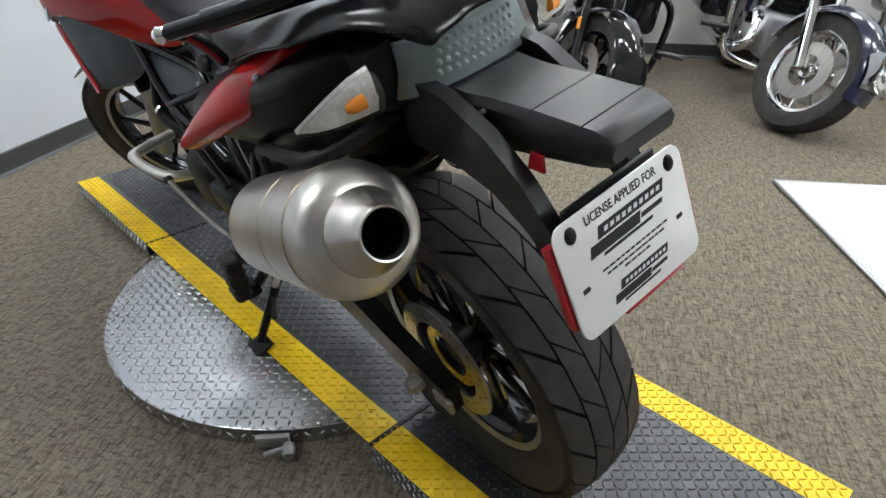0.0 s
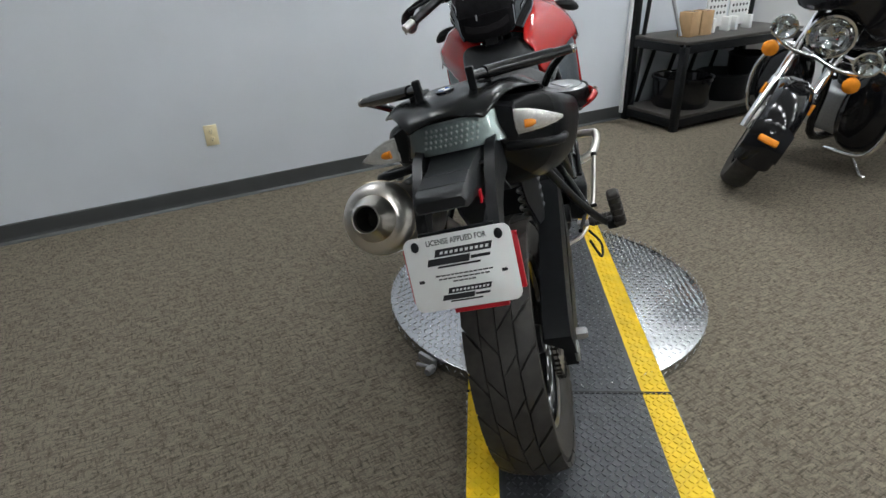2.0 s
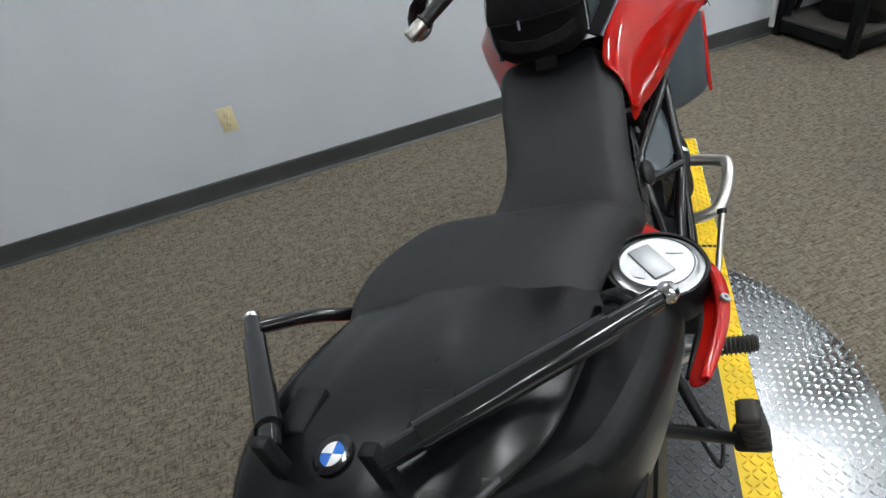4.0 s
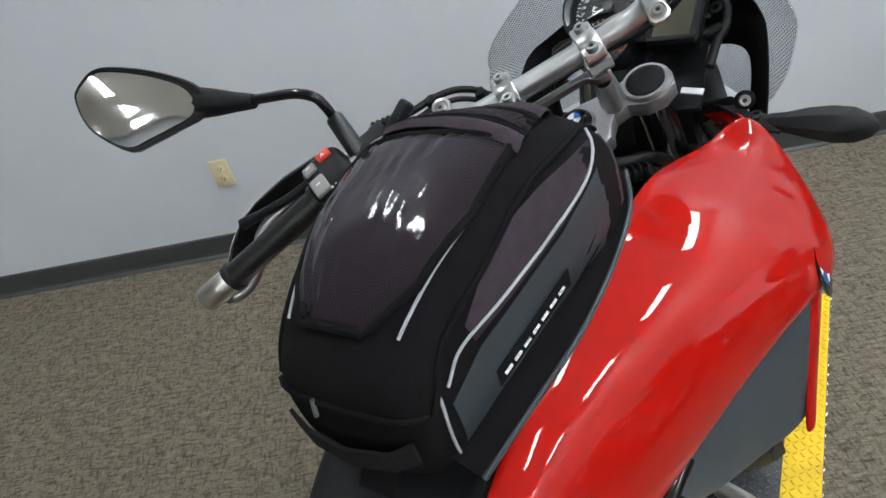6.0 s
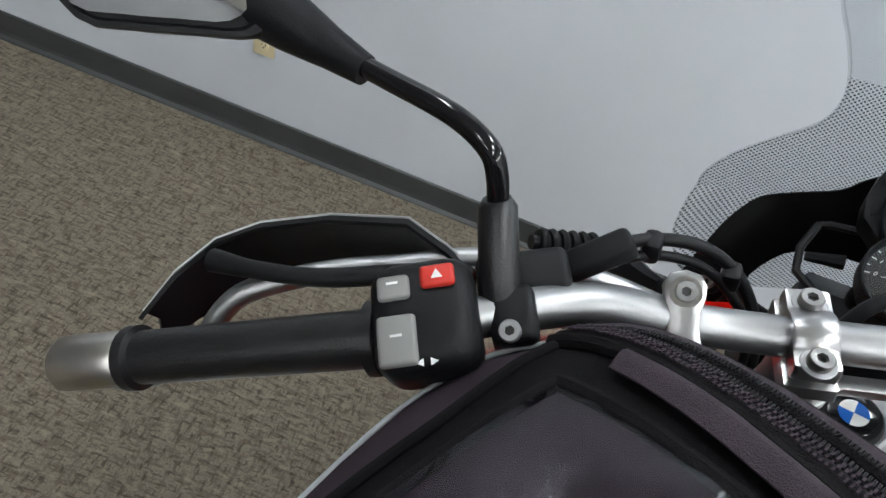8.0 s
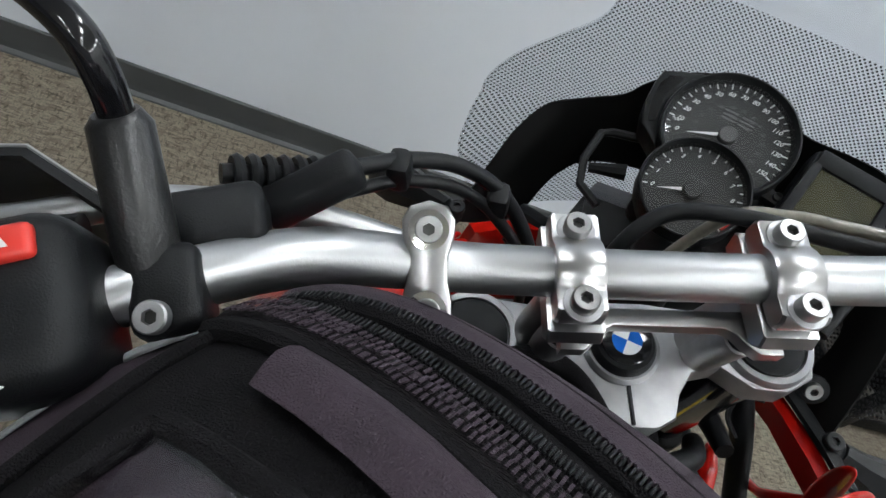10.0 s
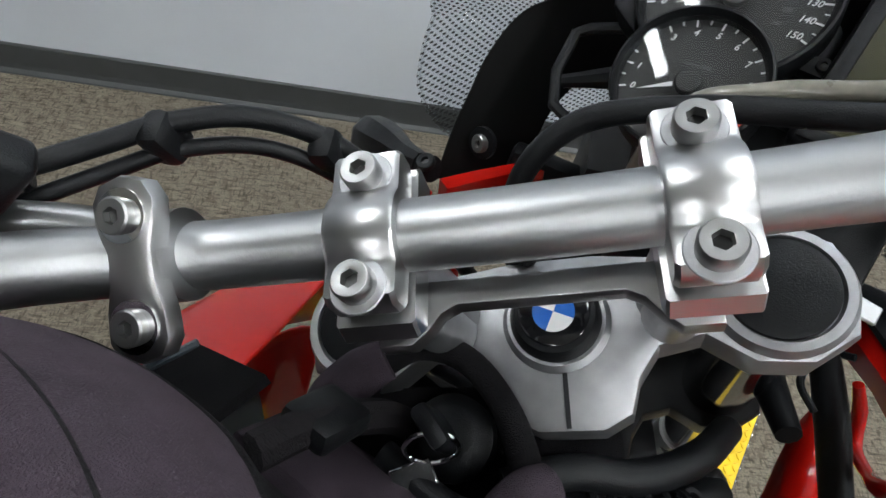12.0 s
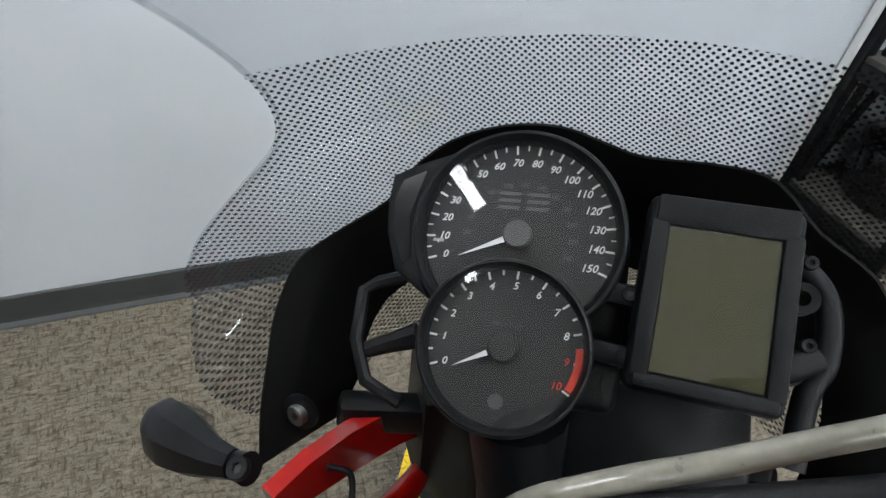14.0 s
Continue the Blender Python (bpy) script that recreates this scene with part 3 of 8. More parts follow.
def bolt_bm(r=0.0065, h=0.007):
    """A socket-head bolt with a hexagon recess; z along its axis."""
    n = 24
    hexr = lambda a: 0.48 * r * math.cos(radians(30)) / math.cos(((a + math.pi / 6) % (math.pi / 3)) - math.pi / 6)
    ang = [2 * math.pi * k / n for k in range(n)]
    ring = lambda f, z: [(f(a) * math.cos(a), f(a) * math.sin(a), z) for a in ang]
    return loft([ring(hexr, h * 0.42), ring(hexr, h * 0.97), ring(lambda a: r * 0.66, h), ring(lambda a: r * 0.9, h), ring(lambda a: r, h * 0.86), ring(lambda a: r, 0.0)])


def bolt(parent, at, way, r=0.0065, h=0.007, m=None, material="zinc"):
    b = bolt_bm(r, h)
    # faces inside the recess get a darker steel, as painted-in shade
    for f in b.faces:
        c = f.calc_center_median()
        if math.hypot(c.x, c.y) < r * 0.5 and c.z < h * 0.6:
            f.material_index = 1
    ob = part("bolt", b, M[material], parent, "", (m or I4) @ toward(at, Vector(at) + Vector(way)))
    ob.data.materials.append(M["socket"])
    return ob


def roundel(parent, m, r, name="emblem"):
    """A round emblem of four blue and white quarters in a dark ring."""
    e = part(name, lathe([(r, 0), (r, 0.0012), (r * 0.93, 0.0018), (0, 0.0018)], 32), M["blackg"], parent, "round blue and white enamel emblem", m)
    for k in range(4):
        q = [(0, 0)] + circle(r * 0.6, 9, 0, 0, 90 * k, 90 * k + 90)
        part("quarter", prism(q, 0.0004, 0, 0.0018), M["white" if k % 2 else "blue"], e, "", m)
    return e


def wheel(parent, m, R, w, rim_r, name, n=21):
    """A tyre with separate tread blocks, a cast rim and spokes; x is its axle."""
    turn = m @ pose(0, 0, 0, 0, 90, 0)
    hw = w / 2
    prof = ((rim_r, -0.62), (rim_r + 0.01, -0.8), (R - 0.06, -0.98), (R - 0.035, -1.0), (R - 0.021, -0.86), (R - 0.014, -0.5), (R - 0.012, 0), (R - 0.014, 0.5), (R - 0.021, 0.86), (R - 0.035, 1.0), (R - 0.06, 0.98), (rim_r + 0.01, 0.8), (rim_r, 0.62))
    t = part(name, grid([[(r * math.cos(a), r * math.sin(a), z * hw) for r, z in prof] for a in (2 * math.pi * k / 72 for k in range(73))]), M["tyre"], parent, "worn black block-tread tyre on a black cast wheel", turn)
    made = {}
    for s in (-1, 1):
        for lo, hi, tag in ((0.02, 0.485, "c"), (0.53, 1.05, "o")):
            rows = []
            da = 2 * math.pi / n * (0.945 if tag == "c" else 0.9)
            for u in (0.0, 0.5, 1.0):
                row = []
                for v in (0, 0.5, 1.0):
                    q = lo + (hi - lo) * v
                    a = da * u - 0.3 * q + (0.12 if tag == "o" else 0)
                    rr = R - 0.004 * q - 0.014 * max(q - 0.35, 0) ** 1.6
                    row.append((rr * math.cos(a), rr * math.sin(a), s * hw * q * 0.985))
                rows.append(row)
            made[s, tag] = link_mesh("tread_block", shell(grid(rows), 0.012), M["tyre"])
    for k in range(n):
        for s in (-1, 1):
            for tag in "co":
                ob = new("tread_block", made[s, tag])
                ob.parent = t
                ob.matrix_local = turn @ pose(0, 0, 0, 0, 0, 360 / n * (k + (0.5 if s > 0 else 0)))
    rim = part("rim", lathe([(rim_r, -hw * 0.62), (rim_r + 0.006, -hw * 0.66), (rim_r - 0.004, -hw * 0.6), (rim_r - 0.016, -hw * 0.3), (rim_r - 0.02, 0), (rim_r - 0.016, hw * 0.3), (rim_r - 0.004, hw * 0.6), (rim_r + 0.006, hw * 0.66), (rim_r, hw * 0.62)], 64), M["blackg"], t, "black cast wheel rim", turn)
    # pale rings added to the black rim, in place of light along its edge
    for s in (-1, 1):
        part("lit_rim_edge", lathe([(rim_r - 0.006, s * hw * 0.61), (rim_r + 0.001, s * hw * 0.655), (rim_r + 0.008, s * hw * 0.7), (rim_r + 0.003, s * hw * 0.72), (rim_r - 0.008, s * hw * 0.655)], 64), M["alu"], t, "pale ring put on for the lit rim edge", turn)
    part("hub", lathe([(0.0, -0.05), (0.035, -0.05), (0.04, -0.03), (0.03, 0), (0.04, 0.03), (0.035, 0.05), (0, 0.05)], 24), M["blackp"], t, "", turn)
    for k in range(5):
        for d in (-9, 9):
            a, a2 = radians(72 * k + d), radians(72 * k + d * 1.6)
            part("spoke", tube([(0.03 * math.cos(a), 0.03 * math.sin(a), 0), ((rim_r - 0.012) * math.cos(a2), (rim_r - 0.012) * math.sin(a2), 0)], [0.013, 0.010], 8), M["blackg"], t, "", turn)
    return t


rw = wheel(bike, Matrix.Translation((0, 0.02, 0.325)), 0.325, 0.148, 0.216, "rear_wheel")
FS = FRONT @ STEER
AXLE = -((FS @ Vector((0, 0.055, 0))).z - 0.335) / ((FS @ Vector((0, 0.055, 1))).z - (FS @ Vector((0, 0.055, 0))).z)
fw = wheel(bike, FS @ Matrix.Translation((0, 0.055, AXLE)), 0.335, 0.112, 0.24, "front_wheel")


def disc(parent, m, r0, r1, x, material, label, holes=24):
    """A flat ring about the axle with drilled dots."""
    t = m @ Matrix.Translation((x, 0, 0)) @ pose(0, 0, 0, 0, 90, 0)
    d = part("brake_disc", lathe([(r0, -0.002), (r1, -0.002), (r1, 0.002), (r0, 0.002), (r0, -0.002)], 48), M[material], parent, label, t)
    for k in range(holes):
        a = 2 * math.pi * k / holes
        rr = r0 + (r1 - r0) * (0.3 + 0.4 * (k % 2))
        part("hole", prism(circle(0.0028, 8, rr * math.cos(a), rr * math.sin(a)), 0.0047, 0, -0.00235), M["ink"], d, "", t)


disc(rw, Matrix.Translation((0, 0.02, 0.325)), 0.045, 0.068, -0.062, "gold", "gold anodised sensor ring", 20)
disc(rw, Matrix.Translation((0, 0.02, 0.325)), 0.085, 0.125, -0.075, "steel", "steel rear brake disc", 30)


def muffler():
    a, b = Vector((-0.203, -0.158, 0.799)), Vector((-0.213, 0.225, 0.642))
    m = toward(a, b)
    L = (b - a).length
    p = part("muffler", lathe([(0.04, -0.006), (0.05, -0.003), (0.063, 0.004), (0.0715, 0.012), (0.0765, 0.022), (0.079, 0.034), (0.0798, 0.05), (0.08, 0.12), (0.08, 0.2), (0.08, 0.27), (0.079, L - 0.08), (0.06, L - 0.02), (0.03, L)], 64), M["steel"], bike, "brushed stainless steel exhaust silencer", m)
    for h in (0.042, 0.15):
        part("weld_seam", lathe([(0.0796, h - 0.0012), (0.0808, h), (0.0796, h + 0.0012)], 64), M["weld"], p, "fine heat-tinted weld seam", m)
    part("tailpipe", lathe([(0.0505, 0.0), (0.048, -0.007), (0.04, -0.024), (0.0335, -0.034), (0.031, -0.039), (0.0305, -0.047), (0.0292, -0.0495), (0.0268, -0.0488), (0.0258, -0.044), (0.0258, 0.04), (0, 0.06)], 48), M["steel"], p, "flared tailpipe cone", m)
    part("bore", lathe([(0.0255, -0.036), (0.025, 0.035), (0.0, 0.038)], 32), M["grease"], p, "black outlet bore", m)
    part("weld", lathe([(0.0495, -0.0035), (0.052, -0.001), (0.0505, 0.002)], 44), M["weld"], p, "heat-tinted weld bead", m)
    k = part("hanger", box(0.018, 0.05, 0.012, (-0.15, 0.0, 0.812), 0.003, 2, (-15, 0, 10)), M["cast"], p, "cast muffler hanger bracket")
    part("hanger_rod", tube([(-0.19, 0.0, 0.80), (-0.13, -0.01, 0.83)], 0.006), M["cast"], p)
    bolt(p, (-0.175, 0.0, 0.822), (0, 0, 1), 0.009, 0.008)
    part("link_pipe", tube([b - (b - a) * 0.02, (-0.2, 0.33, 0.56), (-0.15, 0.45, 0.42), (-0.1, 0.6, 0.33), (-0.06, 0.9, 0.28), (-0.08, 1.12, 0.32), (-0.08, 1.2, 0.46), (-0.07, 1.16, 0.6)], 0.024, 14, 6), M["steel"], bike, "stainless exhaust link pipe")
    part("header_pipe", tube([(0.07, 1.16, 0.6), (0.08, 1.21, 0.46), (0.07, 1.13, 0.32), (0.0, 0.95, 0.28), (-0.05, 0.8, 0.29)], 0.021, 14, 6), M["steel"], bike, "stainless header pipe")


muffler()


def seat():
    # stations: y, left and right edge of the top, height of the middle, roundness of the edge
    S = [(-0.05, -0.15, 0.05, 0.972, 0.026), (0.0, -0.205, 0.075, 0.985, 0.03), (0.06, -0.226, 0.086, 0.994, 0.03), (0.11, -0.224, 0.096, 0.996, 0.03), (0.15, -0.218, 0.102, 0.994, 0.032),
         (0.195, -0.194, 0.118, 0.993, 0.036), (0.235, -0.172, 0.13, 0.988, 0.04), (0.262, -0.152, 0.136, 0.974, 0.04), (0.29, -0.125, 0.138, 0.945, 0.035), (0.33, -0.105, 0.137, 0.922, 0.035), (0.40, -0.105, 0.128, 0.911, 0.035),
         (0.50, -0.105, 0.112, 0.918, 0.035), (0.60, -0.122, 0.104, 0.945, 0.035), (0.68, -0.136, 0.1, 0.98, 0.035), (0.74, -0.142, 0.096, 1.012, 0.035), (0.80, -0.142, 0.088, 1.03, 0.04)]
    rows = []
    for y, xl, xr, z, e in S:
        hw, c = (xr - xl) / 2, (xl + xr) / 2
        dip = 0.012 if y > 0.7 else 0.0
        f = lambda k: (c + hw * k, y)
        right = [(0.0, -dip), (0.35, -dip * 0.6), (0.62, 0.0), (0.74, -0.002), (0.93, -e * 0.5), (1.03, -e), (1.05, -e * 1.7), (0.95, -e * 2.6)]
        left = [(0.35, -dip * 0.6), (0.7, 0.0), (0.94, -0.001), (1.05, -e * 0.35), (1.07, -e * 0.9), (1.05, -e * 1.8), (0.95, -e * 2.6)]
        ring = [(*f(k), z + d) for k, d in right] + [(*f(-k), z + d) for k, d in left[::-1]]
        rows.append(ring)
    s = subsurf(part("seat", loft(rows), M["seat"], bike, "black textured vinyl dual seat"), 2)
    # side skirts under the cushion
    for k in (1, -1):
        rows = [[(k * x, y, z), (k * (x + 0.012), y, z - 0.035), (k * (x + 0.004), y, z - 0.075)] for x, y, z in ((0.142, 0.3, 0.868), (0.134, 0.42, 0.852), (0.121, 0.52, 0.855), (0.113, 0.62, 0.868), (0.106, 0.69, 0.89))]
        p = subsurf(part("side_cover", shell(grid(rows), 0.006), M["satin"], bike, "satin black plastic cover beneath the seat"), 1)
        bolt(p, (k * 0.117, 0.685, 0.86), (k, 0, 0.4), 0.007, 0.004)
        part("pad", subdivide_pad(k), M["blackp"], p, "black rubber knee pad")
    return s


def subdivide_pad(k):
    b = bmesh.new()
    bmesh.ops.create_uvsphere(b, u_segments=16, v_segments=10, radius=1)
    bmesh.ops.scale(b, vec=(0.012, 0.035, 0.02), verts=b.verts)
    b.transform(pose(k * 0.135, 0.555, 0.835, 0, -20 * k, 0))
    return b


SEATED["m"] = FRONT
seat()

TANK = [[(0.062, 0.705, 1.0), (0.088, 0.70, 0.985), (0.105, 0.695, 0.95), (0.108, 0.688, 0.9)],
        [(0.085, 0.80, 1.065), (0.118, 0.8, 1.035), (0.137, 0.795, 0.955), (0.13, 0.78, 0.862)],
        [(0.1, 0.93, 1.105), (0.162, 0.93, 1.065), (0.192, 0.925, 0.985), (0.176, 0.915, 0.88)],
        [(0.108, 1.02, 1.115), (0.19, 1.02, 1.065), (0.228, 1.02, 1.0), (0.214, 1.01, 0.912)],
        [(0.115, 1.11, 1.12), (0.212, 1.11, 1.062), (0.262, 1.115, 0.995), (0.262, 1.12, 0.94)],
        [(0.132, 1.175, 1.1), (0.208, 1.185, 1.068), (0.278, 1.2, 0.985), (0.283, 1.19, 0.92)],
        [(0.155, 1.235, 1.088), (0.21, 1.24, 1.068), (0.276, 1.255, 0.965), (0.28, 1.24, 0.9)],
        [(0.185, 1.272, 1.118), (0.215, 1.285, 1.07), (0.262, 1.285, 0.955), (0.268, 1.27, 0.885)]]
# the other cheek reaches further ahead
TANK_AHEAD = [[(0.15, 1.19, 1.085), (0.214, 1.185, 1.056), (0.286, 1.2, 0.985), (0.29, 1.19, 0.92)],
              [(0.185, 1.275, 1.064), (0.213, 1.27, 1.053), (0.272, 1.25, 0.96), (0.276, 1.24, 0.9)],
              [(0.166, 1.339, 1.067), (0.184, 1.334, 1.054), (0.235, 1.305, 0.97), (0.25, 1.28, 0.89)]]


def crease(bm, points, weight):
    """Sharpen the edges that join neighbours among the points, for a subdivided skin."""
    lay = bm.edges.layers.float.new("crease_edge")
    near = lambda v: next((i for i, q in enumerate(points) if (v.co - Vector(q)).length < 0.004), None)
    for e in bm.edges:
        i, j = near(e.verts[0]), near(e.verts[1])
        if i is not None and j is not None and abs(i - j) == 1:
            e[lay] = weight
    return bm


def tank():
    for s in (1, -1):
        swell = (0, 0.01, 0.024, 0.027, 0.02, 0, 0, 0)
        rows = [[(s * x, y, z) for x, y, z in r] for r in TANK]
        if s < 0:
            rows = [[(-x - (k if j else 0), y, z - dz) for j, (x, y, z) in enumerate(r)] for r, k, dz in zip(TANK[:5] + TANK_AHEAD, swell, (0.05, 0.03, 0.01, 0, 0, 0, 0, 0))]
        p = subsurf(part("tank_panel", crease(shell(grid(rows), 0.012), [r[c] for c in (1, 2) for r in rows[1:7]], 0.75), M["red"], bike, "glossy red tank side panel"), 3)
        tip = [[(0.108, 0.72, 0.92), (0.115, 0.715, 0.88), (0.113, 0.728, 0.85)], [(0.124, 0.77, 0.93), (0.135, 0.765, 0.89), (0.128, 0.765, 0.862)], [(0.14, 0.82, 0.93), (0.15, 0.82, 0.9), (0.145, 0.83, 0.872)]]
        subsurf(part("lower_tip", shell(grid([[(s * x, y, z) for x, y, z in r] for r in tip]), 0.008), M["red"], p, "red lower tank tip"), 1)
        m = basis((s * 0.281, 1.17, 0.957), (0, s, 0), (-s * 0.25, 0, 1))
        roundel(p, m @ Matrix.Diagonal((0.75, 1.15, 1, 1)), 0.034)
        g = [[(0.160, 0.895, 0.875), (0.168, 0.905, 0.82), (0.172, 0.93, 0.765)], [(0.205, 0.99, 0.905), (0.218, 0.99, 0.82), (0.208, 1.01, 0.735)], [(0.232, 1.05, 0.93), (0.228, 1.04, 0.83), (0.235, 1.07, 0.722)], [(0.262, 1.12, 0.938), (0.262, 1.11, 0.84), (0.265, 1.115, 0.718)], [(0.275, 1.185, 0.922), (0.277, 1.175, 0.83), (0.276, 1.16, 0.722)]]
        subsurf(part("radiator_panel", shell(grid([[(s * x, y, z) for x, y, z in r] for r in g]), 0.008), M["grey"], bike, "dark grey plastic radiator side panel"), 2)
        r2 = [[(0.27, 1.16, 0.925), (0.272, 1.145, 0.82), (0.272, 1.12, 0.73), (0.276, 1.11, 0.722)], [(0.284, 1.19, 0.915), (0.282, 1.17, 0.82), (0.28, 1.145, 0.73), (0.282, 1.13, 0.718)], [(0.272, 1.27, 0.89), (0.27, 1.25, 0.83), (0.272, 1.19, 0.74), (0.276, 1.15, 0.70)]]
        subsurf(part("front_trim", shell(grid([[(s * x, y, z) for x, y, z in r] for r in r2]), 0.008), M["red"], bike, "glossy red front side trim"), 2)
        # inner front edge of the fairing, down past the fork
        r3 = [[(0.185, 1.275, 1.114), (0.205, 1.3, 1.065), (0.218, 1.305, 1.01), (0.232, 1.3, 0.95)], [(0.178, 1.283, 1.112), (0.188, 1.318, 1.06), (0.203, 1.325, 1.005), (0.215, 1.315, 0.945)]]
        if s < 0:
            r3 = [[(0.152, 1.19, 1.083), (0.143, 1.2, 1.04), (0.138, 1.205, 0.99), (0.136, 1.21, 0.95)], [(0.186, 1.275, 1.061), (0.17, 1.283, 1.03), (0.156, 1.288, 0.99), (0.15, 1.29, 0.95)], [(0.166, 1.337, 1.064), (0.155, 1.335, 1.03), (0.147, 1.332, 0.99), (0.143, 1.33, 0.95)]]
        subsurf(part("cheek", shell(grid([[(s * x, y, z) for x, y, z in r] for r in r3]), 0.008), M["red"], bike, "red inner fairing cheek"), 2)
    rows = [[(-0.1, y, z - 0.02), (-0.06, y, z), (0, y, z + 0.012), (0.06, y, z), (0.1, y, z - 0.02)] for y, z in ((0.85, 1.03), (0.88, 1.05), (0.95, 1.085), (1.05, 1.10), (1.1, 1.08))]
    subsurf(part("tank_top", shell(grid(rows), 0.01), M["red"], bike, "glossy red tank top cover"), 2)


tank()


def trellis():
    for s in (1, -1):
        f = lambda *q: [(s * x, y, z) for x, y, z in q]
        t = part("frame_tube", tube(f((0.175, 0.93, 0.875), (0.163, 0.87, 0.855), (0.118, 0.735, 0.80), (0.112, 0.68, 0.775), (0.13, 0.61, 0.7), (0.155, 0.53, 0.63), (0.16, 0.48, 0.56)), 0.0125, 14, 6), M["blackg"], bike, "gloss black trellis frame tube")
        part("frame_tube", tube(f((0.172, 0.89, 0.855), (0.185, 0.78, 0.715), (0.175, 0.66, 0.66), (0.168, 0.57, 0.61)), 0.0125, 14, 5), M["blackg"], bike, "gloss black trellis frame tube")
        part("frame_tube", tube(f((0.185, 0.775, 0.715), (0.118, 0.655, 0.755)), 0.0115, 14), M["blackg"], bike, "gloss black trellis cross tube")
        part("frame_tube", tube(f((0.185, 0.78, 0.715), (0.19, 0.70, 0.60), (0.185, 0.62, 0.52)), 0.0115, 12, 4), M["blackg"], bike, "gloss black lower frame tube")
        pn = part("airbox_panel", shell(grid([f((0.155, 0.86, 0.83), (0.118, 0.72, 0.785), (0.112, 0.672, 0.762)), f((0.172, 0.84, 0.79), (0.15, 0.75, 0.765), (0.125, 0.67, 0.752)), f((0.178, 0.8, 0.735), (0.165, 0.73, 0.745), (0.128, 0.662, 0.748))]), 0.006), M["grey"], bike, "blue-grey airbox side cover")
        bolt(pn, (s * 0.131, 0.672, 0.765), (s * 0.7, 0, 0.7), 0.0065, 0.004)
        # subframe to the tail
        part("frame_tube", tube(f((0.115, 0.66, 0.74), (0.115, 0.45, 0.76), (0.12, 0.2, 0.82), (0.09, -0.05, 0.88)), 0.011, 10, 4), M["blackp"], bike, "black rear subframe tube")
        part("frame_tube", tube(f((0.155, 0.5, 0.56), (0.14, 0.3, 0.68), (0.12, 0.1, 0.80)), 0.010, 10, 4), M["blackp"], bike, "black rear subframe strut")
        bolt(t, (s * 0.105, 0.58, 0.735), (s, 0, 0.6), 0.009, 0.006)


trellis()


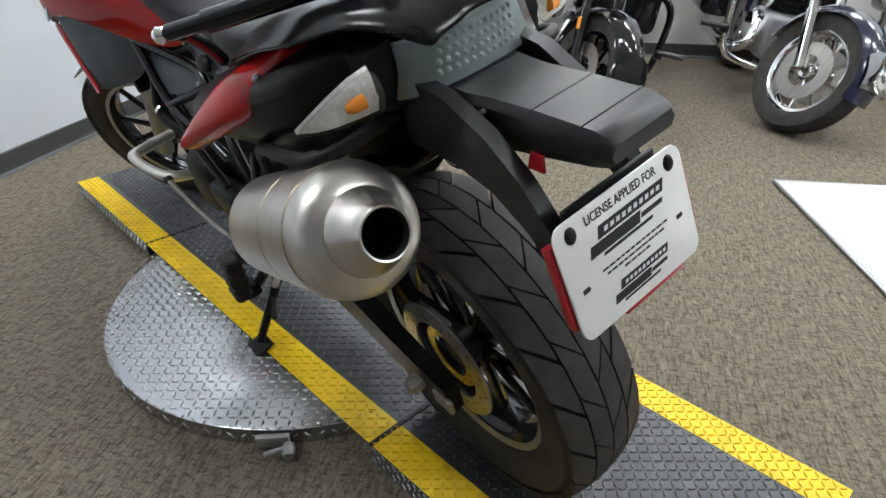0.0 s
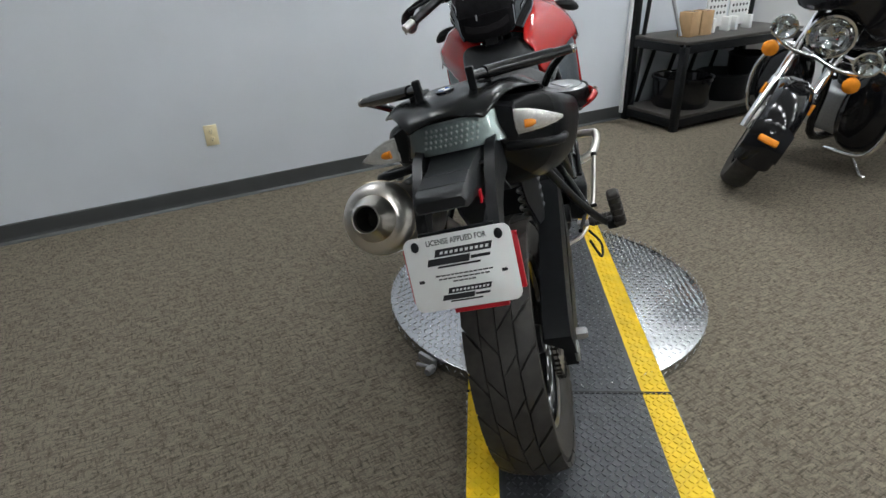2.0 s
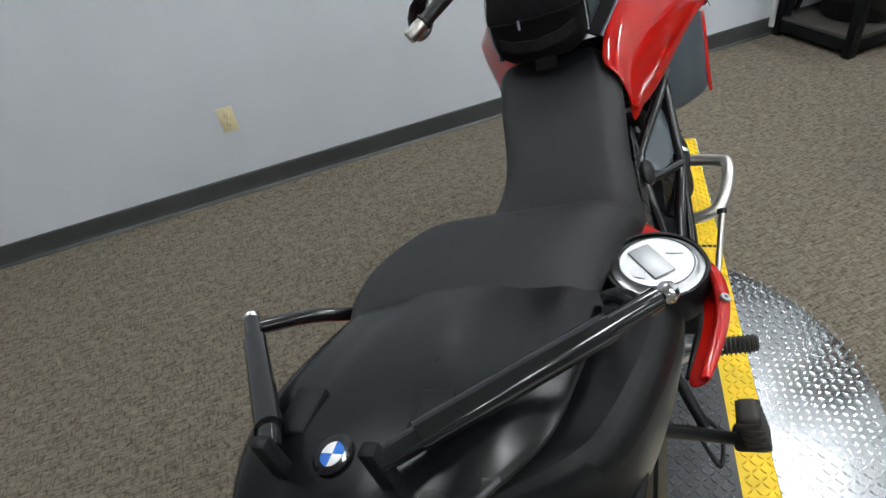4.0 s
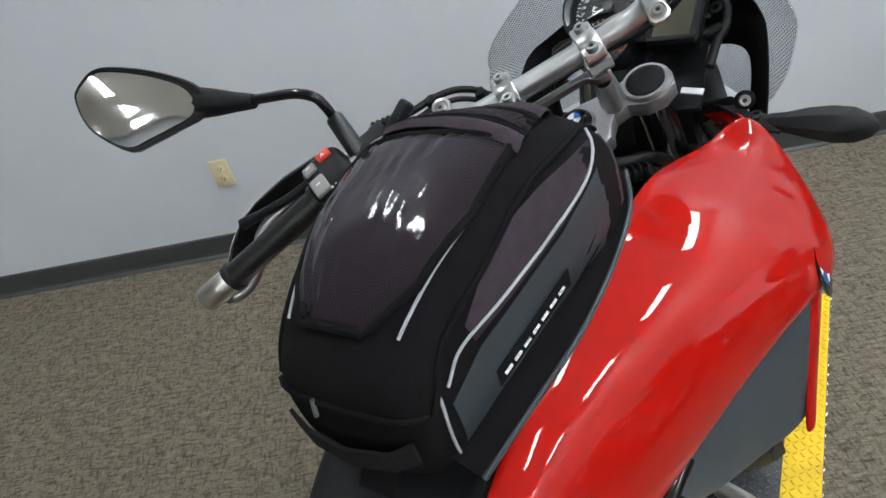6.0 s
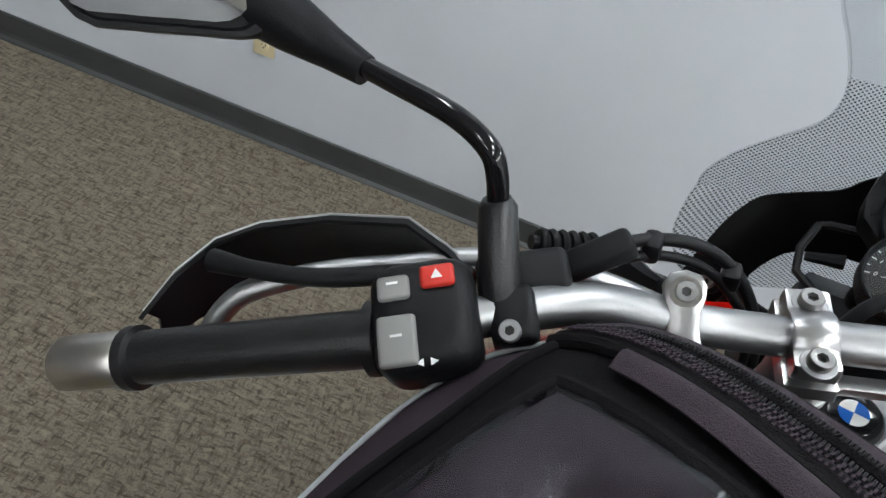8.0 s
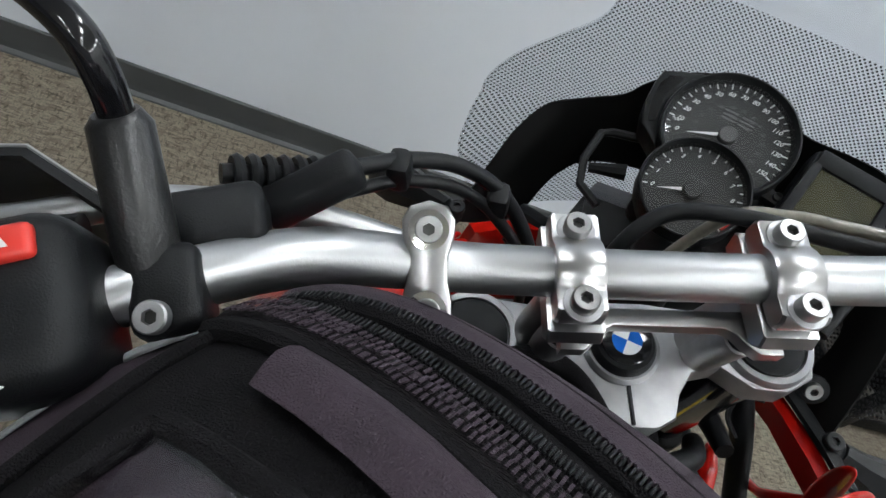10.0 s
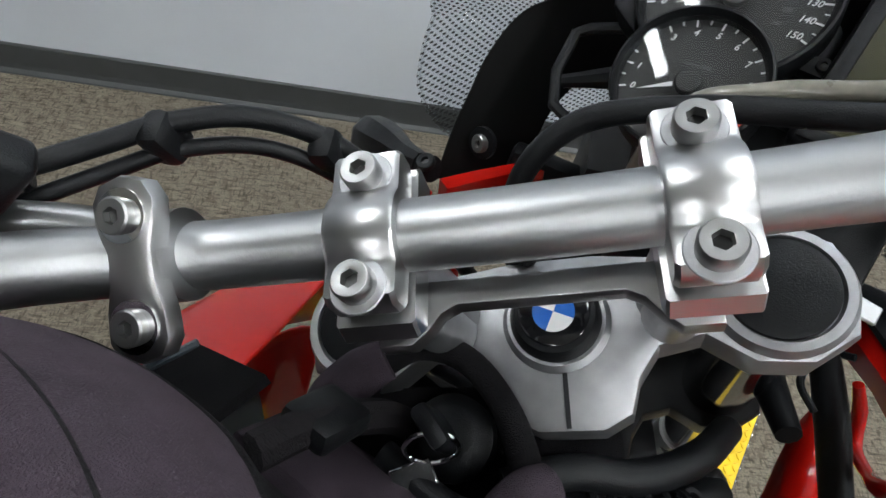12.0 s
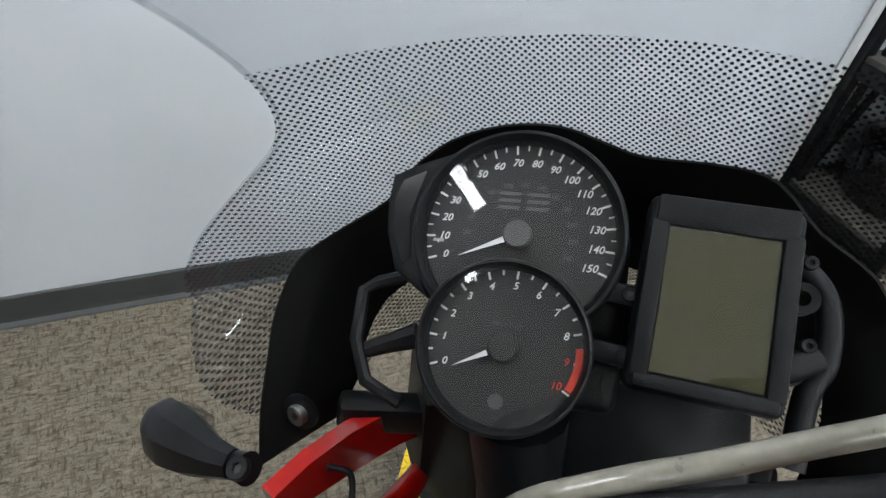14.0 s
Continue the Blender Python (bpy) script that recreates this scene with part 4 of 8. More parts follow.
def engine():
    e = part("engine_block", box(0.26, 0.34, 0.26, (0, 0.80, 0.42), 0.03, 3), M["blackp"], bike, "black twin-cylinder engine block")
    part("cylinder_head", box(0.26, 0.2, 0.2, (0, 0.98, 0.66), 0.025, 3, (-32, 0, 0)), M["cast"], e, "grey cylinder head")
    for k in range(6):
        part("fin", box(0.275, 0.008, 0.17, (0, 0.86 + 0.03 * k, 0.60 + 0.018 * k), 0.002, 1, (-32, 0, 0)), M["blackp"], e)
    for s in (1, -1):
        c = part("engine_cover", lathe([(0.0, 0.075), (0.06, 0.075), (0.085, 0.068), (0.098, 0.05), (0.1, 0.0), (0, 0)], 40), M["blackp"], e, "black round engine side cover", Matrix.Translation((s * 0.125, 0.80 if s > 0 else 0.84, 0.46)) @ pose(0, 0, 0, 0, 90 * s, 0))
        for k in range(7):
            a = radians(360 * k / 7 + 20)
            bolt(c, (s * 0.17, (0.8 if s > 0 else 0.84) + 0.094 * math.cos(a), 0.46 + 0.094 * math.sin(a)), (s, 0, 0), 0.006, 0.006, None, "cast")
        part("sump_cover", box(0.07, 0.16, 0.15, (s * 0.165, 0.67, 0.43), 0.022, 3, (0, 8 * s, 0)), M["blackp"], e, "black clutch cover")
        part("hose", tube([(s * 0.12, 0.95, 0.80), (s * 0.16, 0.93, 0.74), (s * 0.19, 0.90, 0.67), (s * 0.175, 0.82, 0.62), (s * 0.15, 0.77, 0.58)], 0.017, 12, 5), M["blackp"], e, "black rubber coolant hose")
        part("hose_clip", lathe([(0.018, -0.004), (0.0195, -0.004), (0.0195, 0.004), (0.018, 0.004)], 16), M["chrome"], e, "", toward((s * 0.188, 0.90, 0.675), (s * 0.175, 0.83, 0.625)))
        part("throttle_body", box(0.1, 0.1, 0.09, (s * 0.08, 0.86, 0.76), 0.015, 2), M["blackp"], e, "black throttle body")
        part("cable", tube([(s * 0.15, 0.96, 0.84), (s * 0.165, 0.90, 0.82), (s * 0.14, 0.86, 0.80), (s * 0.1, 0.84, 0.80)], 0.004, 8, 5), M["blackp"], e, "black control cable")
        part("clip_cable", tube([(s * 0.16, 0.95, 0.83), (s * 0.17, 0.9, 0.80), (s * 0.15, 0.85, 0.79)], 0.0025, 8, 5), M["alu"], e, "thin silver wire clip")
    # radiator ahead of the engine
    r = part("radiator", box(0.34, 0.035, 0.24, (0, 1.20, 0.78), 0.006, 2, (-18, 0, 0)), M["blackp"], bike, "black radiator core")
    for k in range(14):
        part("radiator_fin", box(0.33, 0.037, 0.003, (0, 1.163 + 0.0056 * k, 0.672 + 0.0165 * k), 0, 1, (-18, 0, 0)), M["blackg"], r)
    g = [(0.15, 1.12, 0.53), (0.20, 1.10, 0.535), (0.275, 1.065, 0.54), (0.292, 1.04, 0.54), (0.287, 0.98, 0.525), (0.262, 0.905, 0.505), (0.225, 0.89, 0.49), (0.15, 0.89, 0.47)]
    for s in (1, -1):
        b = part("crash_bar", tube([(s * x, y, z) for x, y, z in g], 0.0155, 16, 6), M["steel"], bike, "brushed stainless engine crash bar")
        part("crash_bar_stay", tube([(s * 0.265, 0.885, 0.505), (s * 0.225, 0.74, 0.36), (s * 0.17, 0.62, 0.29), (s * 0.1, 0.58, 0.27)], 0.0075, 12, 5), M["steel"], b, "brushed stainless lower stay")
        part("end_plug", lathe([(0.0, 0.0), (0.012, 0.0), (0.012, 0.012), (0, 0.013)], 16), M["blackp"], b, "", toward((s * 0.262, 0.885, 0.505), (s * 0.27, 0.8, 0.43)))
    part("skid_plate", shell(grid([[(x, 1.12, 0.38 + abs(x)), (x, 1.0, 0.27 + 0.4 * abs(x)), (x, 0.6, 0.25 + 0.4 * abs(x))] for x in (-0.12, -0.06, 0, 0.06, 0.12)]), 0.004), M["alu"], bike, "aluminium skid plate")
    SEATED["m"] = None
    part("swingarm_pivot", tube([(-0.15, 0.56, 0.42), (0.15, 0.56, 0.42)], 0.03, 18), M["blackp"], bike, "black swingarm pivot")
    for s in (1, -1):
        sec = lambda x, y, z, h, w: [(x - w, y, z - h), (x + w, y, z - h), (x + w, y, z + h), (x - w, y, z + h)]
        a = part("swingarm", loft([sec(s * 0.11, 0.58, 0.44, 0.045, 0.024), sec(s * 0.118, 0.35, 0.40, 0.045, 0.022), sec(s * 0.12, 0.1, 0.35, 0.035, 0.018), sec(s * 0.12, -0.06, 0.325, 0.032, 0.015)]), M["blackp"], bike, "black box-section swingarm", None, True)
        part("axle_nut", lathe([(0, 0.03), (0.012, 0.03), (0.017, 0.02), (0.017, 0), (0, 0)], 6), M["cast"], a, "", Matrix.Translation((s * 0.134, 0.02, 0.325)) @ pose(0, 0, 0, 0, 90 * s, 0))
        part("adjuster", box(0.01, 0.05, 0.03, (s * 0.136, -0.05, 0.325), 0.003), M["cast"], a, "cast chain adjuster")
        SEATED["m"] = FRONT
        pg = part("rider_footpeg", tube([(s * 0.15, 0.56, 0.36), (s * 0.19, 0.555, 0.355)], 0.012), M["cast"], bike, "rider footpeg mount")
        part("peg", tube([(s * 0.19, 0.555, 0.36), (s * 0.2, 0.555, 0.36), (s * 0.296, 0.556, 0.368), (s * 0.3, 0.556, 0.368)], [0.012, 0.018, 0.018, 0.012], 16), M["tyre"], pg, "ribbed black rubber rider footpeg")
        for k in range(10):
            part("peg_rib", lathe([(0.0175, -0.0022), (0.0215, -0.0012), (0.0215, 0.0012), (0.0175, 0.0022)], 18), M["tyre"], pg, "", Matrix.Translation((s * (0.206 + 0.0092 * k), 0.555, 0.3605 + 0.0008 * k)) @ pose(0, 0, 0, 0, 90, 0))
        SEATED["m"] = None
        pp = part("passenger_peg", tube([(s * 0.095, 0.1, 0.80), (s * 0.14, 0.19, 0.70), (s * 0.19, 0.28, 0.575), (s * 0.245, 0.345, 0.475), (s * 0.272, 0.36, 0.452)], 0.0105, 12, 5), M["blackp"], bike, "black tubular passenger peg hanger")
        part("peg_strut", tube([(s * 0.13, 0.45, 0.66), (s * 0.17, 0.41, 0.6), (s * 0.22, 0.345, 0.5)], 0.0095, 12, 4), M["blackp"], pp)
        part("peg_joint", box(0.036, 0.04, 0.03, (s * 0.274, 0.36, 0.455), 0.008, 2), M["blackp"], pp, "black peg joint")
        rb = part("peg_rubber", box(0.032, 0.04, 0.112, (s * 0.289, 0.348, 0.502), 0.009, 3, (10, -6 * s, 0)), M["tyre"], pp, "folded black rubber passenger peg")
        for k in range(5):
            part("rib", box(0.035, 0.043, 0.005, (s * (0.2935 - 0.0021 * k), 0.353 - 0.0035 * k, 0.465 + 0.02 * k), 0.0015, 1, (10, -6 * s, 0)), M["tyre"], rb)
    part("rear_shock", tube([(0.06, 0.4, 0.72), (0.06, 0.33, 0.40)], 0.018, 16), M["alu"], bike, "rear shock absorber body")
    for k in range(9):
        part("spring_coil", torus(0.032, 0.0055), M["alu"], bike, "silver shock spring coil", toward((0.06, 0.395 - 0.0055 * k, 0.70 - 0.025 * k), (0.06, 0.38 - 0.0055 * k, 0.63 - 0.025 * k)) @ pose(0, 0, 0, 8, 0, 0))
    part("preload_knob", lathe([(0, 0.012), (0.016, 0.012), (0.018, 0.006), (0.018, 0), (0, 0)], 8), M["blackp"], bike, "black shock preload knob", Matrix.Translation((0.125, 0.50, 0.70)) @ pose(0, 0, 0, 0, 60, 0))
    # chain and sprockets on the right
    part("rear_sprocket", lathe([(0.05, -0.003), (0.1, -0.003), (0.1, 0.003), (0.05, 0.003), (0.05, -0.003)], 42), M["steel"], bike, "steel rear sprocket", Matrix.Translation((0.085, 0.02, 0.325)) @ pose(0, 0, 0, 0, 90, 0))
    c = part("chain_guard", loft([[(x, y, z) for x, z in ((0.075, zz), (0.135, zz), (0.14, zz - 0.05), (0.07, zz - 0.01))] for y, zz in ((0.5, 0.57), (0.3, 0.525), (0.05, 0.475), (-0.07, 0.445), (-0.11, 0.41))]), M["blackp"], bike, "black plastic chain guard", None, True)
    link = link_mesh("chain_link", join(box(0.003, 0.0155, 0.010, (-0.0055, 0, 0), 0.002, 1), box(0.003, 0.0155, 0.010, (0.0055, 0, 0), 0.002, 1), tube([(-0.009, 0, 0), (0.009, 0, 0)], 0.0032, 8)), M["grease"])
    path = [Vector((0.085, 0.56, 0.46)), Vector((0.085, 0.03, 0.427))] + [Vector((0.085, 0.02 + 0.102 * math.cos(a), 0.325 + 0.102 * math.sin(a))) for a in (radians(95 + 17 * k) for k in range(11))] + [Vector((0.085, 0.0, 0.223)), Vector((0.085, 0.56, 0.38))]
    ch = part("drive_chain", tube([(0.085, 0.56, 0.38), (0.085, 0.6, 0.42), (0.085, 0.56, 0.46)], 0.006, 8, 4), M["grease"], bike, "greasy dark drive chain")
    d, step = 0.0, 0.0159
    for a, b in zip(path, path[1:]):
        ln = (b - a).length
        while d < ln:
            ob = new("chain_link", link)
            ob.parent = upper(ch)
            ob.matrix_local = basis(a.lerp(b, d / ln), (1, 0, 0), b - a)
            d += step
        d -= ln
    # side stand, out to the left
    SEATED["m"] = None
    st = part("side_stand", tube([(-0.12, 0.62, 0.33), (-0.2, 0.63, 0.21), (-0.285, 0.645, 0.092)], [0.014, 0.012, 0.011], 14), M["blackp"], bike, "black steel side stand")
    part("stand_foot", box(0.055, 0.07, 0.008, (-0.29, 0.645, 0.081), 0.003, 2, (0, -14.3 + 180, 0)), M["blackp"], st)
    part("stand_spur", tube([(-0.2, 0.63, 0.21), (-0.235, 0.57, 0.19)], 0.006), M["blackp"], st)
    part("stand_spring", tube([(-0.11, 0.6, 0.36), (-0.19, 0.615, 0.24)], 0.009, 10), M["steel"], st)
    part("gear_lever", tube([(-0.16, 0.62, 0.34), (-0.175, 0.72, 0.36), (-0.2, 0.74, 0.37)], 0.006), M["steel"], bike, "steel gear lever")
    part("brake_pedal", tube([(0.17, 0.58, 0.34), (0.185, 0.7, 0.33), (0.2, 0.76, 0.34), (0.235, 0.765, 0.345)], 0.007, 10, 5), M["blackp"], bike, "black rear brake pedal")
    part("tie_strap", tube([(0.2, 0.45, 0.40), (0.23, 0.43, 0.36), (0.225, 0.38, 0.34), (0.2, 0.4, 0.39)], 0.004, 8, 5), M["blackp"], bike, "loose black strap loop")


def torus(R, r, n=24, m=8):
    rows = [[((R + r * math.cos(b)) * math.cos(a), (R + r * math.cos(b)) * math.sin(a), r * math.sin(b)) for b in (2 * math.pi * j / m for j in range(m))] for a in (2 * math.pi * i / n for i in range(n + 1))]
    b = grid(rows, True)
    bmesh.ops.remove_doubles(b, verts=b.verts, dist=1e-5)
    return b


engine()


def tail():
    # fuel tank and tail bodywork under the seat
    def ring(y, w, z0, z1, e=0.6):
        v = w * (0.84 if -0.03 < y < 0.32 else 1.0)
        return [(w * e, y, z1), (w * 0.92, y, z1 - 0.012), (w, y, z1 - 0.035), (w * 0.96, y, (z0 + z1) / 2), (w * 0.8, y, z0), (-v * 0.55, y, z0 + 0.02), (-v * 0.96, y, (z0 + z1) / 2), (-v, y, z1 - 0.035), (-v * 0.92, y, z1 - 0.012), (-v * e, y, z1)]
    rows = [ring(0.56, 0.12, 0.70, 0.80), ring(0.46, 0.18, 0.69, 0.825), ring(0.36, 0.232, 0.69, 0.85), ring(0.25, 0.247, 0.69, 0.882), ring(0.14, 0.24, 0.70, 0.91), ring(0.04, 0.222, 0.725, 0.94), ring(-0.015, 0.205, 0.75, 0.958), ring(-0.055, 0.14, 0.81, 0.966), ring(-0.09, 0.104, 0.85, 0.964), ring(-0.12, 0.088, 0.87, 0.96), ring(-0.135, 0.068, 0.88, 0.955), ring(-0.138, 0.05, 0.89, 0.95)]
    t = subsurf(part("rear_tank", loft(rows), M["tailsatin"], bike, "satin black tank and tail bodywork"), 2)
    rows = []
    for y, z, w in ((0.24, 0.93, 0.14), (0.16, 0.955, 0.15), (0.05, 0.988, 0.146), (-0.02, 0.998, 0.142), (-0.08, 0.996, 0.116), (-0.125, 0.988, 0.094), (-0.155, 0.976, 0.076), (-0.168, 0.966, 0.064)):
        dr = 0.034 if y > -0.03 else 0.014
        rows.append([(-w - dr * 0.8, y, z - dr), (-w, y, z - dr * 0.5), (-w * 0.88, y, z - 0.004), (-w * 0.45, y, z), (-w * 0.38, y, z + 0.005), (w * 0.38, y, z + 0.005), (w * 0.45, y, z), (w * 0.88, y, z - 0.004), (w, y, z - dr * 0.5), (w + dr * 0.8, y, z - dr)])
    cw = subsurf(part("tail_cowl", shell(grid(rows), 0.008), M["tailgloss"], bike, "glossy black tail cowl"), 2)
    for x in (-0.07, 0.07):
        part("cowl_rib", box(0.035, 0.05, 0.008, (x, -0.02, 0.998), 0.003, 2, (2, 0, 0)), M["blackp"], cw)
    roundel(cw, basis((-0.005, -0.066, 1.0022), (1, 0, 0), (0, 1, 0.07)), 0.019)
    # fuel cap on the right
    SEATED["m"] = FRONT
    fc = part("fuel_cap", lathe([(0.0, 0.016), (0.046, 0.016), (0.048, 0.014), (0.05, 0.012), (0.056, 0.01), (0.058, 0.006), (0.058, 0), (0, 0)], 48), M["alu"], bike, "silver lockable fuel filler cap", basis((0.162, 0.152, 0.922), (1, 0.1, -0.12), (0, 1, 0.08)))
    fm = basis((0.162, 0.152, 0.9385), (1, 0.1, -0.12), (0, 1, 0.08))
    part("cap_surround", lathe([(0.058, -0.004), (0.062, -0.004), (0.065, -0.012), (0.065, -0.05), (0.05, -0.065)], 48), M["blackp"], fc, "black cap surround", fm)
    part("cap_groove", lathe([(0.0445, 0.0), (0.0462, 0.0003), (0.0462, 0.0006), (0.0445, 0.0006)], 40), M["ink"], fc, "", fm)
    part("key_flap", box(0.03, 0.058, 0.004, (-0.006, 0.0, 0.001), 0.0015, 2, (0, 0, 30)), M["alu"], fc, "", fm)
    for a in (1, -1):
        part("finger_recess", prism([(0.012, 0.014), (0.034, 0.01), (0.03, 0.026), (0.016, 0.03)] if a > 0 else [(-0.012, -0.014), (-0.034, -0.01), (-0.03, -0.026), (-0.016, -0.03)], 0.0005, 0, 0.0002), M["cast"], fc, "", fm)
    for s in (1, -1):
        SEATED["m"] = FRONT if s > 0 else None
        if s < 0:
            up = [(-0.121, 0.05, 0.952), (-0.145, 0.1, 0.937), (-0.168, 0.145, 0.921), (-0.2, 0.195, 0.895), (-0.228, 0.245, 0.86), (-0.258, 0.336, 0.793)]
            lo = [(-0.128, 0.05, 0.946), (-0.158, 0.065, 0.92), (-0.182, 0.08, 0.897), (-0.21, 0.111, 0.868), (-0.242, 0.175, 0.838), (-0.266, 0.33, 0.77)]
        else:
            up = [(0.2, -0.03, 0.93), (0.226, 0.05, 0.93), (0.23, 0.12, 0.928), (0.218, 0.168, 0.926), (0.172, 0.218, 0.922), (0.126, 0.255, 0.914)]
            lo = [(0.21, -0.035, 0.916), (0.236, 0.05, 0.908), (0.243, 0.12, 0.9), (0.23, 0.178, 0.894), (0.174, 0.262, 0.886), (0.132, 0.345, 0.88)]
        r = [[(a[0] - s * 0.03, a[1], a[2] + 0.002) if s < 0 else (a[0] - 0.006, a[1], a[2] - 0.014), a, tuple((p + q) / 2 + (s * 0.008 if k == 0 else 0.003) for k, (p, q) in enumerate(zip(a, b))), b, (b[0] - s * 0.03, b[1], b[2] - 0.012)] for a, b in zip(up, lo)]
        sp = subsurf(part("tail_panel", shell(grid(r), 0.006), M["red"], bike, "glossy red tail side panel"), 2)
        bolt(sp, (-0.176, 0.084, 0.912) if s < 0 else (0.234, 0.09, 0.924), (s * 0.5, 0, 0.8), 0.006, 0.004)
        # indicators
        SEATED["m"] = None
        sec = lambda x, y0, z, h, dp: [(s * x, y0 - 0.016 + dy * dp, z + dz * h) for dy, dz in ((-0.5, -1), (-1.1, -0.45), (-1.2, 0.1), (-0.9, 0.7), (-0.3, 1), (0.5, 0.6), (0.5, -0.6))]
        keys = ((0.121, -0.098, 0.918, 0.027, 0.017), (0.126, -0.098, 0.918, 0.028, 0.02), (0.15, -0.096, 0.916, 0.025, 0.02), (0.175, -0.091, 0.911, 0.019, 0.016), (0.197, -0.084, 0.906, 0.011, 0.011), (0.213, -0.077, 0.903, 0.003, 0.005))
        ind = subsurf(part("indicator", loft([sec(*k) for k in keys]), M["fluted"], bike, "clear-lensed amber turn indicator"), 1)
        part("reflector", loft([sec(x - 0.002, y + 0.008, z, h * 0.9, dp * 0.35) for x, y, z, h, dp in keys]), M["frost"], ind, "silver reflector bowl")
        part("bulb", tube([(s * 0.138, -0.114, 0.912), (s * 0.152, -0.112, 0.911), (s * 0.16, -0.11, 0.91)], [0.0085, 0.008, 0.004], 12), M["orange"], ind, "amber bulb")
        part("stalk", loft([[(s * x, y + dy, z + dz) for dy, dz in ((-0.012, -h), (-0.016, 0), (-0.012, h), (0.03, h), (0.03, -h))] for x, y, z, h in ((0.09, -0.1, 0.92, 0.04), (0.122, -0.098, 0.918, 0.03))]), M["blackp"], ind, "black indicator stalk")
    # tail lamp: clear lens wrapped round the tail, lights in the middle
    plan = smooth_path([(-0.102, -0.095, 0.922), (-0.093, -0.128, 0.924), (-0.056, -0.15, 0.927), (0.0, -0.158, 0.929), (0.056, -0.15, 0.927), (0.093, -0.128, 0.924), (0.102, -0.095, 0.922)], 4)
    rows = [[(p[0] * (1 - 0.05 * v), p[1] + 0.006 * v, p[2] + v * 0.029) for p in plan] for v in (-1, -0.4, 0.3, 1)]
    tl = part("tail_lamp", shell(grid(rows), 0.003), M["lens"], bike, "clear-lensed LED tail lamp")
    back = [[(x * 0.97, y + 0.011, z) for x, y, z in r] for r in rows]
    part("lamp_back", shell(grid(back), 0.003), M["bowl"], tl, "silver lamp reflector")
    for i in range(11):
        for j in range(4):
            x, z = -0.056 + 0.0104 * i + 0.003 * j, 0.9135 + 0.0102 * j
            y = -0.1465 + 2.6 * x ** 2 + 0.0022 * j
            part("led", lathe([(0.0, 0.007), (0.0024, 0.0055), (0.0046, 0.0), (0, 0)], 8), M["frost"], tl, "", toward((x, y, z), (x, y - 0.02, z - 0.002)))
    # mudguard and plate carrier
    tops = [[(-w * 0.9, y, zb), (-w, y, zb + 0.008), (-w, y, zt - 0.009), (-w * 0.86, y, zt), (w * 0.86, y, zt), (w, y, zt - 0.009), (w, y, zb + 0.008), (w * 0.9, y, zb)] for y, w, zt, zb in ((-0.09, 0.062, 0.9, 0.855), (-0.17, 0.056, 0.893, 0.84), (-0.2, 0.051, 0.893, 0.836), (-0.27, 0.05, 0.894, 0.845), (-0.335, 0.049, 0.892, 0.855), (-0.352, 0.047, 0.887, 0.859), (-0.357, 0.044, 0.881, 0.863))]
    mg = part("mudguard", loft(tops), M["guard"], bike, "black plastic rear mudguard with plate carrier")
    for y, z in ((-0.262, 0.8935), (-0.322, 0.892)):
        part("guard_seam", box(0.088, 0.003, 0.003, (0, y, z), 0.001, 1), M["ink"], mg)
    for s in (1, -1):
        arm = [[(s * (x - 0.01), y, z - h), (s * (x + 0.01), y, z - h), (s * (x + 0.01), y, z + h), (s * (x - 0.01), y, z + h)] for x, y, z, h in ((0.074, -0.09, 0.872, 0.045), (0.072, -0.17, 0.862, 0.04), (0.07, -0.225, 0.838, 0.034), (0.068, -0.27, 0.8, 0.03), (0.066, -0.302, 0.755, 0.028), (0.064, -0.314, 0.715, 0.02))]
        part("carrier_arm", loft(arm), M["guard"], mg, "gloss black plate carrier arm")
        part("reflector", prism([(-0.014, -0.012), (0.014, -0.012), (0.006, 0.014), (-0.014, 0.012)], 0.004, 0.001), M["redp"], mg, "red side reflector", basis((s * 0.0535, -0.268, 0.842), (0, s * -1, 0), (0, 0, 1)) @ Matrix.Diagonal((0.8, 0.8, 1, 1)))
    part("carrier_back", box(0.14, 0.006, 0.1, (0, -0.314, 0.76), 0.002), M["blackp"], mg)
    part("inner_fender", shell(grid([[(x, y, z) for x in (-0.075, -0.03, 0.03, 0.075)] for y, z in ((0.25, 0.69), (0.1, 0.72), (-0.05, 0.77), (-0.15, 0.84), (-0.2, 0.885))]), 0.006), M["blackp"], mg)
    for s in (1, -1):
        part("fender_side", shell(grid([[(s * 0.088, 0.42, 0.72), (s * 0.092, 0.42, 0.55)], [(s * 0.088, 0.3, 0.72), (s * 0.094, 0.3, 0.53)], [(s * 0.086, 0.18, 0.75), (s * 0.09, 0.2, 0.56)], [(s * 0.084, 0.05, 0.78), (s * 0.085, 0.08, 0.68)]]), 0.005), M["blackp"], mg, "black fender side wall")
    # plate
    pl = basis((0.0, -0.3405, 0.741), (1, 0, 0.0), (0, 0.27, 0.96)) @ Matrix.Diagonal((1.0, 1.26, 1, 1))
    rr = [(sx * 0.098 + (sx * -0.014) + 0.014 * math.cos(radians(a)), sy * 0.054 + sy * -0.014 + 0.014 * math.sin(radians(a))) for sx, sy, a0 in ((1, 1, 0), (-1, 1, 90), (-1, -1, 180), (1, -1, 270)) for a in (a0, a0 + 22, a0 + 45, a0 + 67, a0 + 90)]
    p = part("licence_plate", prism(rr, 0.003, 0.0008, 0), M["white"], bike, "white temporary licence plate card", pl)
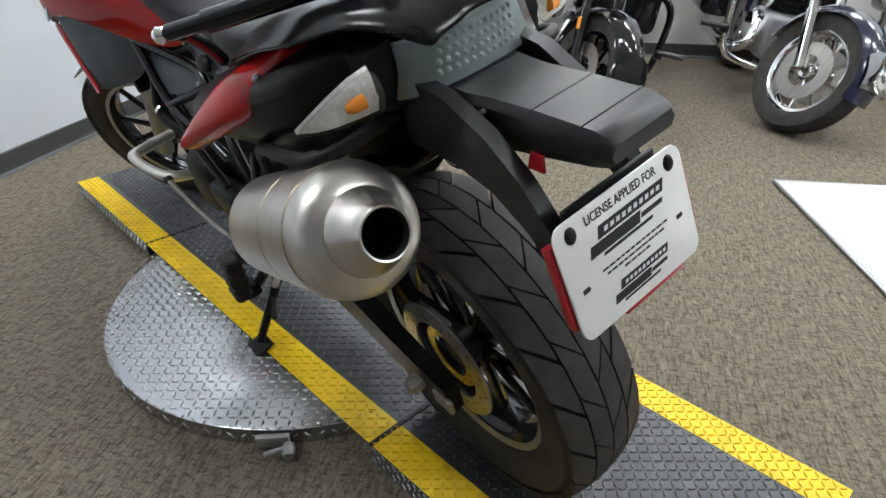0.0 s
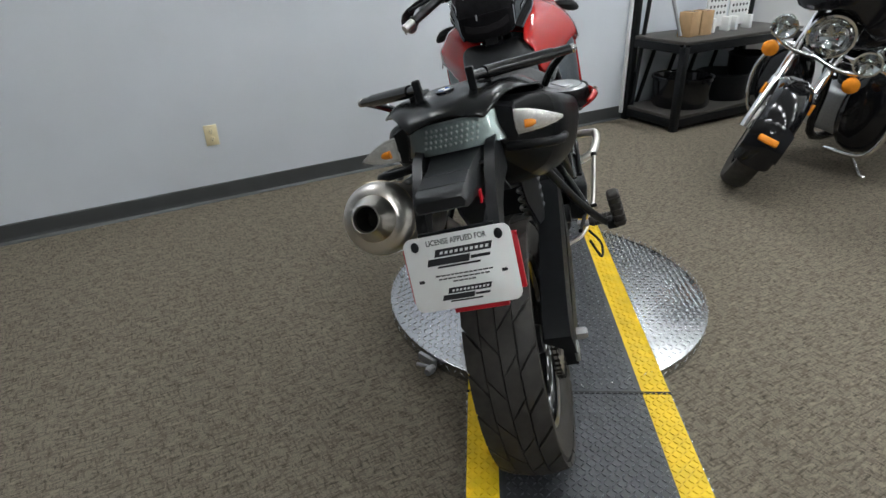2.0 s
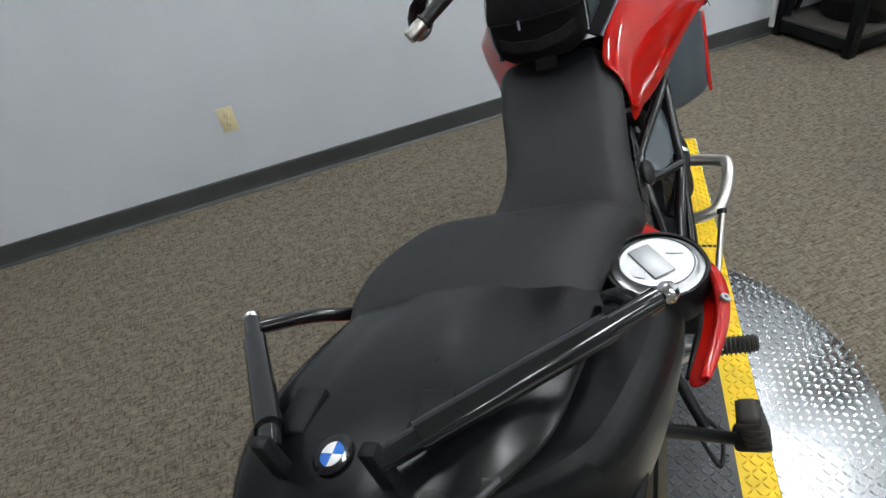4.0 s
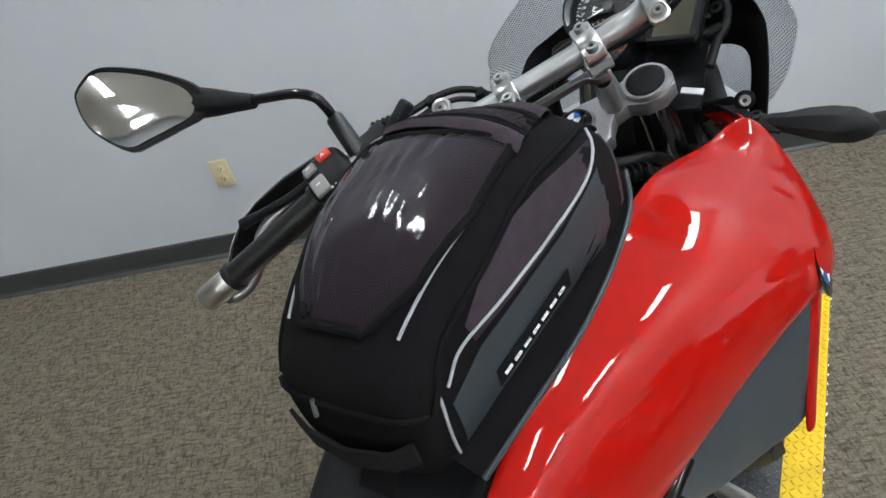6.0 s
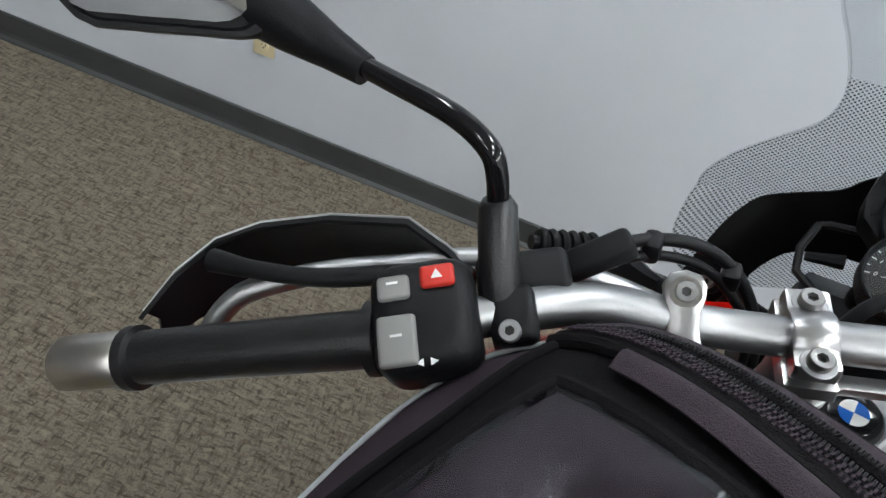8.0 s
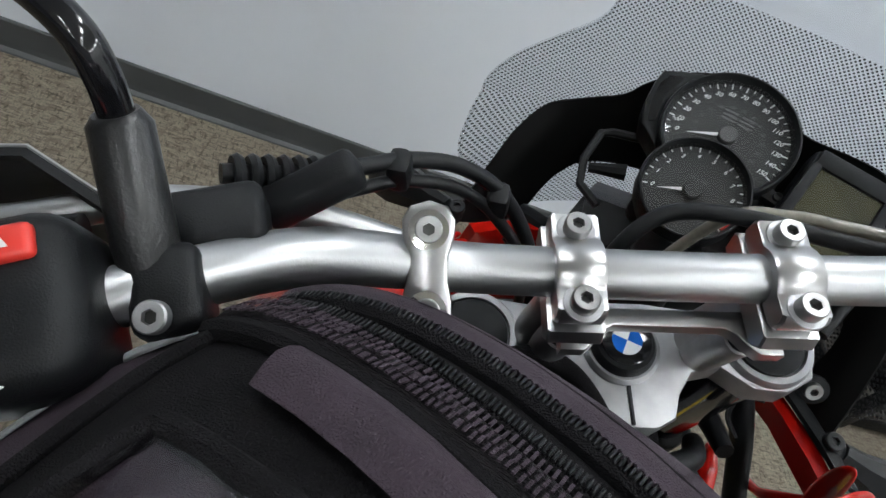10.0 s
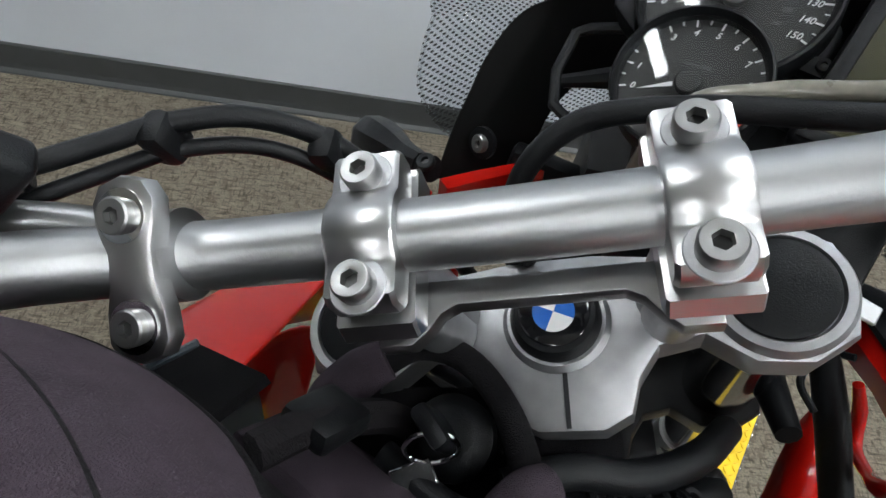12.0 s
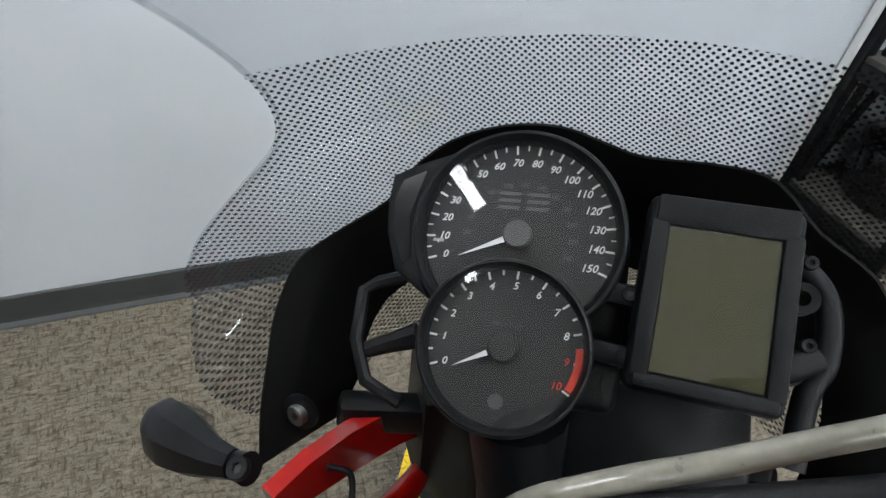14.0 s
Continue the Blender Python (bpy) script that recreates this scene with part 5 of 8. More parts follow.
    for x, w, y, h in ((-0.096, 0.012, 0.0, 0.08), (0.1, 0.012, 0.0, 0.08), (0.02, 0.10, -0.056, 0.012)):
        part("plate_holder", box(w, h, 0.012, (x, y, -0.008), 0.002), M["redp"], p, "red plastic plate holder", pl)
    for x, y in ((-0.076, 0.0415), (0.076, 0.0415)):
        part("screw", lathe([(0, 0.004), (0.005, 0.0035), (0.0075, 0.001), (0.0075, 0), (0, 0)], 14), M["blackp"], p, "black plastic screw cap", pl @ Matrix.Translation((x, y, 0.003)))
    for x, y in ((-0.077, -0.0095), (0.075, -0.0095)):
        part("slot", prism([(x - 0.005, y - 0.0022), (x + 0.004, y - 0.0022), (x + 0.006, y), (x + 0.004, y + 0.0022), (x - 0.005, y + 0.0022)], 0.0003, 0, 0.003), M["ink"], p, "", pl)
    part("lettering", text_bm("LICENSE APPLIED FOR", 0.0112), M["ink"], p, "", pl @ Matrix.Translation((0, 0.0435, 0.0032)))
    for oy, k in ((0.0195, 0.92), (-0.034, 0.7)):
        sh = lambda x, y: (k * (x + 0.35 * y), oy + k * y * 0.78)
        for x0, x1, y, h in ((-0.05, 0.062, 0.012, 0.015), (-0.062, 0.022, -0.005, 0.014), (0.024, 0.062, -0.005, 0.006), (-0.04, 0.045, -0.016, 0.004)):
            part("emblem", prism([sh(x0, y - h / 2), sh(x1, y - h / 2), sh(x1, y + h / 2), sh(x0, y + h / 2)], 0.0003, 0, 0.003), M["ink"], p, "", pl)
        for i in range(10):
            part("emblem", prism([sh(-0.04 + 0.01 * i, 0.009), sh(-0.034 + 0.01 * i, 0.009), sh(-0.034 + 0.01 * i, 0.0145), sh(-0.04 + 0.01 * i, 0.0145)], 0.0002, 0, 0.0034), M["print"], p, "", pl)
    for y, a, b in ((-0.0045, -0.05, 0.055), (-0.0095, -0.045, 0.045), (-0.0145, -0.02, 0.022)):
        x = a
        while x < b:
            w = 0.004 + 0.006 * random.random()
            part("print_bar", prism([(x, y - 0.001), (x + w, y - 0.001), (x + w, y + 0.001), (x, y + 0.001)], 0.0002, 0, 0.003), M["ink"], p, "", pl)
            x += w + 0.0015
    # luggage rack arms
    for s in (1, -1):
        a = part("rack_arm", tube([(s * 0.055, -0.078, 1.018), (s * 0.12, -0.01, 1.008), (s * 0.242, 0.115, 0.991)], 0.0105, 14, 4), M["blackg"], bike, "gloss black luggage rack arm")
        part("rack_sleeve", tube([(s * 0.078, -0.053, 1.0145), (s * 0.205, 0.077, 0.996)], 0.0135, 16), M["blackg"], a, "gloss black rack sleeve")
        part("rack_brace", tube([(s * 0.23, 0.108, 0.988), (s * 0.2, 0.16, 0.955), (s * 0.174, 0.204, 0.915)], 0.0095, 12, 4), M["blackg"], a)
        part("rack_post", box(0.016, 0.014, 0.05, (s * 0.055, -0.08, 1.012), 0.003), M["blackp"], a)
        part("rack_knob", lathe([(0, -0.012), (0.008, -0.012), (0.008, -0.004), (0.005, -0.002), (0.005, 0.003), (0.009, 0.006), (0.011, 0.012), (0.008, 0.018), (0, 0.02)], 16), M["chrome"], a, "chrome rack end knob", toward((s * 0.242, 0.115, 0.991), (s * 0.262, 0.135, 0.988)))
        # pannier hoop
        part("pannier_hoop", tube([(s * 0.09, -0.085, 0.868), (s * 0.16, -0.08, 0.858), (s * 0.197, -0.055, 0.85), (s * 0.202, 0.03, 0.832), (s * 0.19, 0.14, 0.80), (s * 0.17, 0.25, 0.745), (s * 0.15, 0.33, 0.67)], 0.0095, 12, 6), M["blackp"], bike, "black tubular pannier hoop")


tail()

# ---- tank bag ----
from mathutils.bvhtree import BVHTree

BAGK = [(0.728, 0.05, 1.05, 1.11), (0.733, 0.08, 1.035, 1.135), (0.75, 0.096, 1.03, 1.165), (0.79, 0.108, 1.045, 1.2), (0.84, 0.117, 1.06, 1.232), (0.9, 0.124, 1.07, 1.255), (0.96, 0.131, 1.085, 1.262), (1.005, 0.131, 1.09, 1.252), (1.035, 0.125, 1.09, 1.236), (1.058, 0.108, 1.10, 1.206), (1.07, 0.07, 1.12, 1.165)]
BAGC = -0.015


def bag_mid(y):
    return -0.042 + 0.036 * min(1.0, max(0.0, (y - 0.74) / 0.26))



def tank_bag():
    b = root("tank_bag", "black and plum nylon tank bag with a clear map pocket", "tank bag", BIKE @ FRONT)
    keys = smooth_path([(k[0], k[1], k[2]) for k in BAGK], 4)
    tops = smooth_path([(k[0], k[1], k[3]) for k in BAGK], 4)
    rows = []
    for p, q in zip(keys, tops):
        ring = []
        for j in range(56):
            a = 2 * math.pi * j / 56
            c, s = math.cos(a), math.sin(a)
            zm, hz = (p[2] + q[2]) / 2, (q[2] - p[2]) / 2
            x = p[1] * math.copysign(abs(c) ** 0.62, c) * (1 - (0.14 - 0.1 * min(1.0, max(0.0, (p[0] - 0.9) / 0.08))) * max(s, 0) ** 2)
            if c < 0:
                # the lower side swells out over the tank
                x -= 0.05 * abs(c) ** 0.5 * min(1.0, max(0.0, (0.45 - s) / 0.9)) * min(1.0, max(0.0, (p[0] - 0.76) / 0.15)) * min(1.0, max(0.0, (1.075 - p[0]) / 0.03))
            ring.append((bag_mid(p[0]) + x, p[0], zm + hz * math.copysign(abs(s) ** 0.62, s) + 0.006 * max(s, 0) * (1 - (x / max(p[1], 1e-3)) ** 2)))
        rows.append(ring)
    body = loft(rows)
    bmesh.ops.recalc_face_normals(body, faces=body.faces)
    tree = BVHTree.FromBMesh(body)
    bp = part("body", body, M["fabric"], b, "black nylon bag body")

    def drop(x, y, up=0.0):
        h = tree.ray_cast(Vector((x, y, 2)), Vector((0, 0, -1)))
        return (h[0] + h[1] * up) if h[0] else Vector((x, y, 1.15))

    def side(s, y, z, up=0.0):
        h = tree.ray_cast(Vector((s, y, z)), Vector((-s, 0, 0)))
        return (h[0] + h[1] * up) if h[0] else Vector((s * 0.1, y, z))

    def rear(x, z, up=0.0):
        h = tree.ray_cast(Vector((x, 0.3, z)), Vector((0, 1, 0)))
        return (h[0] + h[1] * up) if h[0] else Vector((x, 0.75, z))

    # top panel and clear pocket
    def hw(y):
        return (0.06 + 0.026 * min(1, max(0, (y - 0.765) / 0.1)) - 0.012 * max(0, (y - 0.93) / 0.06)) * (0.5 + 0.5 * min(1.0, max(0.0, (y - 0.7605) / 0.042)) ** 0.55)
    N = 44
    ys = [0.762 + (0.94 - 0.762) * k / N for k in range(N + 1)]
    wr = lambda x, y: 0.0042 * abs(noise.noise(Vector((x * 48 + y * 9, y * 8, 3)))) * (1.3 - 4.0 * (y - 0.762)) + 0.0012 * noise.noise(Vector((x * 75, y * 26, 9)))
    xs = [k / 20 - 1 for k in range(41)]
    part("map_panel", shell(grid([[drop(bag_mid(y) + u * hw(y), y, 0.0022) for u in xs] for y in ys]), 0.001), M["fabricp"], bp, "plum-grey pocket panel")
    part("map_pocket", shell(grid([[drop(bag_mid(y) + u * hw(y) * 0.97, y, 0.0055 + wr(u * 0.1, y)) for u in xs] for y in ys]), 0.0006), M["vinyl"], bp, "wrinkled clear vinyl map window")
    edge = [drop(bag_mid(ys[0]) + u * hw(ys[0]), ys[0], 0.004) for u in xs] + [drop(bag_mid(y) + hw(y), y, 0.004) for y in ys[1:]] + [drop(bag_mid(ys[-1]) + u * hw(ys[-1]), ys[-1], 0.004) for u in xs[::-1][1:]] + [drop(bag_mid(y) - hw(y), y, 0.004) for y in ys[::-1][1:]]
    part("pocket_trim", tube(edge, 0.0042, 8), M["fabric"], bp, "black fabric pocket binding")
    part("snap", lathe([(0, 0.003), (0.006, 0.002), (0.0065, 0), (0, 0)], 14), M["blackp"], bp, "black snap button", toward(drop(-0.072, 0.772, 0.006), drop(-0.072, 0.772, 0.02)))
    # silver side accents, side panels
    for s in (1, -1):
        cx = BAGC
        arc = [(0.765, 1.135), (0.79, 1.158), (0.84, 1.172), (0.9, 1.186), (0.96, 1.204), (1.01, 1.23)]
        part("piping", tube([side(s, y, z, 0.002) for y, z in smooth2(arc)], 0.0016, 8), M["piping"], bp, "silver reflective piping")
        arc2 = [(0.757, 1.135), (0.752, 1.10), (0.752, 1.07), (0.76, 1.045)]
        part("piping", tube([side(s, y, z, 0.002) for y, z in smooth2(arc2)], 0.0016, 8), M["piping"], bp, "silver reflective piping")
        lens = [[side(s, y, z0 + (z1 - z0) * v, 0.0018) for v in (0, 0.25, 0.5, 0.75, 1)] for y, z0, z1 in ((0.80, 1.155, 1.17), (0.84, 1.166, 1.2), (0.88, 1.176, 1.217), (0.92, 1.186, 1.225), (0.96, 1.2, 1.228), (1.0, 1.22, 1.226))]
        part("side_panel", shell(grid(lens), 0.001), M["fabricp"], bp, "plum nylon side panel")
        low = [[side(s, y, z0 + (z1 - z0) * v, 0.0018) for v in (0, 0.25, 0.5, 0.75, 1)] for y, z0, z1 in ((0.762, 1.06, 1.118), (0.80, 1.07, 1.147), (0.86, 1.085, 1.165), (0.92, 1.10, 1.18), (0.98, 1.12, 1.204), (1.03, 1.14, 1.215))]
        part("lower_panel", shell(grid(low), 0.001), M["fabricg"], bp, "charcoal coated lower side panel")
        seam = [side(s, y, z, 0.002) for y, z in smooth2([(0.748, 1.12), (0.78, 1.165), (0.84, 1.2), (0.92, 1.232), (1.0, 1.235), (1.045, 1.21)])]
        part("seam", tube(seam, 0.003, 8), M["fabric"], bp, "black bound seam")
        # side brand patch as plain shapes
        lg = [[side(s, y, z0 + v, 0.0032) for v in (0, 0.009, 0.018)] for y, z0 in ((0.805, 1.098), (0.84, 1.108), (0.875, 1.118), (0.91, 1.128))]
        part("patch", shell(grid(lg), 0.0008), M["fabric"], bp, "black badge patch")
        for i in range(7):
            y0, zc = 0.8165 + 0.0132 * i, 1.1085 + 0.0132 * i * 0.29
            mark = [(y0 + 0.0045 * q, zc + 0.0013 * q) for q in (-1, 1)]
            part("patch_mark", tube([side(s, y, z, 0.0036) for y, z in mark], 0.0022, 6), M["print"], bp)
        fin = [drop(bag_mid(0.768 + 0.1 * t) + s * (0.066 + 0.022 * t), 0.768 + 0.10 * t, 0.003) for t in (k / 8 for k in range(9))]
        part("piping", tube(fin, 0.0016, 8), M["piping"], bp, "silver reflective piping")
    # rolled edge and plum cuffs of the front apron, round the ignition lock
    part("apron_edge", tube([(-0.1, -0.034, -0.016), (-0.09, -0.02, -0.006), (-0.066, -0.012, 0.0), (-0.042, -0.02, 0.001), (-0.025, -0.042, -0.002), (-0.018, -0.066, -0.007), (-0.016, -0.09, -0.014)], [0.0075, 0.0085, 0.007, 0.0065, 0.0065, 0.0075, 0.008], 14, 6), M["fabric"], bp, "black rolled apron edge", STEER)
    part("apron_cuff", tube([(-0.122, -0.046, -0.012), (-0.108, -0.034, 0.0), (-0.092, -0.024, 0.005), (-0.08, -0.0185, 0.004)], [0.011, 0.0125, 0.012, 0.01], 16, 5), M["fabricp"], bp, "plum nylon apron cuff", STEER)
    part("apron_cuff", tube([(-0.036, -0.104, -0.006), (-0.026, -0.089, 0.001), (-0.016, -0.08, 0.001), (-0.008, -0.076, -0.005)], [0.012, 0.0125, 0.012, 0.0105], 16, 5), M["fabricp"], bp, "plum nylon apron cuff", STEER)
    under = [[(x, y, -0.034 - 0.1 * max(0.0, x + 0.02) + 0.004 * math.sin(90 * x + 140 * y)) for y in (-0.115, -0.1, -0.085, -0.07, -0.055, -0.04, -0.025)] for x in (-0.115, -0.095, -0.075, -0.055, -0.035, -0.015, 0.005, 0.025)]
    part("apron", shell(grid(under), 0.002), M["fabric"], bp, "black nylon apron under the lock", STEER)
    # ahead of the pocket: plum band, ribbed webbing, two zips and a broad plum flap
    XS = [q * 0.0075 for q in range(-13, 15)]
    xm = lambda u: -0.028 + u

    def belt(name, y0, y1, c0, c1, up, material, label, n=5, puff=0.0, start=-1.0):
        rows = [[drop(xm(u), y0 - c0 * u * u - 0.14 * u + (y1 - c1 * u * u - y0 + c0 * u * u) * k / n, up + puff * math.sin(math.pi * k / n)) for k in range(n + 1)] for u in XS if u > start]
        return part(name, shell(grid(rows), 0.0016), M[material], bp, label)

    belt("pocket_band", 0.952, 0.971, 0.6, 0.6, 0.0065, "fabricp", "plum fabric band ahead of the pocket", 4, 0.004, -0.063)
    belt("webbing", 0.9745, 0.9875, 0.6, 0.7, 0.006, "webbing", "ribbed black webbing strap", 4, 0.002)
    belt("flap", 1.021, 1.058, 2.2, 3.6, 0.0065, "fabricp", "broad plum nylon zip flap", 6, 0.003)
    tooth = link_mesh("zip_tooth", box(0.0011, 0.0044, 0.0018, (0, 0, 0), 0.0003, 1), M["blackp"])
    for y0, c in ((0.996, 0.9), (1.0165, 1.9)):
        zp = part("zip", tube([drop(xm(u), y0 - c * u * u - 0.14 * u, 0.002) for u in XS], 0.004, 8), M["fabric"], bp, "black zip")
        for q in range(-54, 55):
            u = q * 0.0017
            ob = new("zip_tooth", tooth)
            ob.parent = upper(zp)
            h0, h1 = drop(xm(u), y0 - c * u * u - 0.14 * u, 0.006), drop(xm(u + 0.001), y0 - c * (u + 0.001) ** 2 - 0.14 * (u + 0.001), 0.006)
            ob.matrix_local = basis(h0, h1 - h0, (0, 1, 0))
    # zigzag edge and stitching of the flap
    vs = bmesh.new()
    pr = None
    for q in range(-78, 79):
        u = q * 0.00125
        k = 0.0022 if q % 2 else 0.0
        a, b_ = drop(xm(u), 1.0215 - 2.2 * u * u - 0.14 * u - k, 0.0068), drop(xm(u), 1.025 - 2.2 * u * u - 0.14 * u, 0.0072)
        cur = (vs.verts.new(a), vs.verts.new(b_))
        if pr:
            vs.faces.new((pr[0], cur[0], cur[1], pr[1]))
        pr = cur
    part("flap_edge", shell(vs, 0.0012), M["fabricp"], bp, "zigzag-cut plum flap edge")
    part("stitching", tube([drop(xm(u), 1.032 - 2.4 * u * u - 0.14 * u, 0.0085) for u in XS], 0.0007, 6), M["webbing"], bp)
    part("seam", tube([drop(xm(u), 1.059 - 3.7 * u * u - 0.14 * u, 0.004) for u in XS], 0.003, 8), M["fabric"], bp, "black bound seam")
    # bright weave across the webbing
    weave = bmesh.new()
    for q in range(-42, 46):
        u = q * 0.0022
        for k in range(3):
            yy = 0.9757 + 0.004 * k - 0.65 * u * u - 0.14 * u
            x0 = xm(u) + (0.0011 if k % 2 else 0)
            pts = [drop(x0 + dx, yy + dy, 0.0092) for dx, dy in ((-0.0008, 0), (0.0002, 0), (0.0008, 0.0033), (-0.0002, 0.0033))]
            weave.faces.new([weave.verts.new(p) for p in pts])
    tagged(part("weave", shell(weave, 0.0007), M["fabricp"], bp, "raised webbing weave"), kind="stuff")
    # rolled front edge with loops
    part("edge_roll", tube([drop(xm(u), 0.972 - 0.6 * u * u - 0.14 * u, 0.003) for u in XS], 0.0045, 8), M["fabric"], bp, "black rolled edge")
    # rear face: handle, zip pull, lower flap
    h = [(-0.075, 1.085), (-0.05, 1.075), (0.0, 1.07), (0.05, 1.078), (0.075, 1.09)]
    rows = [[rear(-0.04 + x, z + dz, 0.004 + 0.010 * (1 - (x / 0.08) ** 2)) for dz in (-0.011, -0.004, 0.004, 0.011)] for x, z in h]
    part("carry_handle", shell(grid(rows), 0.004), M["webbing"], bp, "black padded carry handle")
    part("zip_pull", tube([rear(-0.04 - 0.03, 1.122, 0.004), rear(-0.04 - 0.031, 1.105, 0.007)], 0.0025, 8), M["alu"], bp, "metal zip pull")
    part("lower_zip", tube([rear(-0.04 + x, 1.118 + 0.1 * x * x, 0.002) for x in (q * 0.01 for q in range(-9, 10))], 0.003, 8), M["fabric"], bp, "black rear zip")
    part("seat_flap", shell(grid([[(-0.035 + x, y, z) for x in (-0.022, 0.0, 0.022)] for y, z in ((0.745, 1.045), (0.728, 1.035), (0.712, 1.018))]), 0.006), M["fabric"], bp, "black base flap on the seat")
    # skirt onto the tank
    for s in (1, -1):
        rows = [[(BAGC + s * x * (u if s < 0 or y > 0.9 else u * (0.8 + 0.2 * (y - 0.745) / 0.155)), y, z + 0.007 - 0.05 * (u - 1)) for u in (0.55, 0.75, 0.9, 1.0, 1.1)] for x, y, z in ((0.105, 0.745, 1.045), (0.118, 0.8, 1.068), (0.126, 0.88, 1.09), (0.13, 0.96, 1.108), (0.125, 1.04, 1.122), (0.105, 1.1, 1.13))]
        sk = part("base_skirt", shell(grid(rows), 0.005), M["fabric"], b, "black magnetic base skirt on the tank")
        part("skirt_piping", tube([r[4] for r in rows], 0.003, 8, 4), M["fabricg"], sk)
    # front buckle straps
    for x in (-0.05, 0.05):
        st = part("front_strap", tube([(x, 1.075, 1.16), (x * 0.9, 1.10, 1.15), (x * 0.8, 1.13, 1.12), (x * 0.8, 1.15, 1.08)], 0.008, 8, 5), M["webbing"], b, "black front securing strap")
        part("buckle", box(0.026, 0.03, 0.012, (x * 0.9, 1.105, 1.148), 0.004, 2, (-30, 0, 0)), M["blackp"], st, "black plastic buckle")
    part("front_panel", shell(grid([[(x, y, z - 1.2 * x * x) for x in (-0.09, -0.045, 0, 0.045, 0.09)] for y, z in ((1.04, 1.115), (1.085, 1.125), (1.115, 1.105), (1.13, 1.07))]), 0.006), M["fabricp"], b, "plum base panel at front of bag")
    return b


def smooth2(pts, n=5):
    return [(p[0], p[1]) for p in smooth_path([(a, c, 0) for a, c in pts], n)]


tank_bag()

# ---- handlebar, yoke, controls ----
SEATED["m"] = FRONT
BAR = [(0, 0.003, 0.088), (0.1, 0.003, 0.09), (0.14, -0.003, 0.106), (0.185, -0.018, 0.136), (0.235, -0.045, 0.158), (0.3, -0.072, 0.164), (0.48, -0.107, 0.152)]


def clamp(parent, x, w, r, label, big):
    """A split clamp round the bar with two bolts."""
    if not big:
        m = STEER @ basis((x, -0.001, 0.102), (1, 0, 0), (0, 0.89, 0.45))
        side = [(0.0125, 0.02), (0.012, 0.012), (0.0095, 0.003), (0.0095, -0.008), (0.0118, -0.018), (0.0122, -0.028)]
        o = side + [(w * math.cos(a) , -0.028 - 0.008 * math.sin(a)) for a in (radians(k) for k in (45, 90, 135))] + [(-p, q) for p, q in side[::-1]] + [(0.0125 * math.cos(a), 0.02 + 0.009 * math.sin(a)) for a in (radians(k) for k in (135, 90, 45))]
        c = part("clamp", prism(o, 0.008, 0.002, 0.0115), M["polish"], parent, label, m)
        part("clamp_ring", tube([(-0.0095, 0, 0), (0.0095, 0, 0)], 0.0172, 24), M["polish"], c, "", m)
        for q in (0.015, -0.0227):
            part("washer", lathe([(0.0045, 0), (0.0095, 0), (0.0095, 0.0012), (0.0045, 0.0016)], 20), M["chrome"], c, "", m @ Matrix.Translation((0, q, 0.0195)))
            bolt(c, (0, q, 0.0198), (0, 0, 1), 0.0065, 0.005, m)
        return c
    dz, y0 = 0.088, 0.003
    arch = [(0.0188 * math.sin(radians(k)), 0.0188 * math.cos(radians(k))) for k in range(46, -47, -7)]
    prof = [(0.0275, -0.0025), (0.031, 0.0005), (0.031, 0.0085), (0.0285, 0.0125), (0.0155, 0.0125)] + arch + [(-0.0155, 0.0125), (-0.026, 0.0125), (-0.0285, 0.0085), (-0.0285, 0.0005), (-0.0255, -0.0025)]
    rows = [[(x + dx, y0 + y * k, dz + z * k) for y, z in prof] for dx, k in ((-w, 0.95), (-w * 0.87, 1.0), (w * 0.87, 1.0), (w, 0.95))]
    c = s_part("clamp", loft(rows), M["polish"], parent, label)
    for yy in (0.022, -0.0195):
        s_part("spot_face", lathe([(0, 0.0004), (0.0098, 0.0004), (0.0102, 0.0)], 24), M["cast"], c, "", Matrix.Translation((x, yy, dz + 0.0125)))
        bolt(c, (x, yy, dz + 0.0127), (0, 0, 1), 0.007, 0.0072, STEER)
    low = [(0.03, -0.004), (0.033, -0.008), (0.031, -0.02), (-0.029, -0.02), (-0.034, -0.012), (-0.031, -0.004)]
    rows = [[(x + dx, y0 + y * k, dz - 0.012 + (z + 0.012) * k) for y, z in low] for dx, k in ((-w * 1.16, 0.96), (-w * 1.08, 1.0), (w * 1.08, 1.0), (w * 1.16, 0.96))]
    s_part("clamp_base", loft(rows), M["polish"], c)
    return c


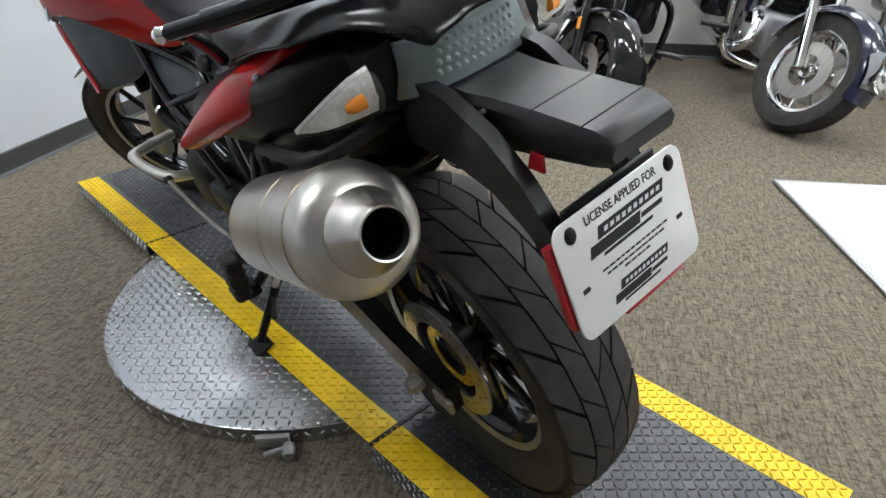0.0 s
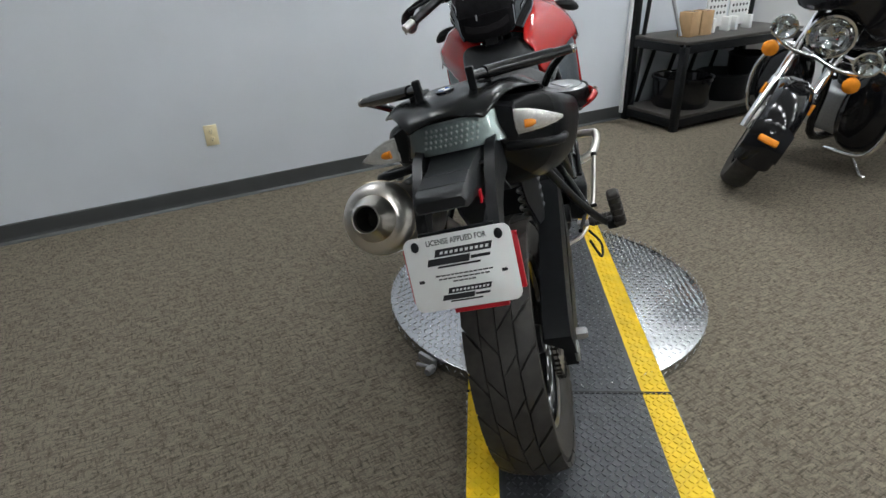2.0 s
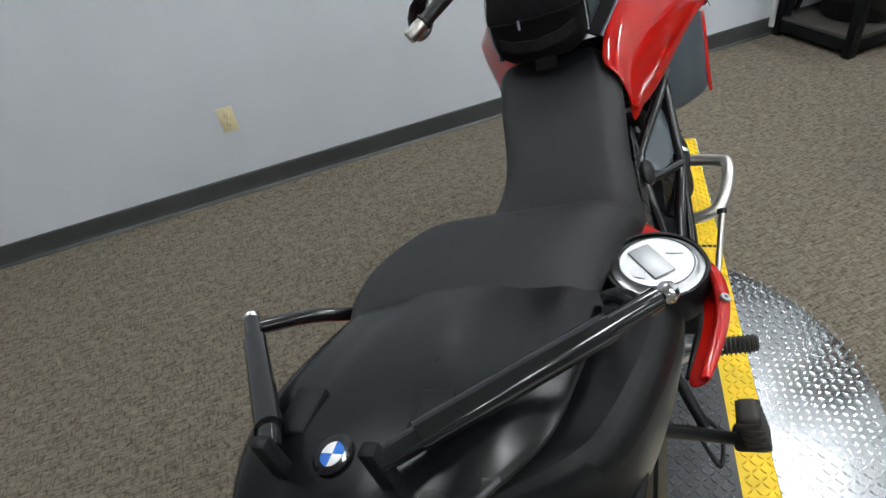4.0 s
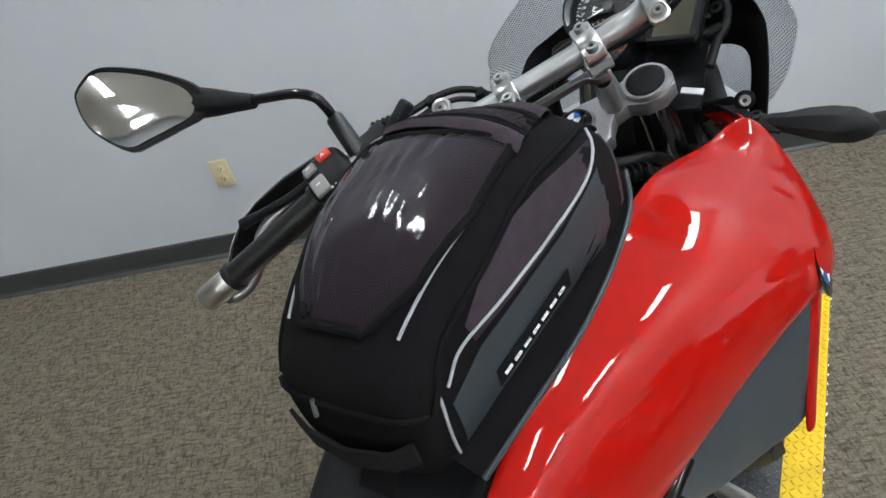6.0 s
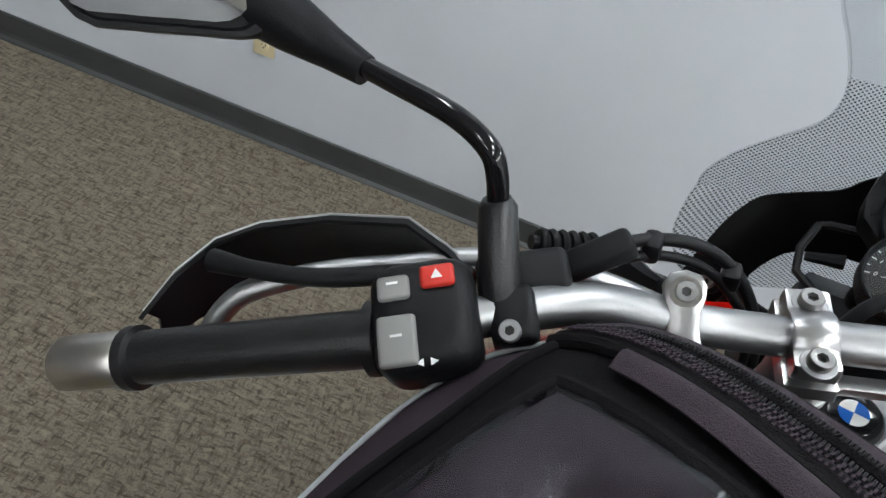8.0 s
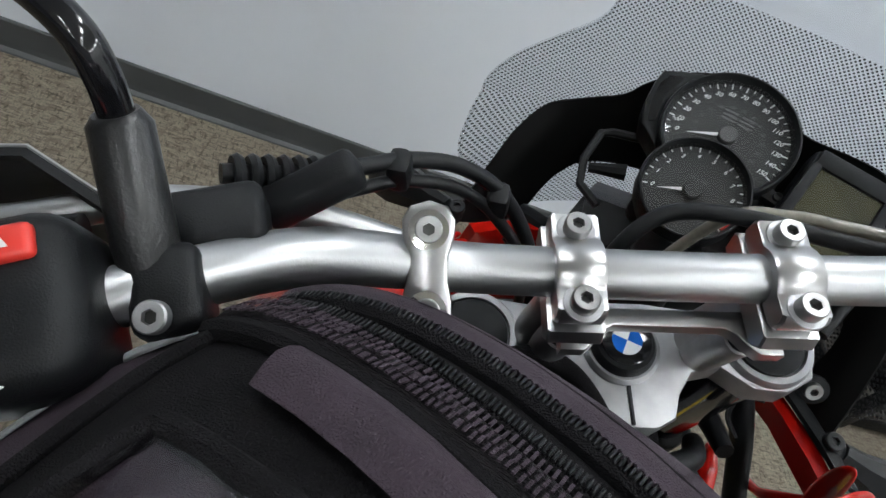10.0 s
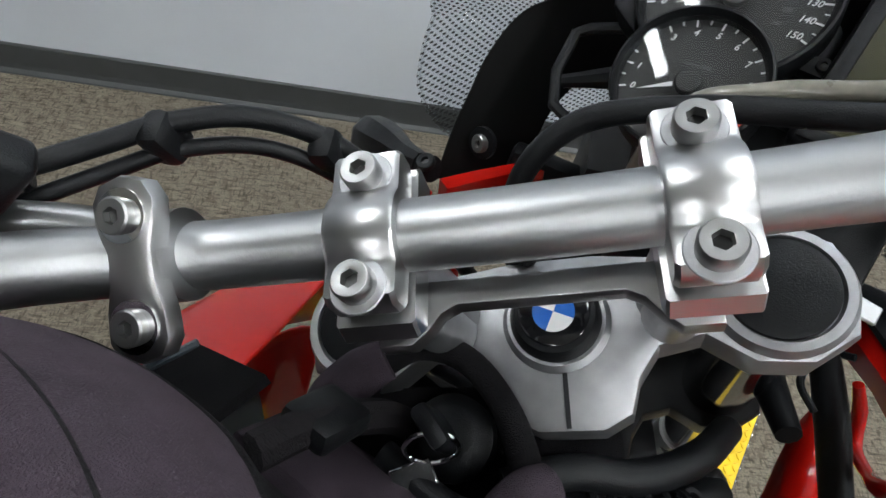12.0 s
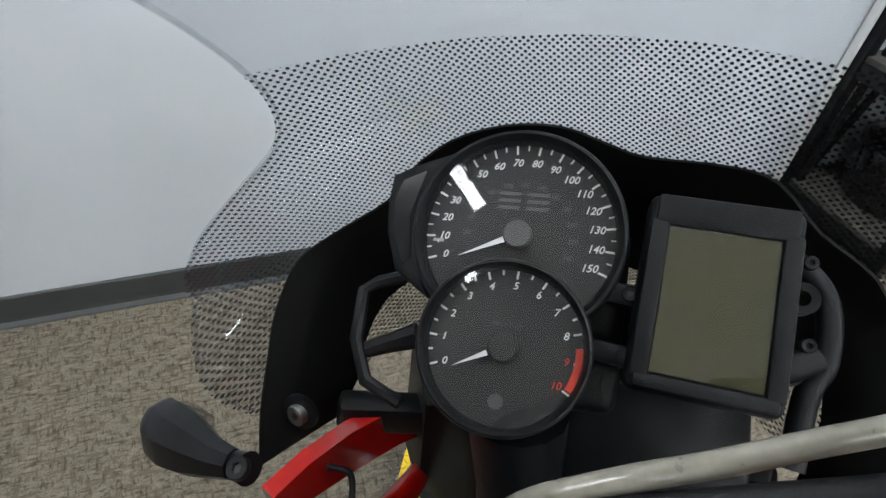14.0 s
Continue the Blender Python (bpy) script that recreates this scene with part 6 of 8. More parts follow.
def bars():
    pts = [(-x, y, z) for x, y, z in BAR[:0:-1]] + BAR
    rs = [0.0105, 0.0108, 0.0118, 0.0132, 0.0132, 0.0132, 0.0132, 0.0132, 0.0132, 0.0132, 0.0118, 0.0108, 0.0105]
    hb = s_part("handlebar", tube(pts, rs, 24, 7), M["alu"], bike, "satin aluminium tapered handlebar")
    for s in (-1, 1):
        g0, g1 = Vector((s * 0.292, -0.0705, 0.1635)), Vector((s * 0.447, -0.101, 0.154))
        g = s_part("grip", tube([g0, g0.lerp(g1, 0.01), g0.lerp(g1, 0.05), g0.lerp(g1, 0.06), g0.lerp(g1, 0.94), g0.lerp(g1, 0.95), g1.lerp(g0, 0.01), g1], [0.018, 0.021, 0.021, 0.0165, 0.0160, 0.0195, 0.0195, 0.016], 24), M["grip"], hb, "black rubber hand grip")
        s_part("bar_end", tube([g1, g1.lerp(g0, -0.02), g1.lerp(g0, -0.27), g1.lerp(g0, -0.285)], [0.0155, 0.0168, 0.0168, 0.015], 28), M["steel"], hb, "silver bar end weight")
        clamp(hb, s * 0.055, 0.0125, 0.014, "polished aluminium bar clamp", True)
        clamp(hb, s * 0.131, 0.0125, 0.014, "polished aluminium guard clamp", False)
        # brush guard: metal strap and black shield
        w = [(-0.465, -0.104, 0.152), (-0.472, -0.106, 0.132), (-0.45, -0.096, 0.122), (-0.425, -0.077, 0.129), (-0.412, -0.056, 0.142), (-0.392, -0.041, 0.149), (-0.35, -0.02, 0.145), (-0.304, -0.006, 0.14), (-0.25, 0.008, 0.136), (-0.19, 0.016, 0.115), (-0.13, 0.012, 0.088)]
        gd = s_part("hand_guard", tube([(-s * x, y, z) for x, y, z in w], 0.0075, 12, 6), M["alu"], bike, "aluminium hand guard bar with black shield")
        rows = []
        for x, y, zl, zh in ((-0.258, -0.002, 0.118, 0.138), (-0.276, 0.006, 0.105, 0.15), (-0.305, 0.023, 0.095, 0.153), (-0.36, 0.021, 0.09, 0.153), (-0.41, 0.011, 0.088, 0.151), (-0.44, -0.004, 0.09, 0.148), (-0.462, -0.03, 0.095, 0.142), (-0.475, -0.06, 0.105, 0.135)):
            rows.append([(-s * x, y - 0.006, zl), (-s * x, y + 0.004, (zl + zh) / 2), (-s * x, y, zh), (-s * x, y - 0.006, zh + 0.001)])
        s_part("shield", shell(grid(rows), 0.003), M["blackp"], gd, "black plastic hand guard shield")
        s_part("shield_edge", tube([r[2] for r in rows], 0.001, 6), M["alu"], gd, "bright shield edge")
        # lever
        lv = s_part("lever", tube([(s * 0.265, -0.022, 0.158), (s * 0.30, -0.027, 0.160), (s * 0.345, -0.036, 0.162), (s * 0.39, -0.036, 0.164), (s * 0.42, -0.032, 0.163)], [0.008, 0.0065, 0.006, 0.006, 0.008], 12, 5), M["blackp"], hb, "black hand lever")
        s_part("lever_perch", box(0.055, 0.03, 0.024, (s * 0.225, -0.012, 0.147), 0.006, 3, (0, 0, -14 * s)), M["blackp"], lv)
        s_part("perch_tail", box(0.05, 0.018, 0.018, (s * 0.185, 0.016, 0.137), 0.005, 3, (0, 20 * s, -20 * s)), M["blackp"], lv)
        # switch housing
        hm = Matrix.Translation((s * 0.268, -0.062, 0.168)) @ pose(0, 0, 0, 14, 0, (17 if s < 0 else -17))
        sw = s_part("switchgear", box(0.056, 0.062, 0.052, (0, 0, 0), 0.014, 4), M["blackp"], hb, "black handlebar switch housing", hm)
        for nm, mt, bx, by, bw, bh in (("button", "redbtn", 0.010, 0.017, 0.018, 0.012), ("button", "greybtn", -0.013, 0.0135, 0.017, 0.013), ("button", "greybtn", -0.013, -0.014, 0.02, 0.026)):
            bt = s_part(nm, box(bw, bh, 0.006, (bx * (1 if s < 0 else -1), by, 0.0265), 0.0025, 3), M[mt], sw, "red hazard button" if mt == "redbtn" else "grey rocker button", hm)
            if mt == "redbtn":
                s_part("icon", prism([(bx * (1 if s < 0 else -1) - 0.003, by - 0.002), (bx * (1 if s < 0 else -1) + 0.003, by - 0.002), (bx * (1 if s < 0 else -1), by + 0.003)], 0.0002, 0, 0.0296), M["print"], bt, "", hm)
            else:
                s_part("icon", box(0.006, 0.0013, 0.0003, (bx * (1 if s < 0 else -1), by + 0.002, 0.0296)), M["print"], bt, "", hm)
        for dx in (-0.004, 0.003):
            s_part("icon", prism([(dx - 0.0005, -0.028), (dx + 0.0035, -0.026), (dx - 0.0005, -0.024)] if dx > -0.002 else [(dx + 0.003, -0.028), (dx - 0.001, -0.026), (dx + 0.003, -0.024)], 0.0002, 0, 0.0256), M["print"], sw, "", hm)
    # top yoke
    o = [(-0.134, 0.006), (-0.128, -0.017), (-0.108, -0.028), (-0.085, -0.026), (-0.066, -0.012), (-0.045, -0.016), (-0.034, -0.028), (-0.026, -0.045), (-0.012, -0.053), (0.018, -0.053), (0.031, -0.046), (0.036, -0.03), (0.046, -0.016), (0.066, -0.012), (0.085, -0.026), (0.108, -0.028), (0.128, -0.017), (0.134, 0.006), (0.128, 0.028), (0.105, 0.039), (0.08, 0.034), (0.05, 0.03), (0.02, 0.034), (-0.02, 0.034), (-0.05, 0.03), (-0.08, 0.034), (-0.105, 0.039), (-0.128, 0.028)]
    y = s_part("top_yoke", prism(o, 0.022, 0.004, -0.036), M["cast"], bike, "cast aluminium top fork yoke")
    s_part("yoke_slot", box(0.0022, 0.03, 0.003, (0.002, -0.036, -0.0145)), M["ink"], y)
    s_part("stem_collar", lathe([(0.026, -0.016), (0.026, -0.012), (0.0235, -0.009), (0.02, -0.009)], 36), M["cast"], y, "cast ring round the stem")
    s_part("stem_cap", lathe([(0.0225, -0.015), (0.0215, -0.006), (0.019, -0.002), (0.0135, -0.001), (0.0, -0.001)], 36), M["blackp"], y, "black steering stem cap")
    roundel(y, STEER @ Matrix.Translation((0, 0, -0.0012)) @ pose(0, 0, 0, 0, 0, -25), 0.0165)
    near = [(-0.06, -0.031), (-0.047, -0.031), (-0.041, -0.026), (-0.036, -0.0195), (-0.03, -0.0165), (0.03, -0.0165), (0.036, -0.0195), (0.041, -0.026), (0.047, -0.031), (0.06, -0.031), (0.06, -0.006), (-0.06, -0.006)]
    far = [(-0.06, 0.016), (0.06, 0.016), (0.06, 0.03), (0.044, 0.03), (0.036, 0.0255), (-0.036, 0.0255), (-0.044, 0.03), (-0.06, 0.03)]
    s_part("bridge", prism(near, 0.009, 0.0015, 0.0575), M["polish"], y, "machined aluminium riser bridge")
    s_part("bridge", prism(far, 0.009, 0.0015, 0.0565), M["polish"], y, "machined aluminium riser bridge")
    for s in (-1, 1):
        f = Matrix.Translation((s * 0.1, 0.006, 0))
        s_part("fork_cap", lathe([(0.0315, -0.03), (0.0315, -0.012), (0.0295, -0.0085), (0.0255, -0.0085), (0.0245, -0.011), (0, -0.011)], 36), M["cast"], y, "", f)
        s_part("cap_cover", lathe([(0.024, -0.0115), (0.0238, -0.0085), (0.021, -0.0075), (0, -0.0075)], 36), M["blackp"], y, "black fork top plug", f)
        s_part("fork_leg", tube([(s * 0.1, 0.006, -0.03), (s * 0.1, 0.006, -0.55)], 0.0245, 24), M["blackg"], bike, "gloss black fork tube")
        s_part("fork_slider", tube([(s * 0.1, 0.006, -0.45), (s * 0.1, 0.04, AXLE - 0.02)], 0.028, 20), M["alu"], bike, "silver fork lower leg")
        rs_ = s_part("riser", lathe([(0.0175, -0.015), (0.0165, 0.0), (0.0125, 0.03), (0.012, 0.07), (0, 0.07)], 24), M["cast"], y, "aluminium bar riser", Matrix.Translation((s * 0.055, 0.008, 0)))
        bolt(rs_, (s * 0.0525, -0.012, 0.042), (0, -0.4, 0.9), 0.0085, 0.008, STEER, "blackp")
        s_part("riser_lug", tube([(s * 0.0525, -0.002, -0.012), (s * 0.0525, -0.012, 0.042)], [0.0135, 0.0105], 18), M["cast"], rs_)
    s_part("lower_yoke", prism([(x * 0.98, yy) for x, yy in o], 0.03, 0.004, -0.24), M["blackp"], bike, "black lower fork yoke")
    s_part("steering_stem", tube([(0, 0.0, -0.03), (0, 0, -0.24)], 0.024, 18), M["blackp"], bike, "black steering stem")
    # ignition lock with key
    lk = s_part("ignition_lock", lathe([(0, -0.012), (0.012, -0.012), (0.016, -0.014), (0.021, -0.02), (0.021, -0.06), (0, -0.06)], 28), M["blackp"], bike, "black ignition lock with key", Matrix.Translation((-0.055, -0.052, 0.0)))
    s_part("key", box(0.009, 0.022, 0.03, (-0.055, -0.052, 0.004), 0.003, 2, (0, 0, 35)), M["blackp"], lk, "black key head")
    s_part("key_ring", torus(0.012, 0.0012), M["chrome"], lk, "split key ring", Matrix.Translation((-0.057, -0.060, 0.006)) @ pose(0, 0, 0, 65, 20, 0))
    s_part("key_tag", box(0.02, 0.028, 0.002, (-0.066, -0.078, -0.006), 0.0008, 1, (20, 10, 20)), M["chrome"], lk, "shiny key tag")
    for q, r in (([(-0.03, -0.075, -0.02), (0.0, -0.068, -0.03), (0.03, -0.07, -0.045), (0.06, -0.06, -0.07), (0.085, -0.04, -0.12)], 0.0085), ([(-0.035, -0.09, -0.03), (0.0, -0.085, -0.04), (0.035, -0.085, -0.06), (0.07, -0.075, -0.1)], 0.01), ([(-0.085, -0.06, -0.01), (-0.05, -0.085, -0.01), (-0.015, -0.09, -0.02), (0.01, -0.1, -0.05)], 0.007)):
        s_part("loom_sleeve", tube(q, r, 14, 6), M["blackp"], lk, "black ribbed loom sleeve")
    for k in range(7):
        s_part("sleeve_rib", torus(0.0105, 0.0022, 16, 6), M["blackp"], lk, "", toward((0.005 + 0.008 * k, -0.085, -0.041 - 0.0036 * k), (0.05, -0.085, -0.065)))
    s_part("tidy_cover", box(0.06, 0.035, 0.05, (0.045, -0.08, -0.11), 0.01, 3, (10, 20, 15)), M["blackp"], lk, "black rubber connector cover")
    # cables
    cb = [("clutch_cable", [(-0.225, 0.02, 0.142), (-0.19, 0.033, 0.125), (-0.165, 0.05, 0.111), (-0.144, 0.061, 0.103), (-0.115, 0.068, 0.09), (-0.088, 0.066, 0.067), (-0.068, 0.056, 0.03), (-0.056, 0.05, -0.02), (-0.05, 0.045, -0.1)], 0.0048),
          ("wiring_loom", [(-0.24, -0.012, 0.128), (-0.2, 0.018, 0.118), (-0.165, 0.043, 0.102), (-0.144, 0.054, 0.094), (-0.115, 0.06, 0.079), (-0.09, 0.056, 0.055), (-0.068, 0.045, 0.01), (-0.06, 0.04, -0.1)], 0.0038),
          ("throttle_cable", [(0.22, 0.0, 0.13), (0.19, 0.016, 0.095), (0.155, 0.03, 0.068), (0.115, 0.045, 0.06), (0.065, 0.061, 0.057), (0.02, 0.066, 0.052), (-0.01, 0.05, 0.032), (-0.02, 0.035, -0.03), (-0.02, 0.03, -0.12)], 0.0055),
          ("wiring_loom", [(0.2, -0.004, 0.12), (0.16, 0.012, 0.07), (0.11, 0.026, 0.048), (0.06, 0.037, 0.042), (0.01, 0.04, 0.034), (-0.01, 0.035, 0.0), (-0.015, 0.03, -0.1)], 0.0042),
          ("brake_hose", [(0.23, 0.012, 0.12), (0.195, 0.034, 0.078), (0.158, 0.046, 0.062), (0.125, 0.054, 0.06), (0.092, 0.063, 0.057), (0.06, 0.07, 0.04), (0.03, 0.07, -0.05)], 0.0042)]
    for nm, q, r in cb:
        s_part(nm, tube(q, r, 12, 7), M["hose" if nm == "brake_hose" else "blackp"], bike, "clear-sheathed braided brake hose" if nm == "brake_hose" else "black rubber-sheathed handlebar cable")
    for q in ((-0.148, 0.057, 0.099), (-0.09, 0.063, 0.063)):
        s_part("cable_tie", box(0.014, 0.018, 0.022, q, 0.005, 2, (0, 0, -10)), M["blackp"], hb, "black cable clip")
    for k in range(6):
        s_part("boot_rib", torus(0.0072, 0.0028, 16, 6), M["blackp"], hb, "", toward((-0.219 + 0.0062 * k, 0.022 + 0.0023 * k, 0.139 - 0.003 * k), (-0.18, 0.037, 0.12)))
    return hb


bars()


def mirror(s):
    f = lambda x, y, z: Vector((s * x, y, z))
    bs = s_part("mirror", tube([f(0.232, -0.046, 0.155), f(0.235, -0.03, 0.168), f(0.238, -0.002, 0.20), f(0.2385, 0.0, 0.204)], [0.0105, 0.0118, 0.011, 0.008], 18), M["grip"], bike, "black rear-view mirror on a rubber-booted stalk")
    s_part("stalk", tube([f(0.238, -0.002, 0.2), f(0.2375, 0.003, 0.218), f(0.242, 0.009, 0.232), f(0.262, 0.022, 0.242), f(0.30, 0.042, 0.247), f(0.33, 0.056, 0.252)], 0.0062, 14, 6), M["blackg"], bs, "gloss black mirror stalk")
    s_part("mirror_clamp", box(0.026, 0.034, 0.03, (s * 0.225, -0.046, 0.155), 0.006, 3, (10, 0, 15 * -s)), M["blackp"], bs)
    bolt(bs, f(0.224, -0.060, 0.168), (0, -0.35, 0.94), 0.006, 0.005, STEER, "cast")
    # head: outline in its own plane, turned to the rider
    n = Vector((-s * 0.293, -0.801, 0.522)).normalized()
    u = Vector((0, 0, 1)).cross(n).normalized()
    m = STEER @ basis(f(0.443, 0.071, 0.325), u, n.cross(u))
    o = [(-0.0262, 0.0524), (-0.0394, 0.0464), (-0.0529, 0.0228), (-0.055, -0.0021), (-0.0422, -0.0398), (-0.0147, -0.0513), (0.019, -0.0609), (0.051, -0.0686), (0.0686, -0.0581), (0.0707, -0.0325), (0.0468, 0.0083), (0.0171, 0.0415), (-0.0029, 0.0537)]
    o = [(-s * x, y) for x, y in smooth2(o + o[:1], 3)[:-1]]
    if s < 0:
        o = o[::-1]
    gx, gy = -s * 0.002, -0.004
    rows = [[(gx + (x - gx) * k, gy + (y - gy) * k, z) for x, y in o] for k, z in ((0.0, 0.0), (0.9, 0.0), (0.93, 0.0025), (0.99, 0.003), (1.02, -0.003), (0.98, -0.012), (0.8, -0.024), (0.5, -0.031), (0.1, -0.033))]
    hd = part("mirror_housing", loft(rows), M["blackp"], bs, "black plastic mirror housing", m)
    glass_rows = [[(gx + (x - gx) * k + s * 0.004, gy + (y - gy) * k + 0.003, 0.0018 + 0.004 * (1 - k * k)) for x, y in o] for k in (0.001, 0.2, 0.4, 0.6, 0.75, 0.88)]
    part("mirror_glass", loft(glass_rows), M["mirror"], bs, "silvered convex mirror glass", m)
    neck = [f(0.318, 0.05, 0.248), f(0.34, 0.06, 0.255), f(0.365, 0.07, 0.265), f(0.39, 0.08, 0.275)]
    s_part("neck", tube(neck, [0.009, 0.012, 0.017, 0.02], 16, 4), M["blackp"], bs, "black mirror neck")


mirror(-1)
mirror(1)

# ---- instruments ----
DASH = basis((-0.015, 1.38, 1.18), (1, 0, 0), (0, 0.76, 0.65))


def cut_round(bm, cut):
    """Take out the faces inside a circle (x, y, radius)."""
    if cut:
        gone = [f for f in bm.faces if math.hypot(f.calc_center_median().x - cut[0], f.calc_center_median().y - cut[1]) < cut[2]]
        bmesh.ops.delete(bm, geom=gone, context="FACES")
    return bm


def dial(parent, cx, cy, r, top, label, cut=None):
    m = DASH @ Matrix.Translation((cx, cy, 0))
    d = part("gauge", cut_round(lathe([(0, -0.03), (r * 0.9, -0.03), (r, -0.012), (r, top), (r * 0.985, top + 0.002), (r * 0.955, top + 0.0025), (r * 0.915, top - 0.001), (r * 0.895, top - 0.008)], 112), cut), M["blackp"], parent, label, m)
    part("dial_face", cut_round(lathe([(r * 0.92 * k / 16, top - 0.0085) for k in range(17)], 72), cut), M["dial"], d, "matt black dial face", m)
    g = part("gauge_glass", cut_round(lathe([(r * 0.925 * k / 16, top - 0.001 + (r * 0.925) ** 2 / 0.6 * (1 - (k / 16) ** 2)) for k in range(17)], 72), cut), M["pane"], d, "clear gauge glass", m)
    g.visible_shadow = False
    return d, m, top - 0.008


def dash():
    d = part("instrument_panel", box(0.1, 0.11, 0.03, (0.012, 0.03, -0.045), 0.01, 3), M["blackp"], bike, "black plastic instrument cluster", DASH)
    # speedometer: 0 at -160, 150 at -20
    sp, m, z = dial(d, 0.0015, 0.0645, 0.0575, 0.008, "round black speedometer", (0.0, -0.0605, 0.0435))
    R = 0.0515
    for v in range(0, 151, 5):
        a = radians(199.4 - 219.6 * v / 150)
        ln = 0.005 if v % 10 == 0 else 0.0028
        part("tick", box(ln, 0.0011 if v % 10 == 0 else 0.0008, 0.0003, ((R - ln / 2) * math.cos(a), (R - ln / 2) * math.sin(a), z), 0, 1, (0, 0, math.degrees(a))), M["print"], sp, "", m)
        if v % 10 == 0:
            part("numeral", text_bm(str(v), 0.0058, 0.0001, 0.25), M["print"], sp, "", m @ Matrix.Translation((0.0415 * math.cos(a), 0.0415 * math.sin(a), z)))
    for v in range(20, 241, 20):
        a = radians(199.4 - 219.6 * v / 240)
        part("numeral", text_bm(str(v), 0.0036, 0.0001, 0.25), M["dim"], sp, "", m @ Matrix.Translation((0.029 * math.cos(a), 0.029 * math.sin(a), z)))
    part("numeral", text_bm("mph", 0.0036, 0.0001), M["print"], sp, "", m @ Matrix.Translation((-0.044, -0.006, z)))
    for x in (-0.007, 0.0085):
        for y in (0.0195, 0.0235, 0.0155):
            part("face_mark", prism([(x - 0.0065, y - 0.0009), (x + 0.0055, y - 0.0009), (x + 0.0065, y + 0.0009), (x - 0.0055, y + 0.0009)], 0.0002, 0, z), M["dim"], sp, "", m)
    a = radians(205)
    part("needle", prism([(0.008 * math.cos(a + 0.2), 0.008 * math.sin(a + 0.2)), (0.034 * math.cos(a), 0.034 * math.sin(a)), (0.008 * math.cos(a - 0.2), 0.008 * math.sin(a - 0.2))], 0.0006, 0, z + 0.003), M["print"], sp, "white needle", m)
    part("needle_hub", lathe([(0, 0.006), (0.007, 0.0058), (0.0078, 0.005), (0.0078, 0), (0, 0)], 24), M["hubgrey"], sp, "grey needle hub", m @ Matrix.Translation((0, 0, z)))
    # rev counter
    tc, m, z = dial(d, 0.0015, 0.004, 0.0455, 0.0115, "round black rev counter")
    R = 0.0405
    for v in [k * 0.5 for k in range(0, 21)]:
        a = radians(200 - 22.9 * v)
        ln = 0.0042 if v == int(v) else 0.0024
        red = v > 8.4
        part("tick", box(ln, 0.0011, 0.0003, ((R - ln / 2) * math.cos(a), (R - ln / 2) * math.sin(a), z), 0, 1, (0, 0, math.degrees(a))), M["print"], tc, "", m)
        if v == int(v):
            part("numeral", text_bm(str(int(v)), 0.0056, 0.0001, 0.2), M["redmark" if v > 8 else "print"], tc, "", m @ Matrix.Translation((0.0325 * math.cos(a), 0.0325 * math.sin(a), z)))
    part("redline", prism(circle(0.0405, 12, 0, 0, -27, 6) + circle(0.0368, 12, 0, 0, -27, 6)[::-1], 0.0003, 0, z), M["redmark"], tc, "red limit band", m)
    part("numeral", text_bm("rpm x 1000", 0.0034, 0.0001), M["dim"], tc, "", m @ Matrix.Translation((0, 0.012, z)))
    a = radians(207)
    part("needle", prism([(0.009 * math.cos(a + 0.16), 0.009 * math.sin(a + 0.16)), (0.029 * math.cos(a), 0.029 * math.sin(a)), (0.009 * math.cos(a - 0.16), 0.009 * math.sin(a - 0.16))], 0.0006, 0, z + 0.003), M["print"], tc, "white needle", m)
    part("needle_hub", lathe([(0, 0.006), (0.007, 0.0058), (0.0078, 0.005), (0.0078, 0), (0, 0)], 24), M["dial"], tc, "", m @ Matrix.Translation((0, 0, z)))
    part("face_mark", prism(circle(0.004, 12, -0.001, -0.028), 0.0002, 0, z), M["dim"], tc, "", m)
    # warning lamp window beside the speedometer
    o = [(-0.0315, 0.1125), (-0.06, 0.1015), (-0.0745, 0.094), (-0.0755, 0.08), (-0.0735, 0.06), (-0.0655, 0.039), (-0.043, 0.024), (-0.0495, 0.0405), (-0.0555, 0.0645), (-0.048, 0.0933)]
    part("warning_window", prism(o, 0.028, 0.003, -0.025), M["blackp"], d, "black warning lamp surround", DASH)
    part("warning_glass", prism([(-0.054, 0.097), (-0.067, 0.0905), (-0.0705, 0.08), (-0.0685, 0.06), (-0.061, 0.042), (-0.0565, 0.046), (-0.0605, 0.07)], 0.0008, 0, 0.003), M["blackg"], d, "dark warning lamp strip", DASH)
    # display module
    dm = DASH @ Matrix.Translation((0.1015, 0.036, 0)) @ pose(0, 0, 0, 0, 0, -4)
    b = part("display_housing", box(0.074, 0.102, 0.026, (0, 0.0045, -0.010), 0.006, 3), M["blackp"], d, "black display housing", dm)
    for x, y, w, h in ((0, 0.046, 0.066, 0.016), (0, -0.0405, 0.066, 0.007), (-0.0305, 0.001, 0.009, 0.08), (0.031, 0.001, 0.009, 0.08)):
        part("display_frame", box(w, h, 0.004, (x, y, 0.0042), 0.0015, 2), M["blackp"], b, "", dm)
    part("lcd", box(0.0515, 0.0735, 0.001, (0, 0.001, 0.0032)), M["lcd"], b, "blank olive LCD screen", dm)
    lg = part("lcd_glass", box(0.0515, 0.0735, 0.0008, (0, 0.001, 0.0048)), M["pane"], b, "clear display glass", dm)
    lg.visible_shadow = False
    for x, y in ((0.064, 0.028), (0.064, -0.012), (0.055, 0.02), (0.052, -0.012)):
        bolt(b, (x + 0.1015 - 0.06 if x < 0.06 else x + 0.08, y + 0.036, -0.004), (0, 0, 1), 0.0035, 0.004, DASH, "blackp")
